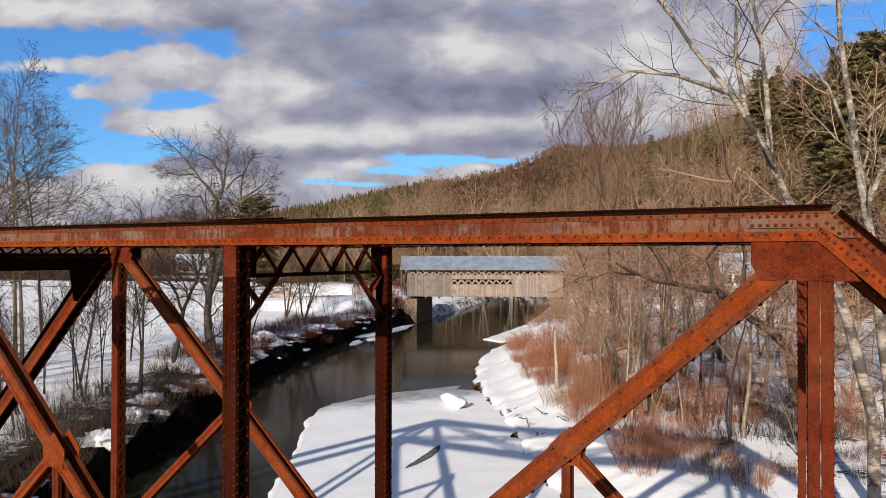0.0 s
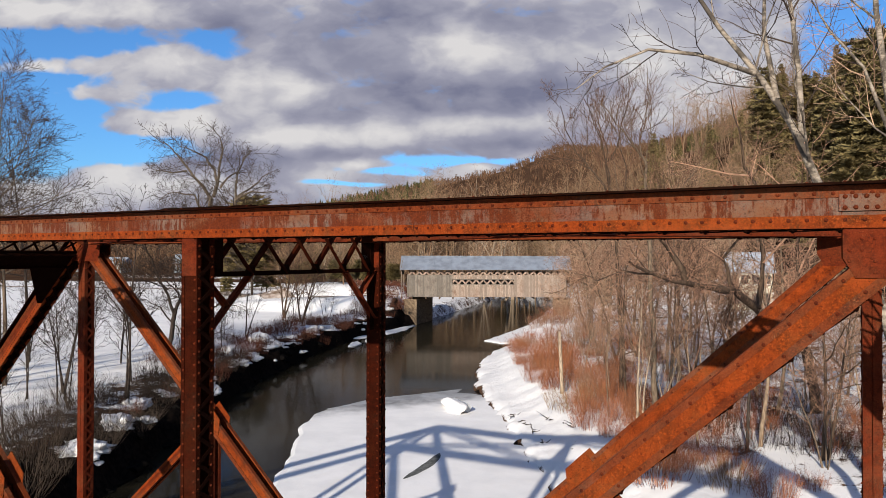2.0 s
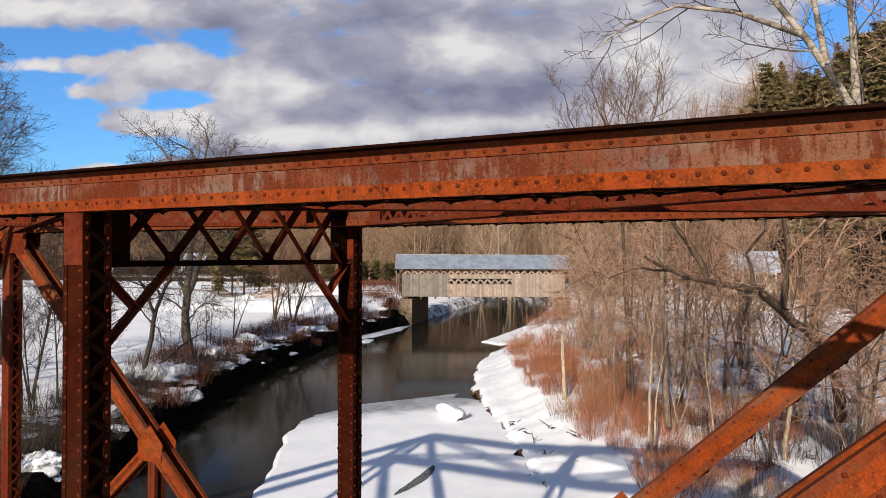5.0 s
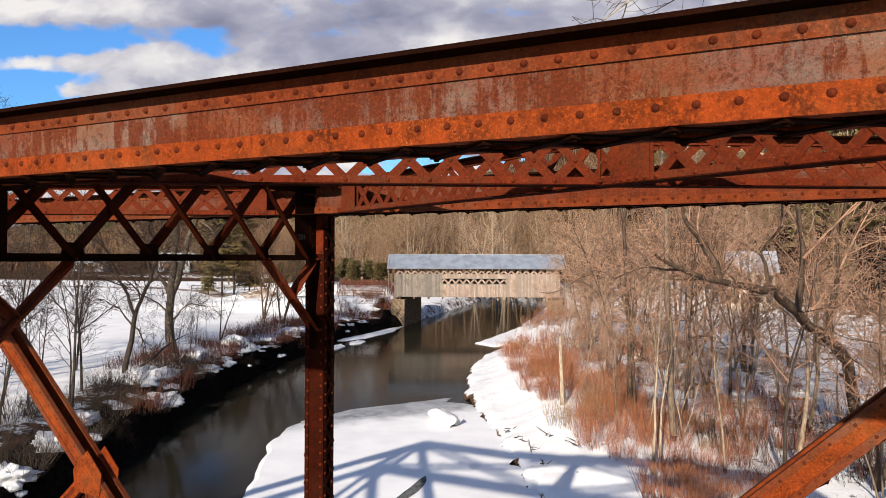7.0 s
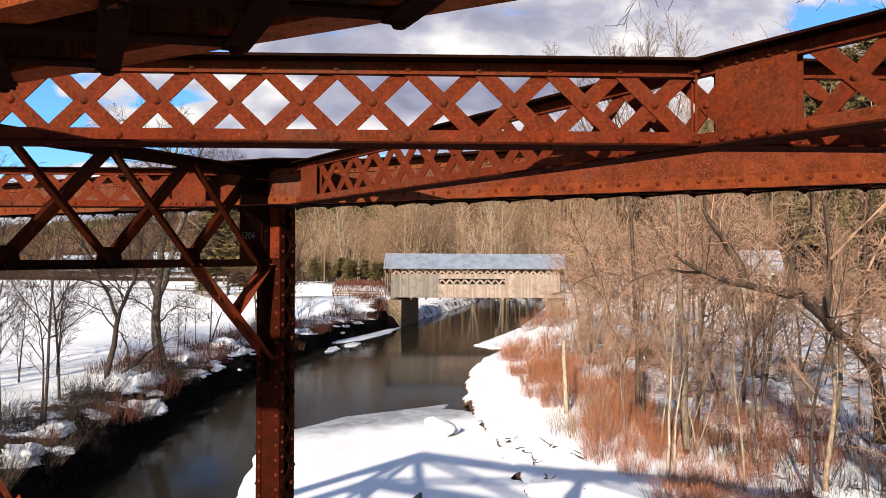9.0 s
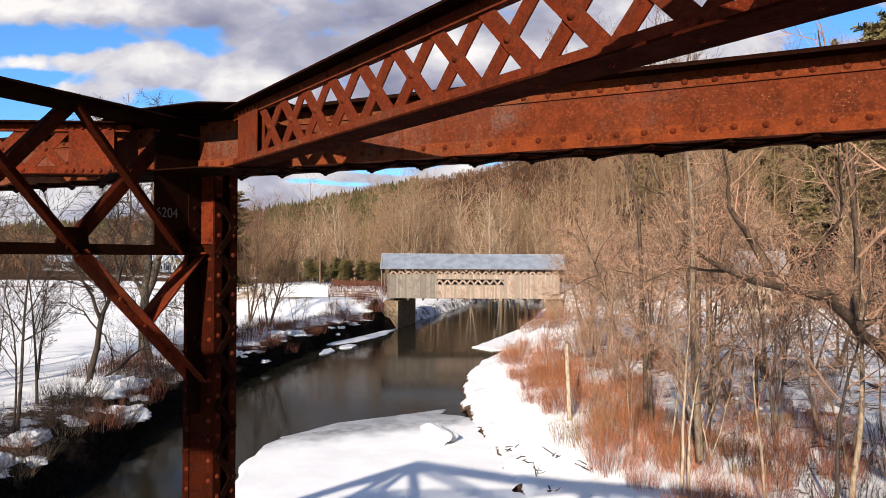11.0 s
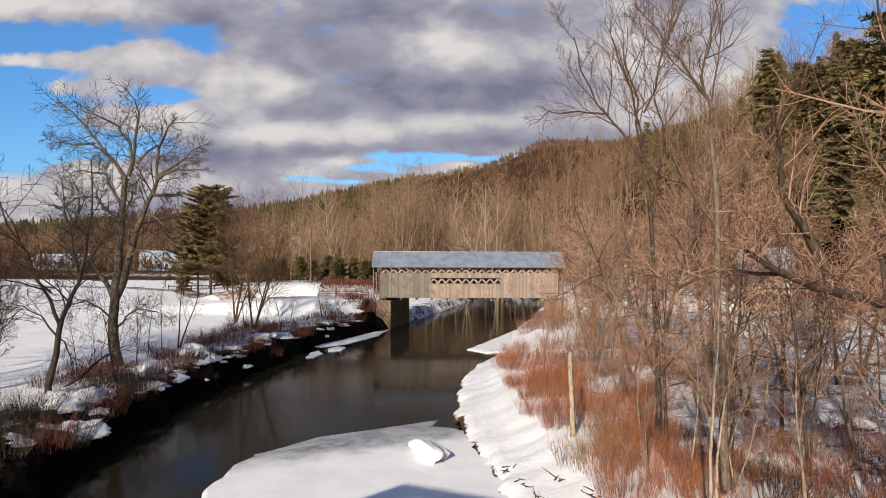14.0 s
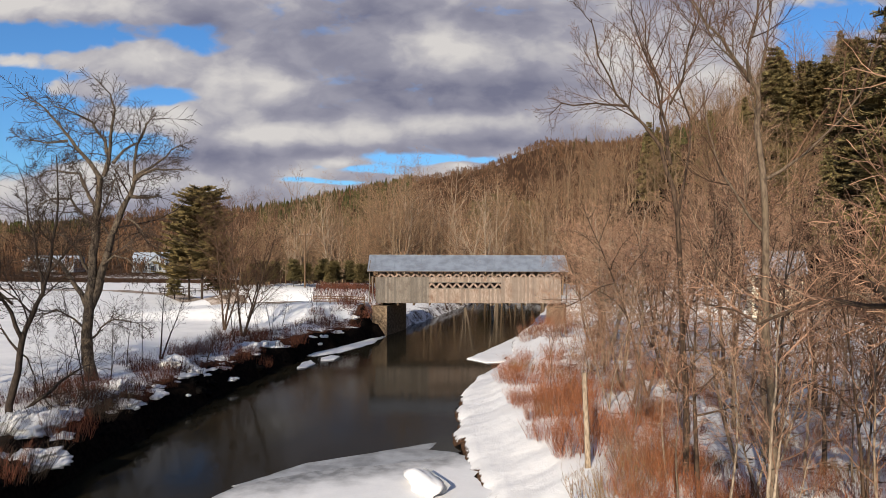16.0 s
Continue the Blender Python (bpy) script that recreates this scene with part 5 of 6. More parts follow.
BROAD += [
    limb(F, 70, [(-22.3, 14.2), (-23.2, 15.4), (-24.0, 16.8), (-25.6, 17.0), (-26.9, 17.0), (-27.9, 16.2)], 0.14, 0.02, 1, 22),
    limb(F, 70, [(-22.5, 12.2), (-23.6, 13.8), (-24.8, 15.0), (-26.3, 15.0), (-27.3, 14.6), (-28.5, 14.1)], 0.14, 0.02, 1, 23),
    limb(F, 70, [(-22.8, 6.6), (-24.1, 8.8), (-25.3, 10.4), (-26.7, 10.8), (-27.7, 10.2)], 0.22, 0.02, 1, 24),
    limb(F, 70, [(-22.7, 5.0), (-22.0, 5.8), (-21.0, 6.4), (-19.6, 6.2), (-18.4, 5.6)], 0.09, 0.015, 1, 25),
    limb(F, 70, [(-22.7, 9.4), (-23.6, 11.0), (-24.8, 12.2), (-26.2, 12.6), (-27.4, 12.2)], 0.12, 0.02, 1, 26),
    limb(F, 70, [(-22.9, 5.4), (-24.0, 6.4), (-25.2, 7.0), (-26.4, 6.6), (-27.3, 5.8)], 0.10, 0.015, 1, 27),
    limb(F, 70, [(-21.9, 10.2), (-20.9, 10.9), (-19.9, 10.7), (-18.9, 9.8), (-18.0, 8.6)], 0.10, 0.015, 1, 28),
    limb(F, 70, [(-22.4, 13.2), (-21.7, 14.6), (-21.3, 15.6), (-20.9, 17.2)], 0.10, 0.02, 1, 29)]
tree_of("broad old bare tree with wide spreading crown on the bank", BROAD,
        dict(TALL, count=[6, 18, 13], ratio=[0.20, 0.38, 0.52], angle=[50, 54, 50, 46], low=[0.4, 0.15, 0.12, 0.12], lift=[0.05, 0.03, 0.0, -0.02], wander=0.32, stout=1.0, fine=0.012), 6, M_BARK_OLD, M_TWIG_OLD, F)
F = (-22.2, 59.0, 0.9)
LEANING = [
    limb(F, 59, [(-22.2, 0.9), (-22.1, 1.8), (-21.8, 3.8), (-21.5, 5.7), (-21.3, 6.6), (-20.9, 7.5), (-20.3, 8.8), (-20.0, 10.0), (-19.8, 11.6), (-19.5, 13.8), (-19.6, 16.4)], 0.25, 0.03, 0, 31, 0.05),
    limb(F, 59, [(-21.4, 6.3), (-21.7, 7.8), (-22.3, 9.1), (-23.0, 11.4), (-23.6, 13.6), (-24.6, 15.6)], 0.13, 0.02, 1, 32),
    limb(F, 59, [(-22.0, 1.7), (-20.7, 2.8), (-19.5, 3.8), (-18.3, 4.6), (-17.5, 5.0)], 0.15, 0.02, 1, 33, 0.05),
    limb(F, 59, [(-20.3, 8.8), (-20.6, 10.3), (-20.9, 12.2), (-21.3, 14.2), (-21.9, 16.0)], 0.10, 0.015, 1, 34),
    limb(F, 59, [(-20.0, 10.0), (-19.1, 11.0), (-18.3, 12.5)], 0.08, 0.015, 1, 35),
    limb(F, 59, [(-21.6, 5.5), (-20.9, 4.7), (-20.5, 3.8)], 0.06, 0.015, 1, 36),
    limb(F, 59, [(-21.9, 8.2), (-23.2, 9.2), (-24.4, 9.8), (-25.6, 9.6)], 0.08, 0.015, 1, 37),
    limb(F, 59, [(-21.6, 5.6), (-22.6, 6.8), (-23.8, 7.4), (-25.2, 7.2)], 0.07, 0.015, 1, 38)]
tree_of("dark crooked tree leaning at the water's edge", LEANING, dict(TALL, count=[13, 12, 10], ratio=[0.28, 0.44, 0.50], low=[0.4, 0.2, 0.15, 0.15], wander=0.28, lift=[0.05, 0.03, 0.0, 0.0], fine=0.009), 7, M_BARK_DARK, M_TWIG_DARK, F)

SLIM = dict(TALL, ratio=[0.26, 0.44, 0.48])
ARCHING = dict(TALL, count=[24, 11, 8], ratio=[0.36, 0.46, 0.48], angle=[60, 44, 42, 38], low=[0.32, 0.15, 0.15, 0.15], lift=[0.03, 0.02, 0.0, -0.02], wander=0.13, stout=0.8, fine=0.010)
DENSE = dict(BUSHY, count=[14, 10, 9], angle=[46, 46, 44], lift=[0.10, 0.05, 0.02], wander=0.2, low=[0.15, 0.2, 0.15])
# single trees whose feet can be made out
for k, (x, y, h, r, st, sp, bk, tw, lb) in enumerate([
    (-24.3, 47.7, 12.0, 0.10, 3, SLIM, M_BARK_DARK, M_TWIG_DARK, "slender dark bare stems on the snowy bank"),
    (-29.4, 50.0, 21.0, 0.17, 1, ARCHING, M_BARK, M_TWIG_OLD, "tall bare tree with fine arching branches on snow"),
    (-31.2, 52.5, 21.5, 0.17, 1, ARCHING, M_BARK, M_TWIG_OLD, "tall bare tree with fine arching branches on snow"),
    (-33.6, 53.0, 21.0, 0.16, 1, ARCHING, M_BARK_DARK, M_TWIG_OLD, "tall bare tree with fine arching branches on snow"),
    (-33.8, 60.4, 20.0, 0.15, 1, ARCHING, M_BARK_DARK, M_TWIG_OLD, "tall bare tree with fine arching branches on snow"),
    (-26.4, 60.6, 8.0, 0.07, 2, SLIM, M_BARK_DARK, M_TWIG_DARK, "slender dark bare stems on the snowy bank"),
    (-22.4, 103.0, 16.0, 0.15, 3, DENSE, M_BARK_BROWN, M_TWIG_BROWN, "clump of bare bank-side stems with dense brown twigs"),
    (-18.8, 97.0, 14.5, 0.14, 3, DENSE, M_BARK_BROWN, M_TWIG_BROWN, "clump of bare bank-side stems with dense brown twigs"),
    (-21.5, 80.0, 7.0, 0.09, 2, SAPLING, M_BARK_DARK, M_TWIG_DARK, "young bare tree on the snowy bank"),
    (15.5, 77.0, 14.0, 0.23, 2, BUSHY, M_BARK_PALE, M_TWIG_PALE, "pale forked bare tree near the covered bridge"),
    (17.5, 86.0, 13.0, 0.22, 1, BUSHY, M_BARK_PALE, M_TWIG_PALE, "pale forked bare tree near the covered bridge"),
    (12.7, 140.0, 24.0, 0.24, 1, dict(FAR, stout=1.0), M_BARK_PALE, M_TWIG_PALE, "tall thin pale-barked bare tree behind the covered bridge"),
    (16.5, 33.0, 9.5, 0.11, 2, BUSHY, M_BARK_BROWN, M_TWIG, "twin-stemmed bare thicket tree"),
    (14.0, 66.0, 9.5, 0.12, 2, BUSHY, M_BARK, M_TWIG, "bare thicket tree with spreading twigs"),
    (13.6, 45.0, 10.0, 0.12, 1, BUSHY, M_BARK_DARK, M_TWIG_BROWN, "dark-stemmed bare thicket tree"),
    (22.3, 57.7, 9.0, 0.17, 2, BUSHY, M_BARK_DARK, M_TWIG_BROWN, "dark forked tree standing in the snow"),
    (11.2, 45.5, 9.0, 0.11, 1, BUSHY, M_BARK_BROWN, M_TWIG, "bare thicket tree with spreading twigs"),
]):
    free_tree(lb, h, r, sp, 20 + k, bk, tw, on_ground(x, y), stems=st)

THIN = dict(SAPLING, count=[11, 6, 4], low=[0.42, 0.2, 0.2], ratio=[0.30, 0.46, 0.48], fine=0.006)
for k, (x, y, h, r, bk) in enumerate(((9.3, 36.4, 8.5, 0.085, M_BARK_PALE), (9.7, 36.9, 7.5, 0.07, M_BARK_PALE), (14.9, 35.6, 10.0, 0.12, M_BARK_TAN), (14.0, 35.0, 9.5, 0.09, M_BARK_DARK), (17.0, 47.5, 8.0, 0.12, M_BARK_DARK), (12.2, 36.2, 8.0, 0.07, M_BARK_TAN), (15.8, 50.0, 9.0, 0.17, M_BARK_TAN))):
    free_tree("slender bare tree standing among the red shrubs", h, r, THIN, 150 + k, bk, M_TWIG, on_ground(x, y), sway=0.12, crook=0.10, group="slender trees")

# tall trees along the edge of the thicket, their crowns against the sky
FAN = dict(fine=0.0055, count=[11, 10, 9], ratio=[0.36, 0.46, 0.50], angle=[40, 38, 42, 42], low=[0.35, 0.15, 0.15, 0.15], lift=[0.16, 0.10, 0.05, 0.02], wander=0.19, stout=0.8, thick=1)
F = (11.3, 39.9, 2.4)
tree_of("tall slender tree, pale at the foot and dark above, bare", [
    limb(F, 39.9, [(11.3, 2.4), (11.2, 6.1), (11.0, 8.5), (11.0, 11.0), (10.9, 13.6), (10.8, 15.7), (10.5, 16.3), (9.9, 17.1), (9.2, 17.9), (8.4, 19.0)], 0.16, 0.02, 0, 41, 0.07),
    limb(F, 39.9, [(10.5, 16.2), (10.5, 17.3), (10.8, 18.1), (11.1, 19.4), (11.0, 21.0)], 0.06, 0.012, 1, 42),
    limb(F, 39.9, [(10.9, 13.2), (12.0, 14.0), (13.2, 15.6), (13.6, 17.8)], 0.055, 0.012, 1, 43),
    limb(F, 39.9, [(11.0, 11.6), (10.0, 12.9), (9.2, 14.6), (9.0, 16.0)], 0.05, 0.012, 1, 44),
], dict(FAN, count=[8, 12, 10], ratio=[0.20, 0.46, 0.50], low=[0.45, 0.15, 0.15, 0.15], stout=0.8, wander=0.24), 8, M_BARK, M_TWIG_BROWN, F)
F = (11.2, 47.0, 2.4)
tree_of("tall fan-crowned bare tree at the edge of the thicket", [
    limb(F, 47, [(11.2, 2.4), (11.2, 6.0), (11.0, 10.0), (10.7, 13.7), (10.2, 15.3), (9.8, 15.8), (9.2, 16.5), (8.4, 17.4), (7.7, 18.9), (7.4, 20.4)], 0.13, 0.02, 0, 51, 0.05),
    limb(F, 47, [(8.9, 16.9), (7.7, 17.1), (6.4, 17.2), (5.9, 16.7)], 0.05, 0.012, 1, 52),
    limb(F, 47, [(10.5, 14.8), (10.3, 16.9), (10.1, 18.2), (9.5, 19.8), (9.2, 21.6)], 0.07, 0.012, 1, 53),
    limb(F, 47, [(10.6, 14.6), (10.6, 17.8), (10.1, 19.8), (10.0, 22.2)], 0.07, 0.012, 1, 54),
    limb(F, 47, [(10.6, 17.0), (11.1, 19.2), (11.4, 20.5), (11.2, 22.2)], 0.05, 0.012, 1, 55),
    limb(F, 47, [(10.9, 12.6), (11.8, 15.6), (11.7, 17.8), (12.0, 19.4), (13.0, 21.2)], 0.06, 0.012, 1, 56),
], dict(FAN, count=[8, 12, 10], ratio=[0.18, 0.44, 0.50], low=[0.5, 0.15, 0.15, 0.15], wander=0.22), 9, M_BARK_BROWN, M_TWIG_BROWN, F)
for k, (x, y, h, r, st) in enumerate(((15.8, 42.6, 10.0, 0.08, 2), (16.6, 55.0, 15.0, 0.12, 2), (19.5, 62.0, 17.0, 0.14, 2), (25.0, 74.0, 17.0, 0.15, 1))):
    free_tree("tall bare tree with a spreading fan of fine branches", h, r, FAN, 120 + k, M_BARK if k % 2 else M_BARK_BROWN, M_TWIG_PALE if k % 2 else M_TWIG_BROWN, on_ground(x, y), stems=st, group="fan-crowned trees")

# straight pale stem, broken off at the top, among the red shrubs
def snag(x, y, h, r, seed):
    rng = random.Random(seed)
    g = Geo()
    pts = bend(rng, Vector((0, 0, -0.3)), Vector((0, 0, 1)), h, 6, 0.03, 0.02)
    g.tube(pts, [r * (1 - 0.04 * i) for i in range(7)], 8)
    g.add([pts[-1] + Vector((math.cos(i) * r * 0.7, math.sin(i) * r * 0.7, 0.02 + 0.1 * (i % 2))) for i in range(6)], [(0, 1, 2, 3, 4, 5)])
    ob = thing("tree_snag", "broken-off pale tree stem without branches", "tree", "broken stems", m=Matrix.Translation(on_ground(x, y)))
    part("trunk", g, M_BARK_PALE, ob, smooth=True)
    return ob


snag(8.0, 50.0, 4.4, 0.14, 1)

rng = random.Random(11)
# thicket on the near bank
MID = [free_tree("bare thicket tree with fine brown twigs", h, r, BUSHY, 60 + i, (M_BARK, M_BARK_BROWN, M_BARK_PALE)[i % 3], M_TWIG if i % 3 else M_TWIG_PALE, on_ground(x, y), stems=s, sway=0.28, crook=0.12, group="thicket trees")
       for i, (h, r, s, x, y) in enumerate([(10.5, 0.10, 1, 14.2, 49), (12, 0.12, 2, 17.5, 52), (9, 0.09, 1, 19, 45), (11.5, 0.11, 1, 22, 56), (13.5, 0.14, 2, 15, 64), (10, 0.10, 3, 24, 42)])]
SAP = [free_tree("young bare sapling with thin upright stem", h, r, SAPLING, 90 + i, M_BARK_PALE if i % 2 else M_BARK, M_TWIG_PALE if i % 2 else M_TWIG, on_ground(x, y), stems=s, sway=0.24, crook=0.10, group="saplings", name="sapling")
       for i, (h, r, s, x, y) in enumerate([(6, 0.05, 1, 9.5, 43), (7.5, 0.06, 2, 13, 44), (5, 0.04, 3, 11, 54), (8.5, 0.07, 1, 16, 47), (6.5, 0.05, 2, 18, 36)])]


def clear_of(x, y, placed, gap):
    return all((x - a) ** 2 + (y - b) ** 2 > gap * gap for a, b in placed)


def scatter(n, x0, x1, y0, y1, gap, ok, rng, tries=40):
    out = []
    for _ in range(n):
        for _ in range(tries):
            x, y = rng.uniform(x0, x1), rng.uniform(y0, y1)
            if ok(x, y) and clear_of(x, y, out, gap):
                out.append((x, y))
                break
    return out


def right_bank(low):
    def ok(x, y):
        s = x - lerp_table(RIGHT_SHORE, y)
        return s > low and x < 0.62 * y + 6
    return ok


for x, y in scatter(52, 9, 75, 36, 150, 2.7, lambda x, y: right_bank(8.0)(x, y) and (x > 17 or y > 58) and not (x > 23 and 66 < y < 118), rng):
    again(rng.choice(MID), x, y, rng.uniform(0, 6.28), rng.uniform(0.75, 1.2))
for x, y in scatter(50, 7, 42, 30, 105, 1.5, lambda x, y: right_bank(5.5)(x, y) and not (x > 22 and y > 58), rng):
    again(rng.choice(SAP), x, y, rng.uniform(0, 6.28), rng.uniform(0.6, 1.25))
DARK_SAP = [free_tree("slender dark sapling on the snowy bank", h, r, SAPLING, 96 + i, M_BARK_DARK, M_TWIG_DARK, on_ground(x, y), stems=s, group="dark saplings", name="sapling")
            for i, (h, r, s, x, y) in enumerate([(7, 0.06, 1, -22.6, 44), (8.5, 0.07, 2, -24.5, 40), (6, 0.05, 2, -20.8, 36)])]
for x, y in scatter(30, -44, -18, 27, 58, 1.6, lambda x, y: lerp_table(LEFT_SHORE, y) - x > 2.2, rng):
    again(rng.choice(DARK_SAP), x, y, rng.uniform(0, 6.28), rng.uniform(0.8, 1.6))
for x, y in scatter(12, -30, -12, 62, 112, 2.5, lambda x, y: 2.5 < lerp_table(LEFT_SHORE, y) - x < 9, rng):
    again(rng.choice(DARK_SAP), x, y, rng.uniform(0, 6.28), rng.uniform(0.5, 0.9))


def shrub(label, n, h, spread_r, mats, seed, at, twigs=3, lean=0.35, name="shrub", group="red-stemmed shrubs", r=0.011):
    rng = random.Random(seed)
    g = Geo()
    for i in range(n):
        a, q = rng.uniform(0, 6.28), spread_r * math.sqrt(rng.random())
        p = Vector((math.cos(a) * q, math.sin(a) * q, -0.1))
        hh = h * rng.uniform(0.45, 1.1)
        way = Vector((math.cos(a) * lean * rng.random() + rng.uniform(-0.15, 0.15), math.sin(a) * lean * rng.random() + rng.uniform(-0.15, 0.15), 1))
        pts = bend(rng, p, way, hh, 3, 0.10, 0.03)
        g.tube(pts, [r, r * 0.8, r * 0.6, r * 0.3], 3)
        for j in range(twigs):
            k = rng.randint(1, 2)
            s = pts[k].lerp(pts[k + 1], rng.random())
            w = Vector((rng.uniform(-1, 1), rng.uniform(-1, 1), rng.uniform(0.4, 1.6)))
            e = s + w.normalized() * hh * rng.uniform(0.18, 0.4)
            g.tube([s, e], [r * 0.5, r * 0.25], 3)
    ob = thing(name, label, "shrub", group, m=Matrix.Translation(at))
    part("brush", g, mats, ob)
    return ob


RED = [shrub("dense red-brown shrub of thin upright stems", int(n * 1.5), h * 0.9, s * 1.15, mt, 200 + i, on_ground(x, y), 5, 0.6, r=0.012) for i, (n, h, s, mt, x, y) in enumerate([
    (95, 2.4, 1.3, M_TWIG_RED, 8.6, 60), (105, 2.0, 1.5, M_TWIG_RED, 8.9, 53), (80, 2.8, 1.2, M_TWIG_RED, 9.8, 66), (80, 1.5, 1.4, M_GRASS_DRY, 8.0, 46), (70, 2.2, 1.2, M_TWIG, 10.5, 50), (70, 1.7, 1.3, M_TWIG_RUSSET, 12.0, 44), (60, 1.6, 1.3, M_TWIG_DARK, 13.5, 41)])]
for x, y in scatter(112, 5, 28, 28, 84, 1.15, lambda x, y: 3.6 < x - lerp_table(RIGHT_SHORE, y) < 15.5 and noise.noise(Vector((x * 0.28, y * 0.22, 6))) > -0.12 and y < 80 - 16 * noise.noise(Vector((x, y, 1))), rng):
    s = x - lerp_table(RIGHT_SHORE, y)
    again(RED[rng.choice((0, 1, 2, 0, 1, 3) if s < 7.5 else (0, 1, 0, 1, 3, 4, 5, 5, 6))], x, y, rng.uniform(0, 6.28), rng.uniform(0.4, 0.85) * (1.0 if s < 8 else 0.8))
for x, y in scatter(36, 10, 36, 27, 100, 1.5, lambda x, y: right_bank(9.0)(x, y) and not (x > 24 and y > 64), rng):
    again(RED[rng.choice((2, 3, 4, 5, 6, 6))], x, y, rng.uniform(0, 6.28), rng.uniform(0.4, 0.75))
for x, y in ((15.0, 108.0), (16.6, 112.0), (17.6, 106.0), (14.6, 111.4), (18.2, 114.5), (13.6, 104.0), (19.6, 110.0), (15.8, 101.0)):
    again(RED[rng.choice((0, 2, 4, 5))], x, y, rng.uniform(0, 6.28), rng.uniform(0.8, 1.1))
for x, y in ((15.0, 36.0), (17.0, 34.2), (18.6, 38.0), (16.4, 40.0), (19.6, 35.4), (20.6, 42.0), (14.0, 39.0), (18.0, 42.6), (21.5, 38.5)):
    again(RED[rng.choice((4, 5, 6, 6))], x, y, rng.uniform(0, 6.28), rng.uniform(0.7, 1.1))
BRUSH = [shrub("dark tangled bank-side brush with arching stems", 100, 1.8, 1.0, M_TWIG_BLACK, 230, on_ground(-19.6, 52), 4, 0.9, group="bank brush"),
         shrub("low red-brown brush over the bank", 120, 1.1, 1.3, M_TWIG_BANK, 231, on_ground(-15.8, 92), 2, 0.4, group="bank brush"),
         shrub("dull red bank-side brush of thin stems", 120, 1.4, 1.2, M_TWIG_RUSSET, 232, on_ground(-18.0, 84), 4, 0.6, group="bank brush")]
for x, y in scatter(46, -26, -14, 24, 66, 1.2, lambda x, y: 0.6 < lerp_table(LEFT_SHORE, y) - x < (5.6 if y < 46 else 4.2), rng):
    again(BRUSH[rng.choice((0, 0, 0, 0, 2))], x, y, rng.uniform(0, 6.28), rng.uniform(0.45, 1.1))
for x, y in scatter(80, -26, -5, 62, 118, 1.1, lambda x, y: 0.7 < lerp_table(LEFT_SHORE, y) - x < 8.0, rng):
    again(BRUSH[rng.choice((1, 1, 2))], x, y, rng.uniform(0, 6.28), rng.uniform(0.6, 1.2))


def brush_field(x0, x1, y0, y1, n, h, mat, label, seed):
    """A field of thin stems too many to count."""
    rng = random.Random(seed)
    g = Geo()
    for _ in range(n):
        x, y = rng.uniform(x0, x1), rng.uniform(y0, y1)
        p = Vector((x, y, height(x, y) - 0.1))
        q = p + Vector((rng.uniform(-0.3, 0.3), rng.uniform(-0.3, 0.3), h * rng.uniform(0.5, 1.1)))
        g.tube([p, q], [0.025, 0.012], 3)
    tagged(new("brush", g.mesh("brush", mat)), label, "brush", kind="stuff")


brush_field(-17, -4.5, 130, 145, 3600, 1.0, M_TWIG_RUSSET, "red-brown brush on the bank behind the road", 41)


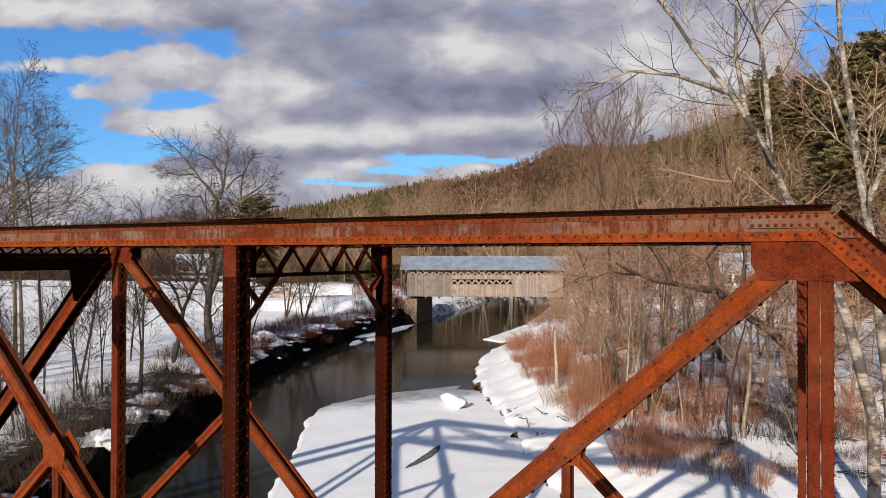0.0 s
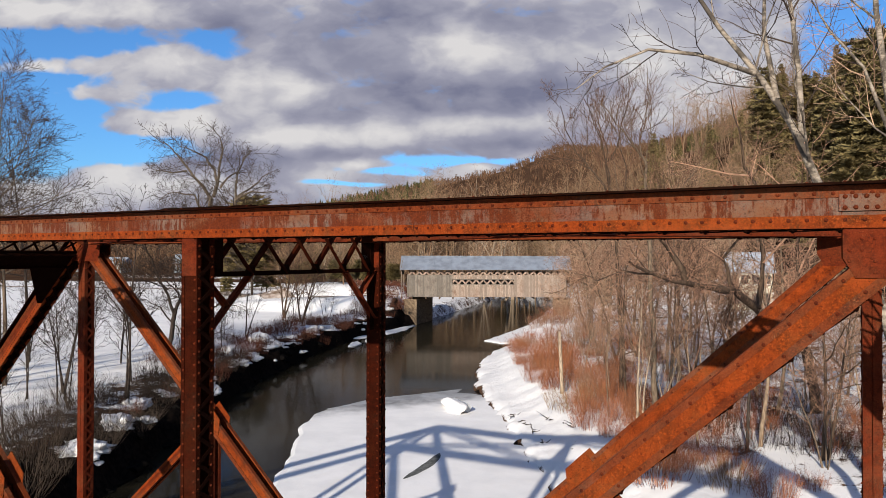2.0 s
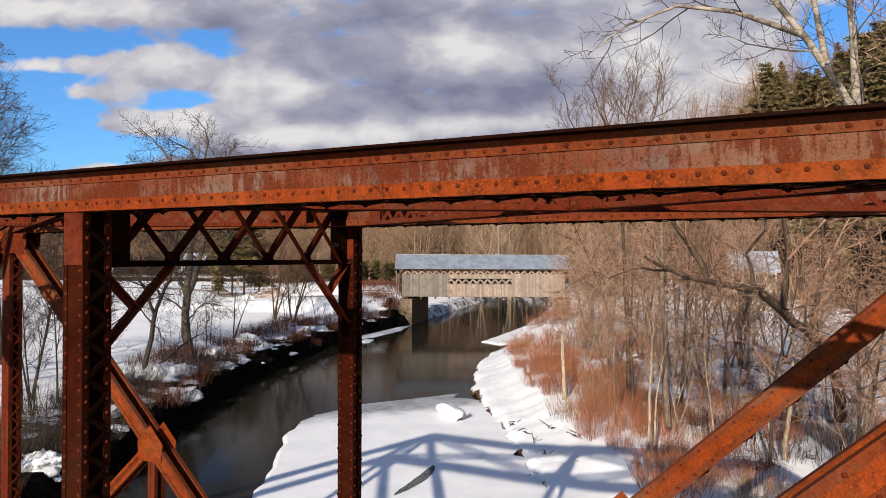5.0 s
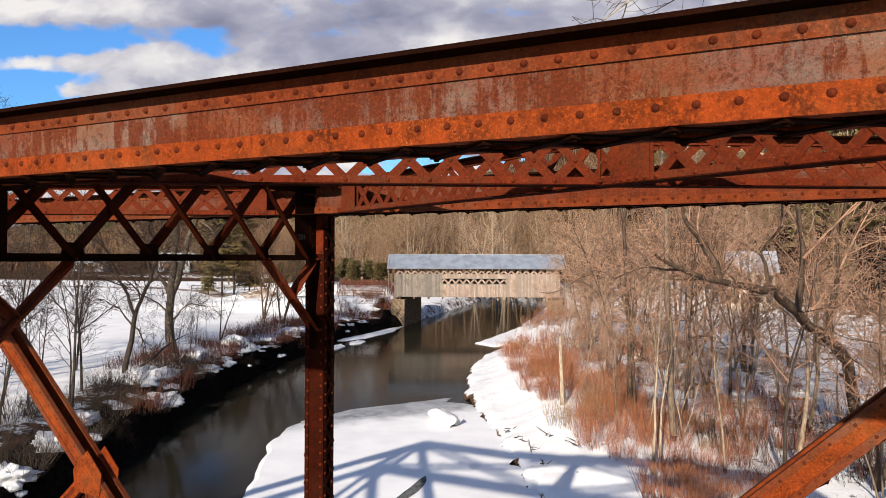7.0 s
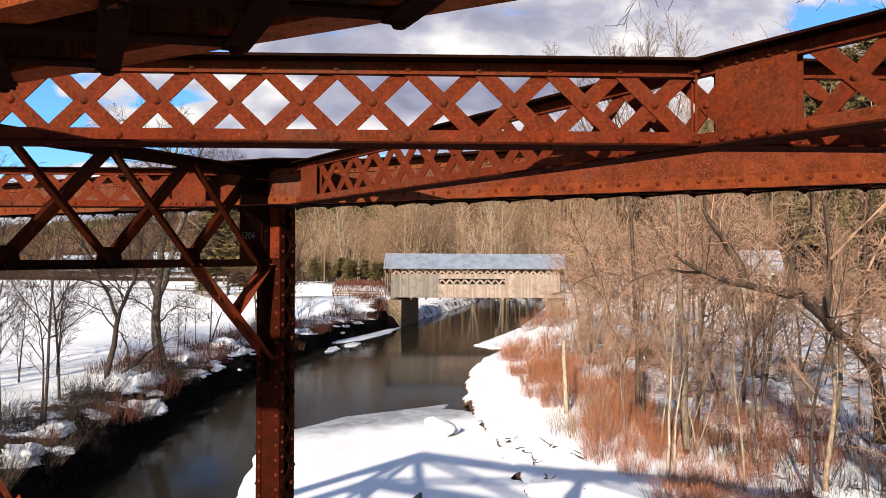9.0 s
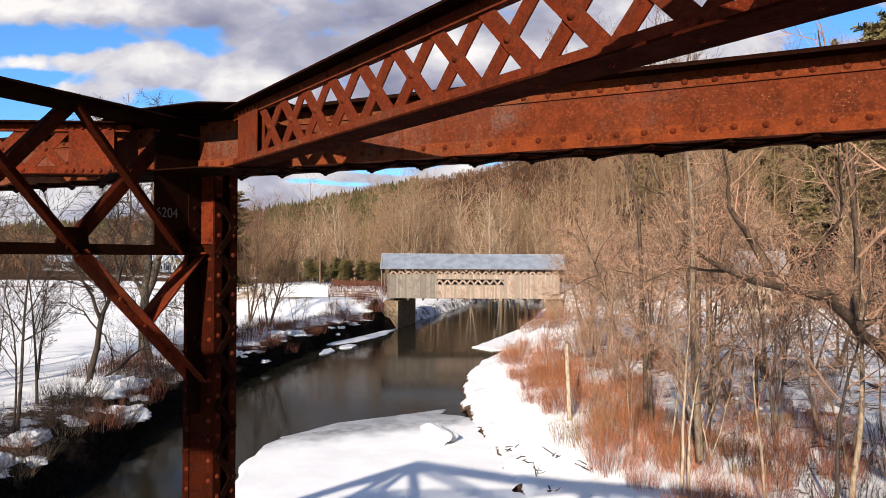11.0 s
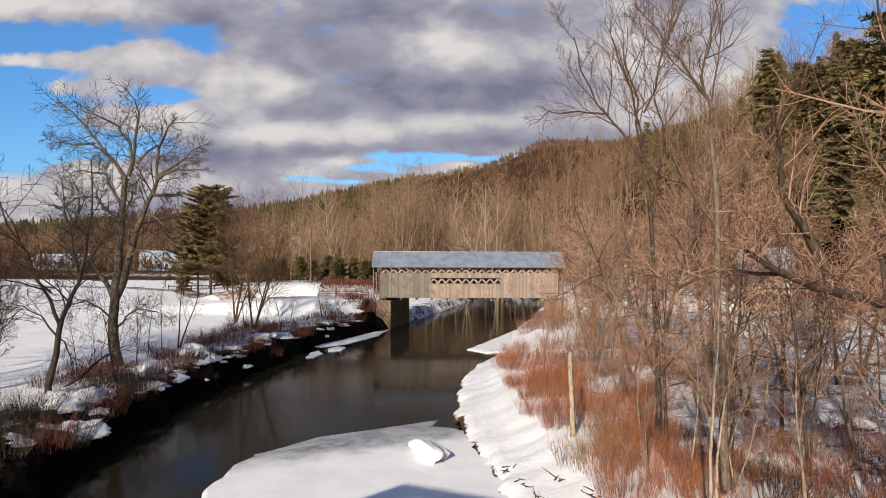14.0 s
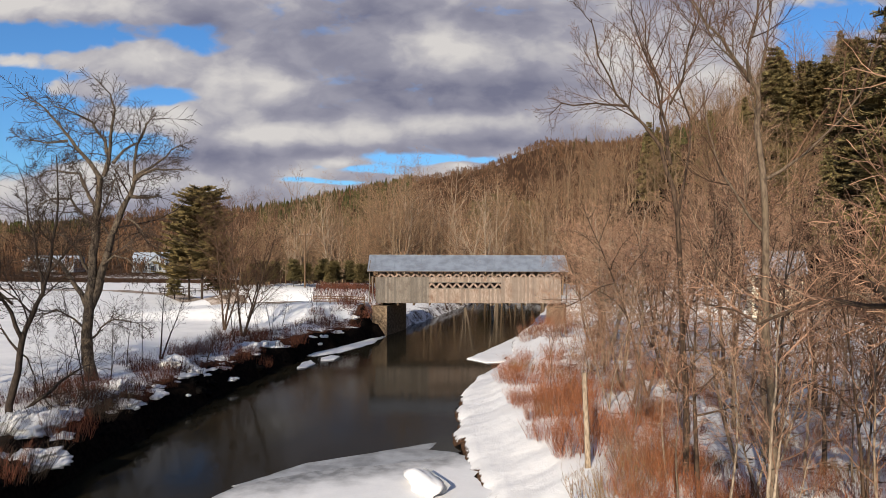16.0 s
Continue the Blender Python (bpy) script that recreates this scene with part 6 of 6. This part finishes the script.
# ---- evergreens ----
def conifer(label, h, r, tiers, seed, at, bare=0.12, droop=0.25, group="evergreens", full=0.75, up=0.15):
    """A pine or spruce: whorls of boughs with gaps between them, each a flat spray of needle tufts."""
    rng = random.Random(seed)
    t, c = Geo(), Geo()
    pts = bend(rng, Vector((0, 0, -0.4)), Vector((0, 0, 1)), h, 6, 0.02, 0.02)
    t.tube(pts, [h * 0.012 * (1 - i / 6.3) for i in range(7)], 7)
    for k in range(tiers):
        s = bare + (0.985 - bare) * (k + rng.random() * 0.35) / tiers
        f = s * 6
        i = min(int(f), 5)
        p = pts[i].lerp(pts[i + 1], f - i)
        reach = r * (1 - s) ** full * rng.uniform(0.65, 1.12) + 0.25
        turn = rng.uniform(0, 6.28)
        n = 5 + int(reach * 0.9)
        for j in range(n):
            a = turn + j * math.tau / n + rng.uniform(-0.4, 0.4)
            ln = reach * rng.uniform(0.5, 1.15)
            d = Vector((math.cos(a), math.sin(a), up + rng.uniform(-0.1, 0.15)))
            w = Vector((-math.sin(a), math.cos(a), 0))
            bough = [p + d * (ln * q) - Vector((0, 0, droop * ln * q * q)) for q in (0.0, 0.5, 1.0)]
            t.tube(bough, [0.035, 0.02, 0.008], 3)
            m = max(3, int(ln * 5.0))
            for q in range(m):
                k2 = (q + 0.6) / m
                b = bough[0].lerp(bough[1], k2 * 2) if k2 < 0.5 else bough[1].lerp(bough[2], k2 * 2 - 1)
                wide = 0.34 * ln * (1 - 0.75 * k2) + 0.28
                for side in (-1, 1):
                    for _ in range(3):
                        e = b + (w * side * rng.uniform(0.35, 1.1) + Vector((d.x, d.y, 0)) * rng.uniform(0.2, 0.9)) * wide + Vector((0, 0, rng.uniform(-0.18, 0.42)))
                        x = (e - b).normalized().cross(Vector((rng.uniform(-1, 1), rng.uniform(-1, 1), 0.6))).normalized() * rng.uniform(0.05, 0.11)
                        lift = Vector((0, 0, rng.uniform(0.0, 0.12)))
                        c.add([b - x, b + x, e + x * 0.5 + lift, e - x * 0.4], [(0, 1, 2), (0, 2, 3)])
                e = b + Vector((rng.uniform(-0.15, 0.15), rng.uniform(-0.15, 0.15), rng.uniform(0.2, 0.4)))
                c.add([b - w * 0.14, b + w * 0.14, e], [(0, 1, 2)])
    ob = thing("pine_tree", label, "tree", group, m=Matrix.Translation(at))
    part("trunk", t, M_BARK_DARK, ob)
    part("crown", c, M_NEEDLES, ob)
    return ob


PINE_H = (22, 21, 17)
PINE = [conifer("tall green pine with ragged layered boughs", 22, 5.0, 30, 300, on_ground(80, 172), full=0.62), conifer("broad old pine with an uneven crown", 21, 7.6, 22, 301, on_ground(-39.5, 150), bare=0.25, droop=0.05, full=0.30, up=0.30), conifer("narrow dark evergreen with short boughs", 17, 3.2, 28, 302, on_ground(62, 126), full=0.85)]


def pine_to(k, x, y, top):
    """Another pine whose tip reaches the given level."""
    again(PINE[k], x, y, rng.uniform(0, 6.28), (top - height(x, y)) / (PINE_H[k] - 0.4))


# the dark stand on the slope above the thicket, its tips against the sky
for k, x, y, top in ((0, 73, 165, 55.0), (0, 79, 172, 54.0), (1, 88, 172, 53.0), (0, 83, 157, 50.5), (0, 82, 148, 50.0), (0, 71, 122, 48.5), (1, 76, 124, 50.0), (0, 82, 122, 52.0),
                     (2, 70, 190, 46.5), (2, 58, 200, 45.5), (2, 62, 205, 45.0), (2, 65, 200, 44.5), (2, 75, 182, 48.0), (1, 84, 168, 49.0)):
    pine_to(k, x, y, top)
for x, y, s, k in ((58, 108, 0.8, 2), (66, 118, 0.8, 1), (70, 132, 0.8, 0), (63, 128, 0.7, 2), (66, 146, 0.7, 0), (88, 160, 0.9, 0), (28, 222, 0.9, 1), (20, 232, 0.8, 0), (-42.5, 152, 0.84, 1), (-38.0, 156, 0.66, 0), (-46.5, 156, 0.62, 2), (10, 240, 0.9, 2), (35, 235, 1.0, 0), (30, 330, 1.1, 1), (36, 338, 1.1, 1), (42, 345, 1.2, 0), (26, 345, 1.1, 1), (34, 352, 1.2, 1), (47, 335, 1.1, 1)):
    again(PINE[k], x, y, rng.uniform(0, 6.28), s)
for x, y in scatter(34, 62, 150, 118, 250, 6.0, lambda x, y: x > 0.47 * (y - 8), rng):
    again(PINE[rng.choice((0, 0, 1, 2))], x, y, rng.uniform(0, 6.28), rng.uniform(0.65, 1.0))
for x, y in scatter(22, -32, -9, 140, 150, 1.5, lambda x, y: True, rng):
    again(PINE[1], x, y, rng.uniform(0, 6.28), rng.uniform(0.15, 0.24))


# ---- woods on the slopes behind ----
def wood_patch(seed, n, w, d):
    rng = random.Random(seed)
    g = (Geo(), Geo())
    for _ in range(n):
        x, y, h = rng.uniform(-w / 2, w / 2), rng.uniform(-d / 2, d / 2), rng.uniform(10, 22)
        grow(g, bend(rng, Vector((x, y, -1.5)), Vector((rng.uniform(-0.1, 0.1), rng.uniform(-0.1, 0.1), 1)), h, 5, 0.05, 0.03), h * 0.009, 0.02, 0, FAR, rng)
    return g[0].mesh("far_woods", M_BARK_FAR), g[1].mesh("far_woods_twigs", M_WOODS)


PALE = free_tree("tall pale many-stemmed bare tree behind the covered bridge", 24, 0.26, dict(FAR, stout=1.2), 333, M_BARK_PALE, M_TWIG_PALE, on_ground(10, 178), stems=4, group="pale trees")
PATCH = [wood_patch(400 + i, 30, 40, 26) for i in range(3)]


def woods(x, y, k, rot, sc=1.0):
    ob = tagged(new("far_woods", PATCH[k][0]), "distant stand of bare brown trees on the hillside", "woods", kind="stuff")
    ob.matrix_world = Matrix.Translation(on_ground(x, y)) @ Matrix.Rotation(rot, 4, "Z") @ Matrix.Scale(sc, 4)
    tw = new("crowns", PATCH[k][1])
    tw.parent = ob


for i, (x, y, s) in enumerate([(-38, 205, 1.05), (-12, 192, 1.4), (14, 190, 1.5), (44, 176, 1.3), (66, 165, 1.0), (-25, 222, 1.25), (5, 212, 1.5), (32, 205, 1.4), (60, 200, 1.1), (92, 195, 1.0), (-50, 262, 1.1), (-10, 255, 1.4), (25, 245, 1.4), (58, 238, 1.1), (95, 235, 1.0), (-115, 300, 0.9), (-160, 330, 0.9), (-205, 345, 0.9), (-250, 360, 0.9), (-75, 300, 0.9), (120, 230, 1.0), (-300, 380, 0.9), (70, 145, 0.9), (52, 150, 0.9), (100, 165, 1.0), (84, 215, 1.0), (130, 200, 1.0)]):
    woods(x, y, i % 3, i * 1.9, s)
for x, y, h in ((-4, 176, 1.1), (6, 200, 1.25), (18, 186, 1.2), (-20, 182, 1.0), (-30, 190, 0.95), (28, 180, 1.1)):
    again(PALE, x, y, x, h)


def hillside(name, label, n, seed, mat, tall, pick):
    """A cover of many small far trees."""
    rng = random.Random(seed)
    g = Geo()
    for _ in range(n):
        while True:
            a, d = rng.uniform(-0.75, 0.62), rng.uniform(270, 860)
            x, y = math.sin(a) * d, 18 + math.cos(a) * d
            if pick(x, y, rng):
                break
        z = height(x, y)
        h = tall * rng.uniform(0.6, 1.25)
        if mat is M_HILL_GREEN:
            w = h * 0.2
            for t in range(3):
                zb, zt, ww = z + h * 0.26 * t, z + h * (0.5 + 0.25 * t), w * (1 - 0.27 * t)
                r0 = rng.uniform(0, 6)
                vs = [Vector((x + math.cos(r0 + j * 1.257) * ww * rng.uniform(0.7, 1.3), y + math.sin(r0 + j * 1.257) * ww, zb)) for j in range(5)] + [Vector((x, y, zt))]
                g.add(vs, [(j, (j + 1) % 5, 5) for j in range(5)])
        else:
            for j in range(9):
                a2 = rng.uniform(0, 6.28)
                b = Vector((x + rng.uniform(-1.2, 1.2), y + rng.uniform(-1.2, 1.2), z + h * rng.uniform(0.0, 0.45)))
                e = b + Vector((math.cos(a2) * h * 0.2, math.sin(a2) * h * 0.2, h * rng.uniform(0.35, 0.6)))
                s = Vector((-math.sin(a2), math.cos(a2), 0)) * rng.uniform(0.15, 0.45)
                g.add([b, e - s, e + s * 0.4], [(0, 1, 2)])
    return tagged(new(name, g.mesh(name, mat)), label, "woods", kind="stuff")


hillside("hillside_woods", "bare brown woods covering the distant mountain", 13000, 500, M_HILL, 6.5, lambda x, y, r: True)
hillside("hillside_evergreens", "dark evergreens scattered over the distant mountain", 3000, 501, M_HILL_GREEN, 8, lambda x, y, r: noise.noise(Vector((x * 0.009, y * 0.009, 2))) > (-0.45 if -0.22 < x / y < -0.01 else 0.22) + 0.25 * r.random())

# ---- bank rocks and snow mounds ----
def lump(seed, flat=0.7, sub=2, rough=0.26, fine=0.0):
    bm = bmesh.new()
    bmesh.ops.create_icosphere(bm, subdivisions=sub, radius=1.0)
    for v in bm.verts:
        n = noise.noise(v.co * 1.1 + Vector((seed * 3.7, 0, 0))) * 0.45 + noise.noise(v.co * 2.7 + Vector((0, seed * 2.1, 0))) * rough
        n += (abs(noise.noise(v.co * 5.5 + Vector((0, 0, seed * 1.3)))) - 0.2) * fine
        v.co *= 1 + n
        v.co.z *= flat
    g = Geo()
    bm.verts.index_update()
    g.add([v.co.copy() for v in bm.verts], [tuple(v.index for v in f.verts) for f in bm.faces])
    bm.free()
    return g


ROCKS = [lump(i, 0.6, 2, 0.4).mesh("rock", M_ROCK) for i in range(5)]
MOUNDS = [lump(20 + i, 0.7, 4, 0.5, 0.55).mesh("snow_mound", M_SNOW, True) for i in range(5)]


def lay(name, me, x, y, s, dz, label, cat, group, rot):
    ob = tagged(new(name, me), label, cat, group)
    ob.matrix_world = Matrix.Translation(on_ground(x, y, dz)) @ Matrix.Rotation(rot, 4, "Z") @ Matrix.Diagonal((s[0], s[1], s[2], 1))
    return ob


rng = random.Random(31)
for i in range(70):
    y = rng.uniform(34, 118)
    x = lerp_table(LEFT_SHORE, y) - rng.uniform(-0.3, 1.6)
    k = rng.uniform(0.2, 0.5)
    lay("rock", rng.choice(ROCKS), x, y, (k, k * rng.uniform(0.7, 1.3), k), -0.02, "wet boulder at the water's edge, the bank's shade in its colour", "rock", "bank rocks", rng.uniform(0, 6.28))
for i in range(64):
    y = 26 + 90 * rng.random() ** 1.2
    x = lerp_table(LEFT_SHORE, y) - rng.uniform(0.5, 3.4)
    k = rng.uniform(0.18, 0.55)
    lay("snow_mound", rng.choice(MOUNDS), x, y, (k * 1.2, k * rng.uniform(0.9, 2.2), k * rng.uniform(0.35, 0.7)), -0.02, "patch of snow lying on the rocky bank", "snow", "snow lumps", rng.uniform(0, 6.28))
for x, y, k in ((-19.2, 56.4, 1.3), (-20.2, 57.4, 0.9), (-18.9, 59.3, 0.6), (-17.2, 52.8, 0.8), (-19.7, 67.0, 0.7), (-17.4, 63.1, 0.55), (-19.0, 77.0, 1.0), (-16.0, 87.5, 0.95), (-14.7, 91.4, 0.8), (-17.0, 75.6, 0.5), (-18.6, 45.5, 0.7), (-17.4, 40.4, 0.7), (-17.0, 35.6, 0.8)):
    lay("snow_mound", rng.choice(MOUNDS), x, y, (k, k * 1.4, k * 0.8), 0.08, "large lumpy mound of snow on the bank", "snow", "snow mounds", rng.uniform(0, 6.28))


def ice_block(x, y):
    """A slab of river ice pushed up on edge: rounded snowy back, grey broken face."""
    ob = thing("ice_block", "tilted slab of snowy river ice with a grey broken face", "ice", m=pose(x, y, 0.05, 0, 0, 24))
    g = lump(51, 0.9, 3)
    part("snow_back", Geo.mesh(g, "snow_back", M_SNOW, True, pose(0, 0, 0.30, 0, -26, 0) @ Matrix.Diagonal((0.62, 1.55, 0.55, 1))), None, ob)
    g = Geo()
    g.box(-0.12, 0.45, -1.2, 1.15, -0.35, 0.05, pose(0.32, 0.0, 0.30, 0, -48, 0))
    part("broken_face", g, M_SLUSH, ob)


ice_block(0.75, 52.3)


def open_lead():
    """A dark crack of open water in the ice sheet, with a stranded branch beside it."""
    g = Geo()
    n = 16
    top, low = [], []
    for i in range(n + 1):
        k = i / n
        c = Vector((-1.9 + 1.55 * k + 0.35 * math.sin(k * 2.6), 36.6 + 4.6 * k, 0.108))
        w = 0.26 * math.sin(math.pi * k) ** 0.6 + 0.02 + 0.05 * noise.noise(Vector((k * 9, 2, 0)))
        top.append(c + Vector((-w, 0.15 * w, 0)))
        low.append(c + Vector((w, -0.15 * w, 0)))
    g.add(top + low, [(i, n + 1 + i, n + 2 + i, i + 1) for i in range(n)])
    tagged(new("open_lead", g.mesh("open_lead", M_SLUSH_DARK)), "dark wet crack in the snow-covered ice", "ice", kind="structure")


M_SLUSH_DARK = stone("wet_grey_ice", (0.06, 0.06, 0.055), (0.14, 0.14, 0.135))
open_lead()


def driftwood(x, y, seed):
    rng = random.Random(seed)
    ob = thing("driftwood", "dark stranded branches lying on the snow", "driftwood", "stranded branches", m=Matrix.Translation(on_ground(x, y)))
    for i in range(5):
        g = Geo()
        p = Vector((rng.uniform(-0.3, 0.3), rng.uniform(-0.6, 0.6), 0.05))
        g.tube(bend(rng, p, Vector((rng.uniform(-1, 1), rng.uniform(-1, 1), rng.uniform(0.0, 0.22))), rng.uniform(0.25, 0.8), 3, 0.3, 0), [0.03, 0.024, 0.018, 0.008], 5)
        part("branch", g, M_BARK_DARK, ob)


for i, (x, y) in enumerate(((4.6, 48.6), (5.0, 46.4), (5.3, 44.2), (5.7, 42.2), (6.6, 45.5), (7.2, 43))):
    driftwood(x, y, 700 + i)


# ---- houses, fences, pole ----
def house(x, y, rot, w, d, h, roof_h, wall_mat, label, floors=1):
    ob = thing("house", label, "house", m=Matrix.Translation(on_ground(x, y, -0.3)) @ Matrix.Rotation(rot, 4, "Z"))
    g = Geo()
    g.prism([(-w / 2, 0), (w / 2, 0), (w / 2, h), (-w / 2, h)], -d / 2, d / 2)
    part("wall", g, wall_mat, ob)
    g = Geo()
    e = 0.5
    m = Matrix(((0, 1, 0, 0), (1, 0, 0, 0), (0, 0, 1, 0), (0, 0, 0, 1)))
    g.prism([(-d / 2 - e, h - 0.15), (d / 2 + e, h - 0.15), (d / 2 + e, h + 0.05), (0, h + roof_h), (-d / 2 - e, h + 0.05)], -w / 2 - e, w / 2 + e, m)
    part("roof", g, M_GREY_ROOF, ob)
    for f in range(floors):
        for i in range(4):
            g = Geo()
            xx = -w / 2 + w * (i + 0.5) / 4
            z = 1.2 + f * 2.7
            g.box(xx - 0.5, xx + 0.5, -d / 2 - 0.04, -d / 2 + 0.05, z, z + 1.3)
            wn = part("window", g, M_WINDOW, ob)
            g = Geo()
            g.box(xx - 0.6, xx + 0.6, -d / 2 - 0.06, -d / 2 - 0.005, z - 0.12, z - 0.01)
            part("window_sill", g, M_WHITE_WALL, wn)
    return ob


def gable_wing(ob, x, w, d0, d1, h, roof_h, wall_mat):
    """A wing that turns its gable to the field, with a pair of tall windows in it."""
    g = Geo()
    g.prism([(x - w / 2, 0), (x + w / 2, 0), (x + w / 2, h), (x, h + roof_h), (x - w / 2, h)], -d1, -d0)
    part("gable_wall", g, wall_mat, ob)
    for side in (-1, 1):
        g = Geo()
        over = w / 2 + 0.5
        fall = roof_h * 0.5 / (w / 2)
        g.prism([(x, h + roof_h + 0.02), (x + side * over, h - fall + 0.02), (x + side * over, h - fall + 0.22), (x, h + roof_h + 0.22)], -d1 - 0.5, 0)
        part("gable_roof", g, M_GREY_ROOF, ob)
        g = Geo()
        g.box(x + side * w * 0.2 - 0.55, x + side * w * 0.2 + 0.55, -d1 - 0.05, -d1 + 0.05, 0.9, 2.7)
        pane = part("window", g, M_WINDOW, ob)
        g = Geo()
        for a, b, lo, hi in ((-0.7, -0.56, 0.75, 2.85), (0.56, 0.7, 0.75, 2.85), (-0.55, 0.55, 2.71, 2.85), (-0.55, 0.55, 0.75, 0.89)):
            g.box(x + side * w * 0.2 + a, x + side * w * 0.2 + b, -d1 - 0.09, -d1 + 0.02, lo, hi)
        part("window_frame", g, M_WHITE_WALL, pane)


home = house(-100, 290, 0.1, 14, 9, 4.0, 3.6, M_GREY_WALL, "grey house with a pale grey gabled roof across the field")
gable_wing(home, 2.5, 6.5, 4.4, 7.5, 4.0, 2.8, M_GREY_WALL)
house(-134, 285, -0.15, 20, 9, 3.6, 2.4, M_GREY_WALL, "long grey outbuilding across the field")
house(47, 112, -0.35, 6, 8, 5.6, 3.0, M_YELLOW_WALL, "cream two-storey house among the trees", 2)


def rail_fence(pts, mat, label, h=1.1, rails=3, gap=2.4):
    ob = thing("rail_fence", label, "fence", m=Matrix.Translation(on_ground(*pts[0])))
    o = on_ground(*pts[0])
    for a, b in zip(pts, pts[1:]):
        n = max(1, int((Vector(b) - Vector(a)).length / gap))
        for i in range(n):
            p, q = Vector(a).lerp(Vector(b), i / n), Vector(a).lerp(Vector(b), (i + 1) / n)
            p, q = on_ground(p.x, p.y) - o, on_ground(q.x, q.y) - o
            g = Geo()
            g.box(p.x - 0.08, p.x + 0.08, p.y - 0.08, p.y + 0.08, p.z - 0.4, p.z + h)
            part("post", g, mat, ob)
            for r in range(rails):
                g = Geo()
                z = Vector((0, -0.1, h * (0.3 + 0.3 * r)))
                g.bar(p + z, q + z, 0.13, 0.05, (0, 0, 1))
                part("rail", g, mat, ob)


rail_fence([(-58, 180), (-47, 178), (-37, 175)], M_BARK_DARK, "dark weathered three-rail fence along the snowy field")
rail_fence([(-7.4, 117.6), (-14.5, 118.2)], M_RAIL_WOOD, "brown wooden rail fence by the covered bridge", 1.15, 3, 1.8)


def lane(pts, half):
    """A ploughed lane of trodden, dirty snow laid just over the ground."""
    g = Geo()
    rim = []
    for a, b in zip(pts, pts[1:]):
        a, b = Vector(a), Vector(b)
        n = max(2, int((b - a).length / 2.5))
        side = Vector((a.y - b.y, b.x - a.x)).normalized()
        for i in range(n):
            p = a.lerp(b, i / n)
            for k in (-1.0, -0.33, 0.33, 1.0):
                q = p + side * (k * half)
                rim.append(on_ground(q.x, q.y, 0.07))
    g.add(rim, [(4 * i + j, 4 * i + j + 1, 4 * i + j + 5, 4 * i + j + 4) for i in range(len(rim) // 4 - 1) for j in range(3)])
    tagged(new("road", g.mesh("road", M_LANE, True)), "ploughed lane of dirty brown snow", "road", kind="structure")


def dirty_snow():
    m = Mat("dirty_snow", 0.85, 0.0, 0.1)
    f = m.step(m.math("ADD", m.noise(0.5, 5, 0.6), m.math("MULTIPLY", m.math("SUBTRACT", m.noise(3.0, 5, 0.6), 0.5), 0.5)), 0.38, 0.62)
    m.color(m.mix(f, (0.44, 0.36, 0.30), (0.13, 0.085, 0.055)))
    m.bump(m.noise(4.0, 5), 0.5, 0.06)
    return m.m


M_LANE = dirty_snow()
lane([(-18, 121.5), (-27, 128), (-40, 148), (-52, 172), (-70, 186), (-110, 191), (-230, 198)], 2.4)


def utility_pole(x, y, h):
    ob = thing("utility_pole", "brown wooden utility pole with a crossarm", "pole", m=Matrix.Translation(on_ground(x, y)))
    g = Geo()
    g.tube([Vector((0, 0, -0.3)), Vector((0, 0, h))], [0.15, 0.10], 8)
    part("pole", g, M_RAIL_WOOD, ob)
    g = Geo()
    g.box(-1.1, 1.1, -0.06, 0.06, h - 0.7, h - 0.56)
    arm = part("crossarm", g, M_RAIL_WOOD, ob)
    for s in (-0.95, -0.35, 0.35, 0.95):
        g = Geo()
        g.tube([Vector((s, 0, h - 0.56)), Vector((s, 0, h - 0.42))], [0.035, 0.05], 6)
        part("insulator", g, M_WHITE_WALL, arm)


utility_pole(-19.2, 139.8, 9.4)
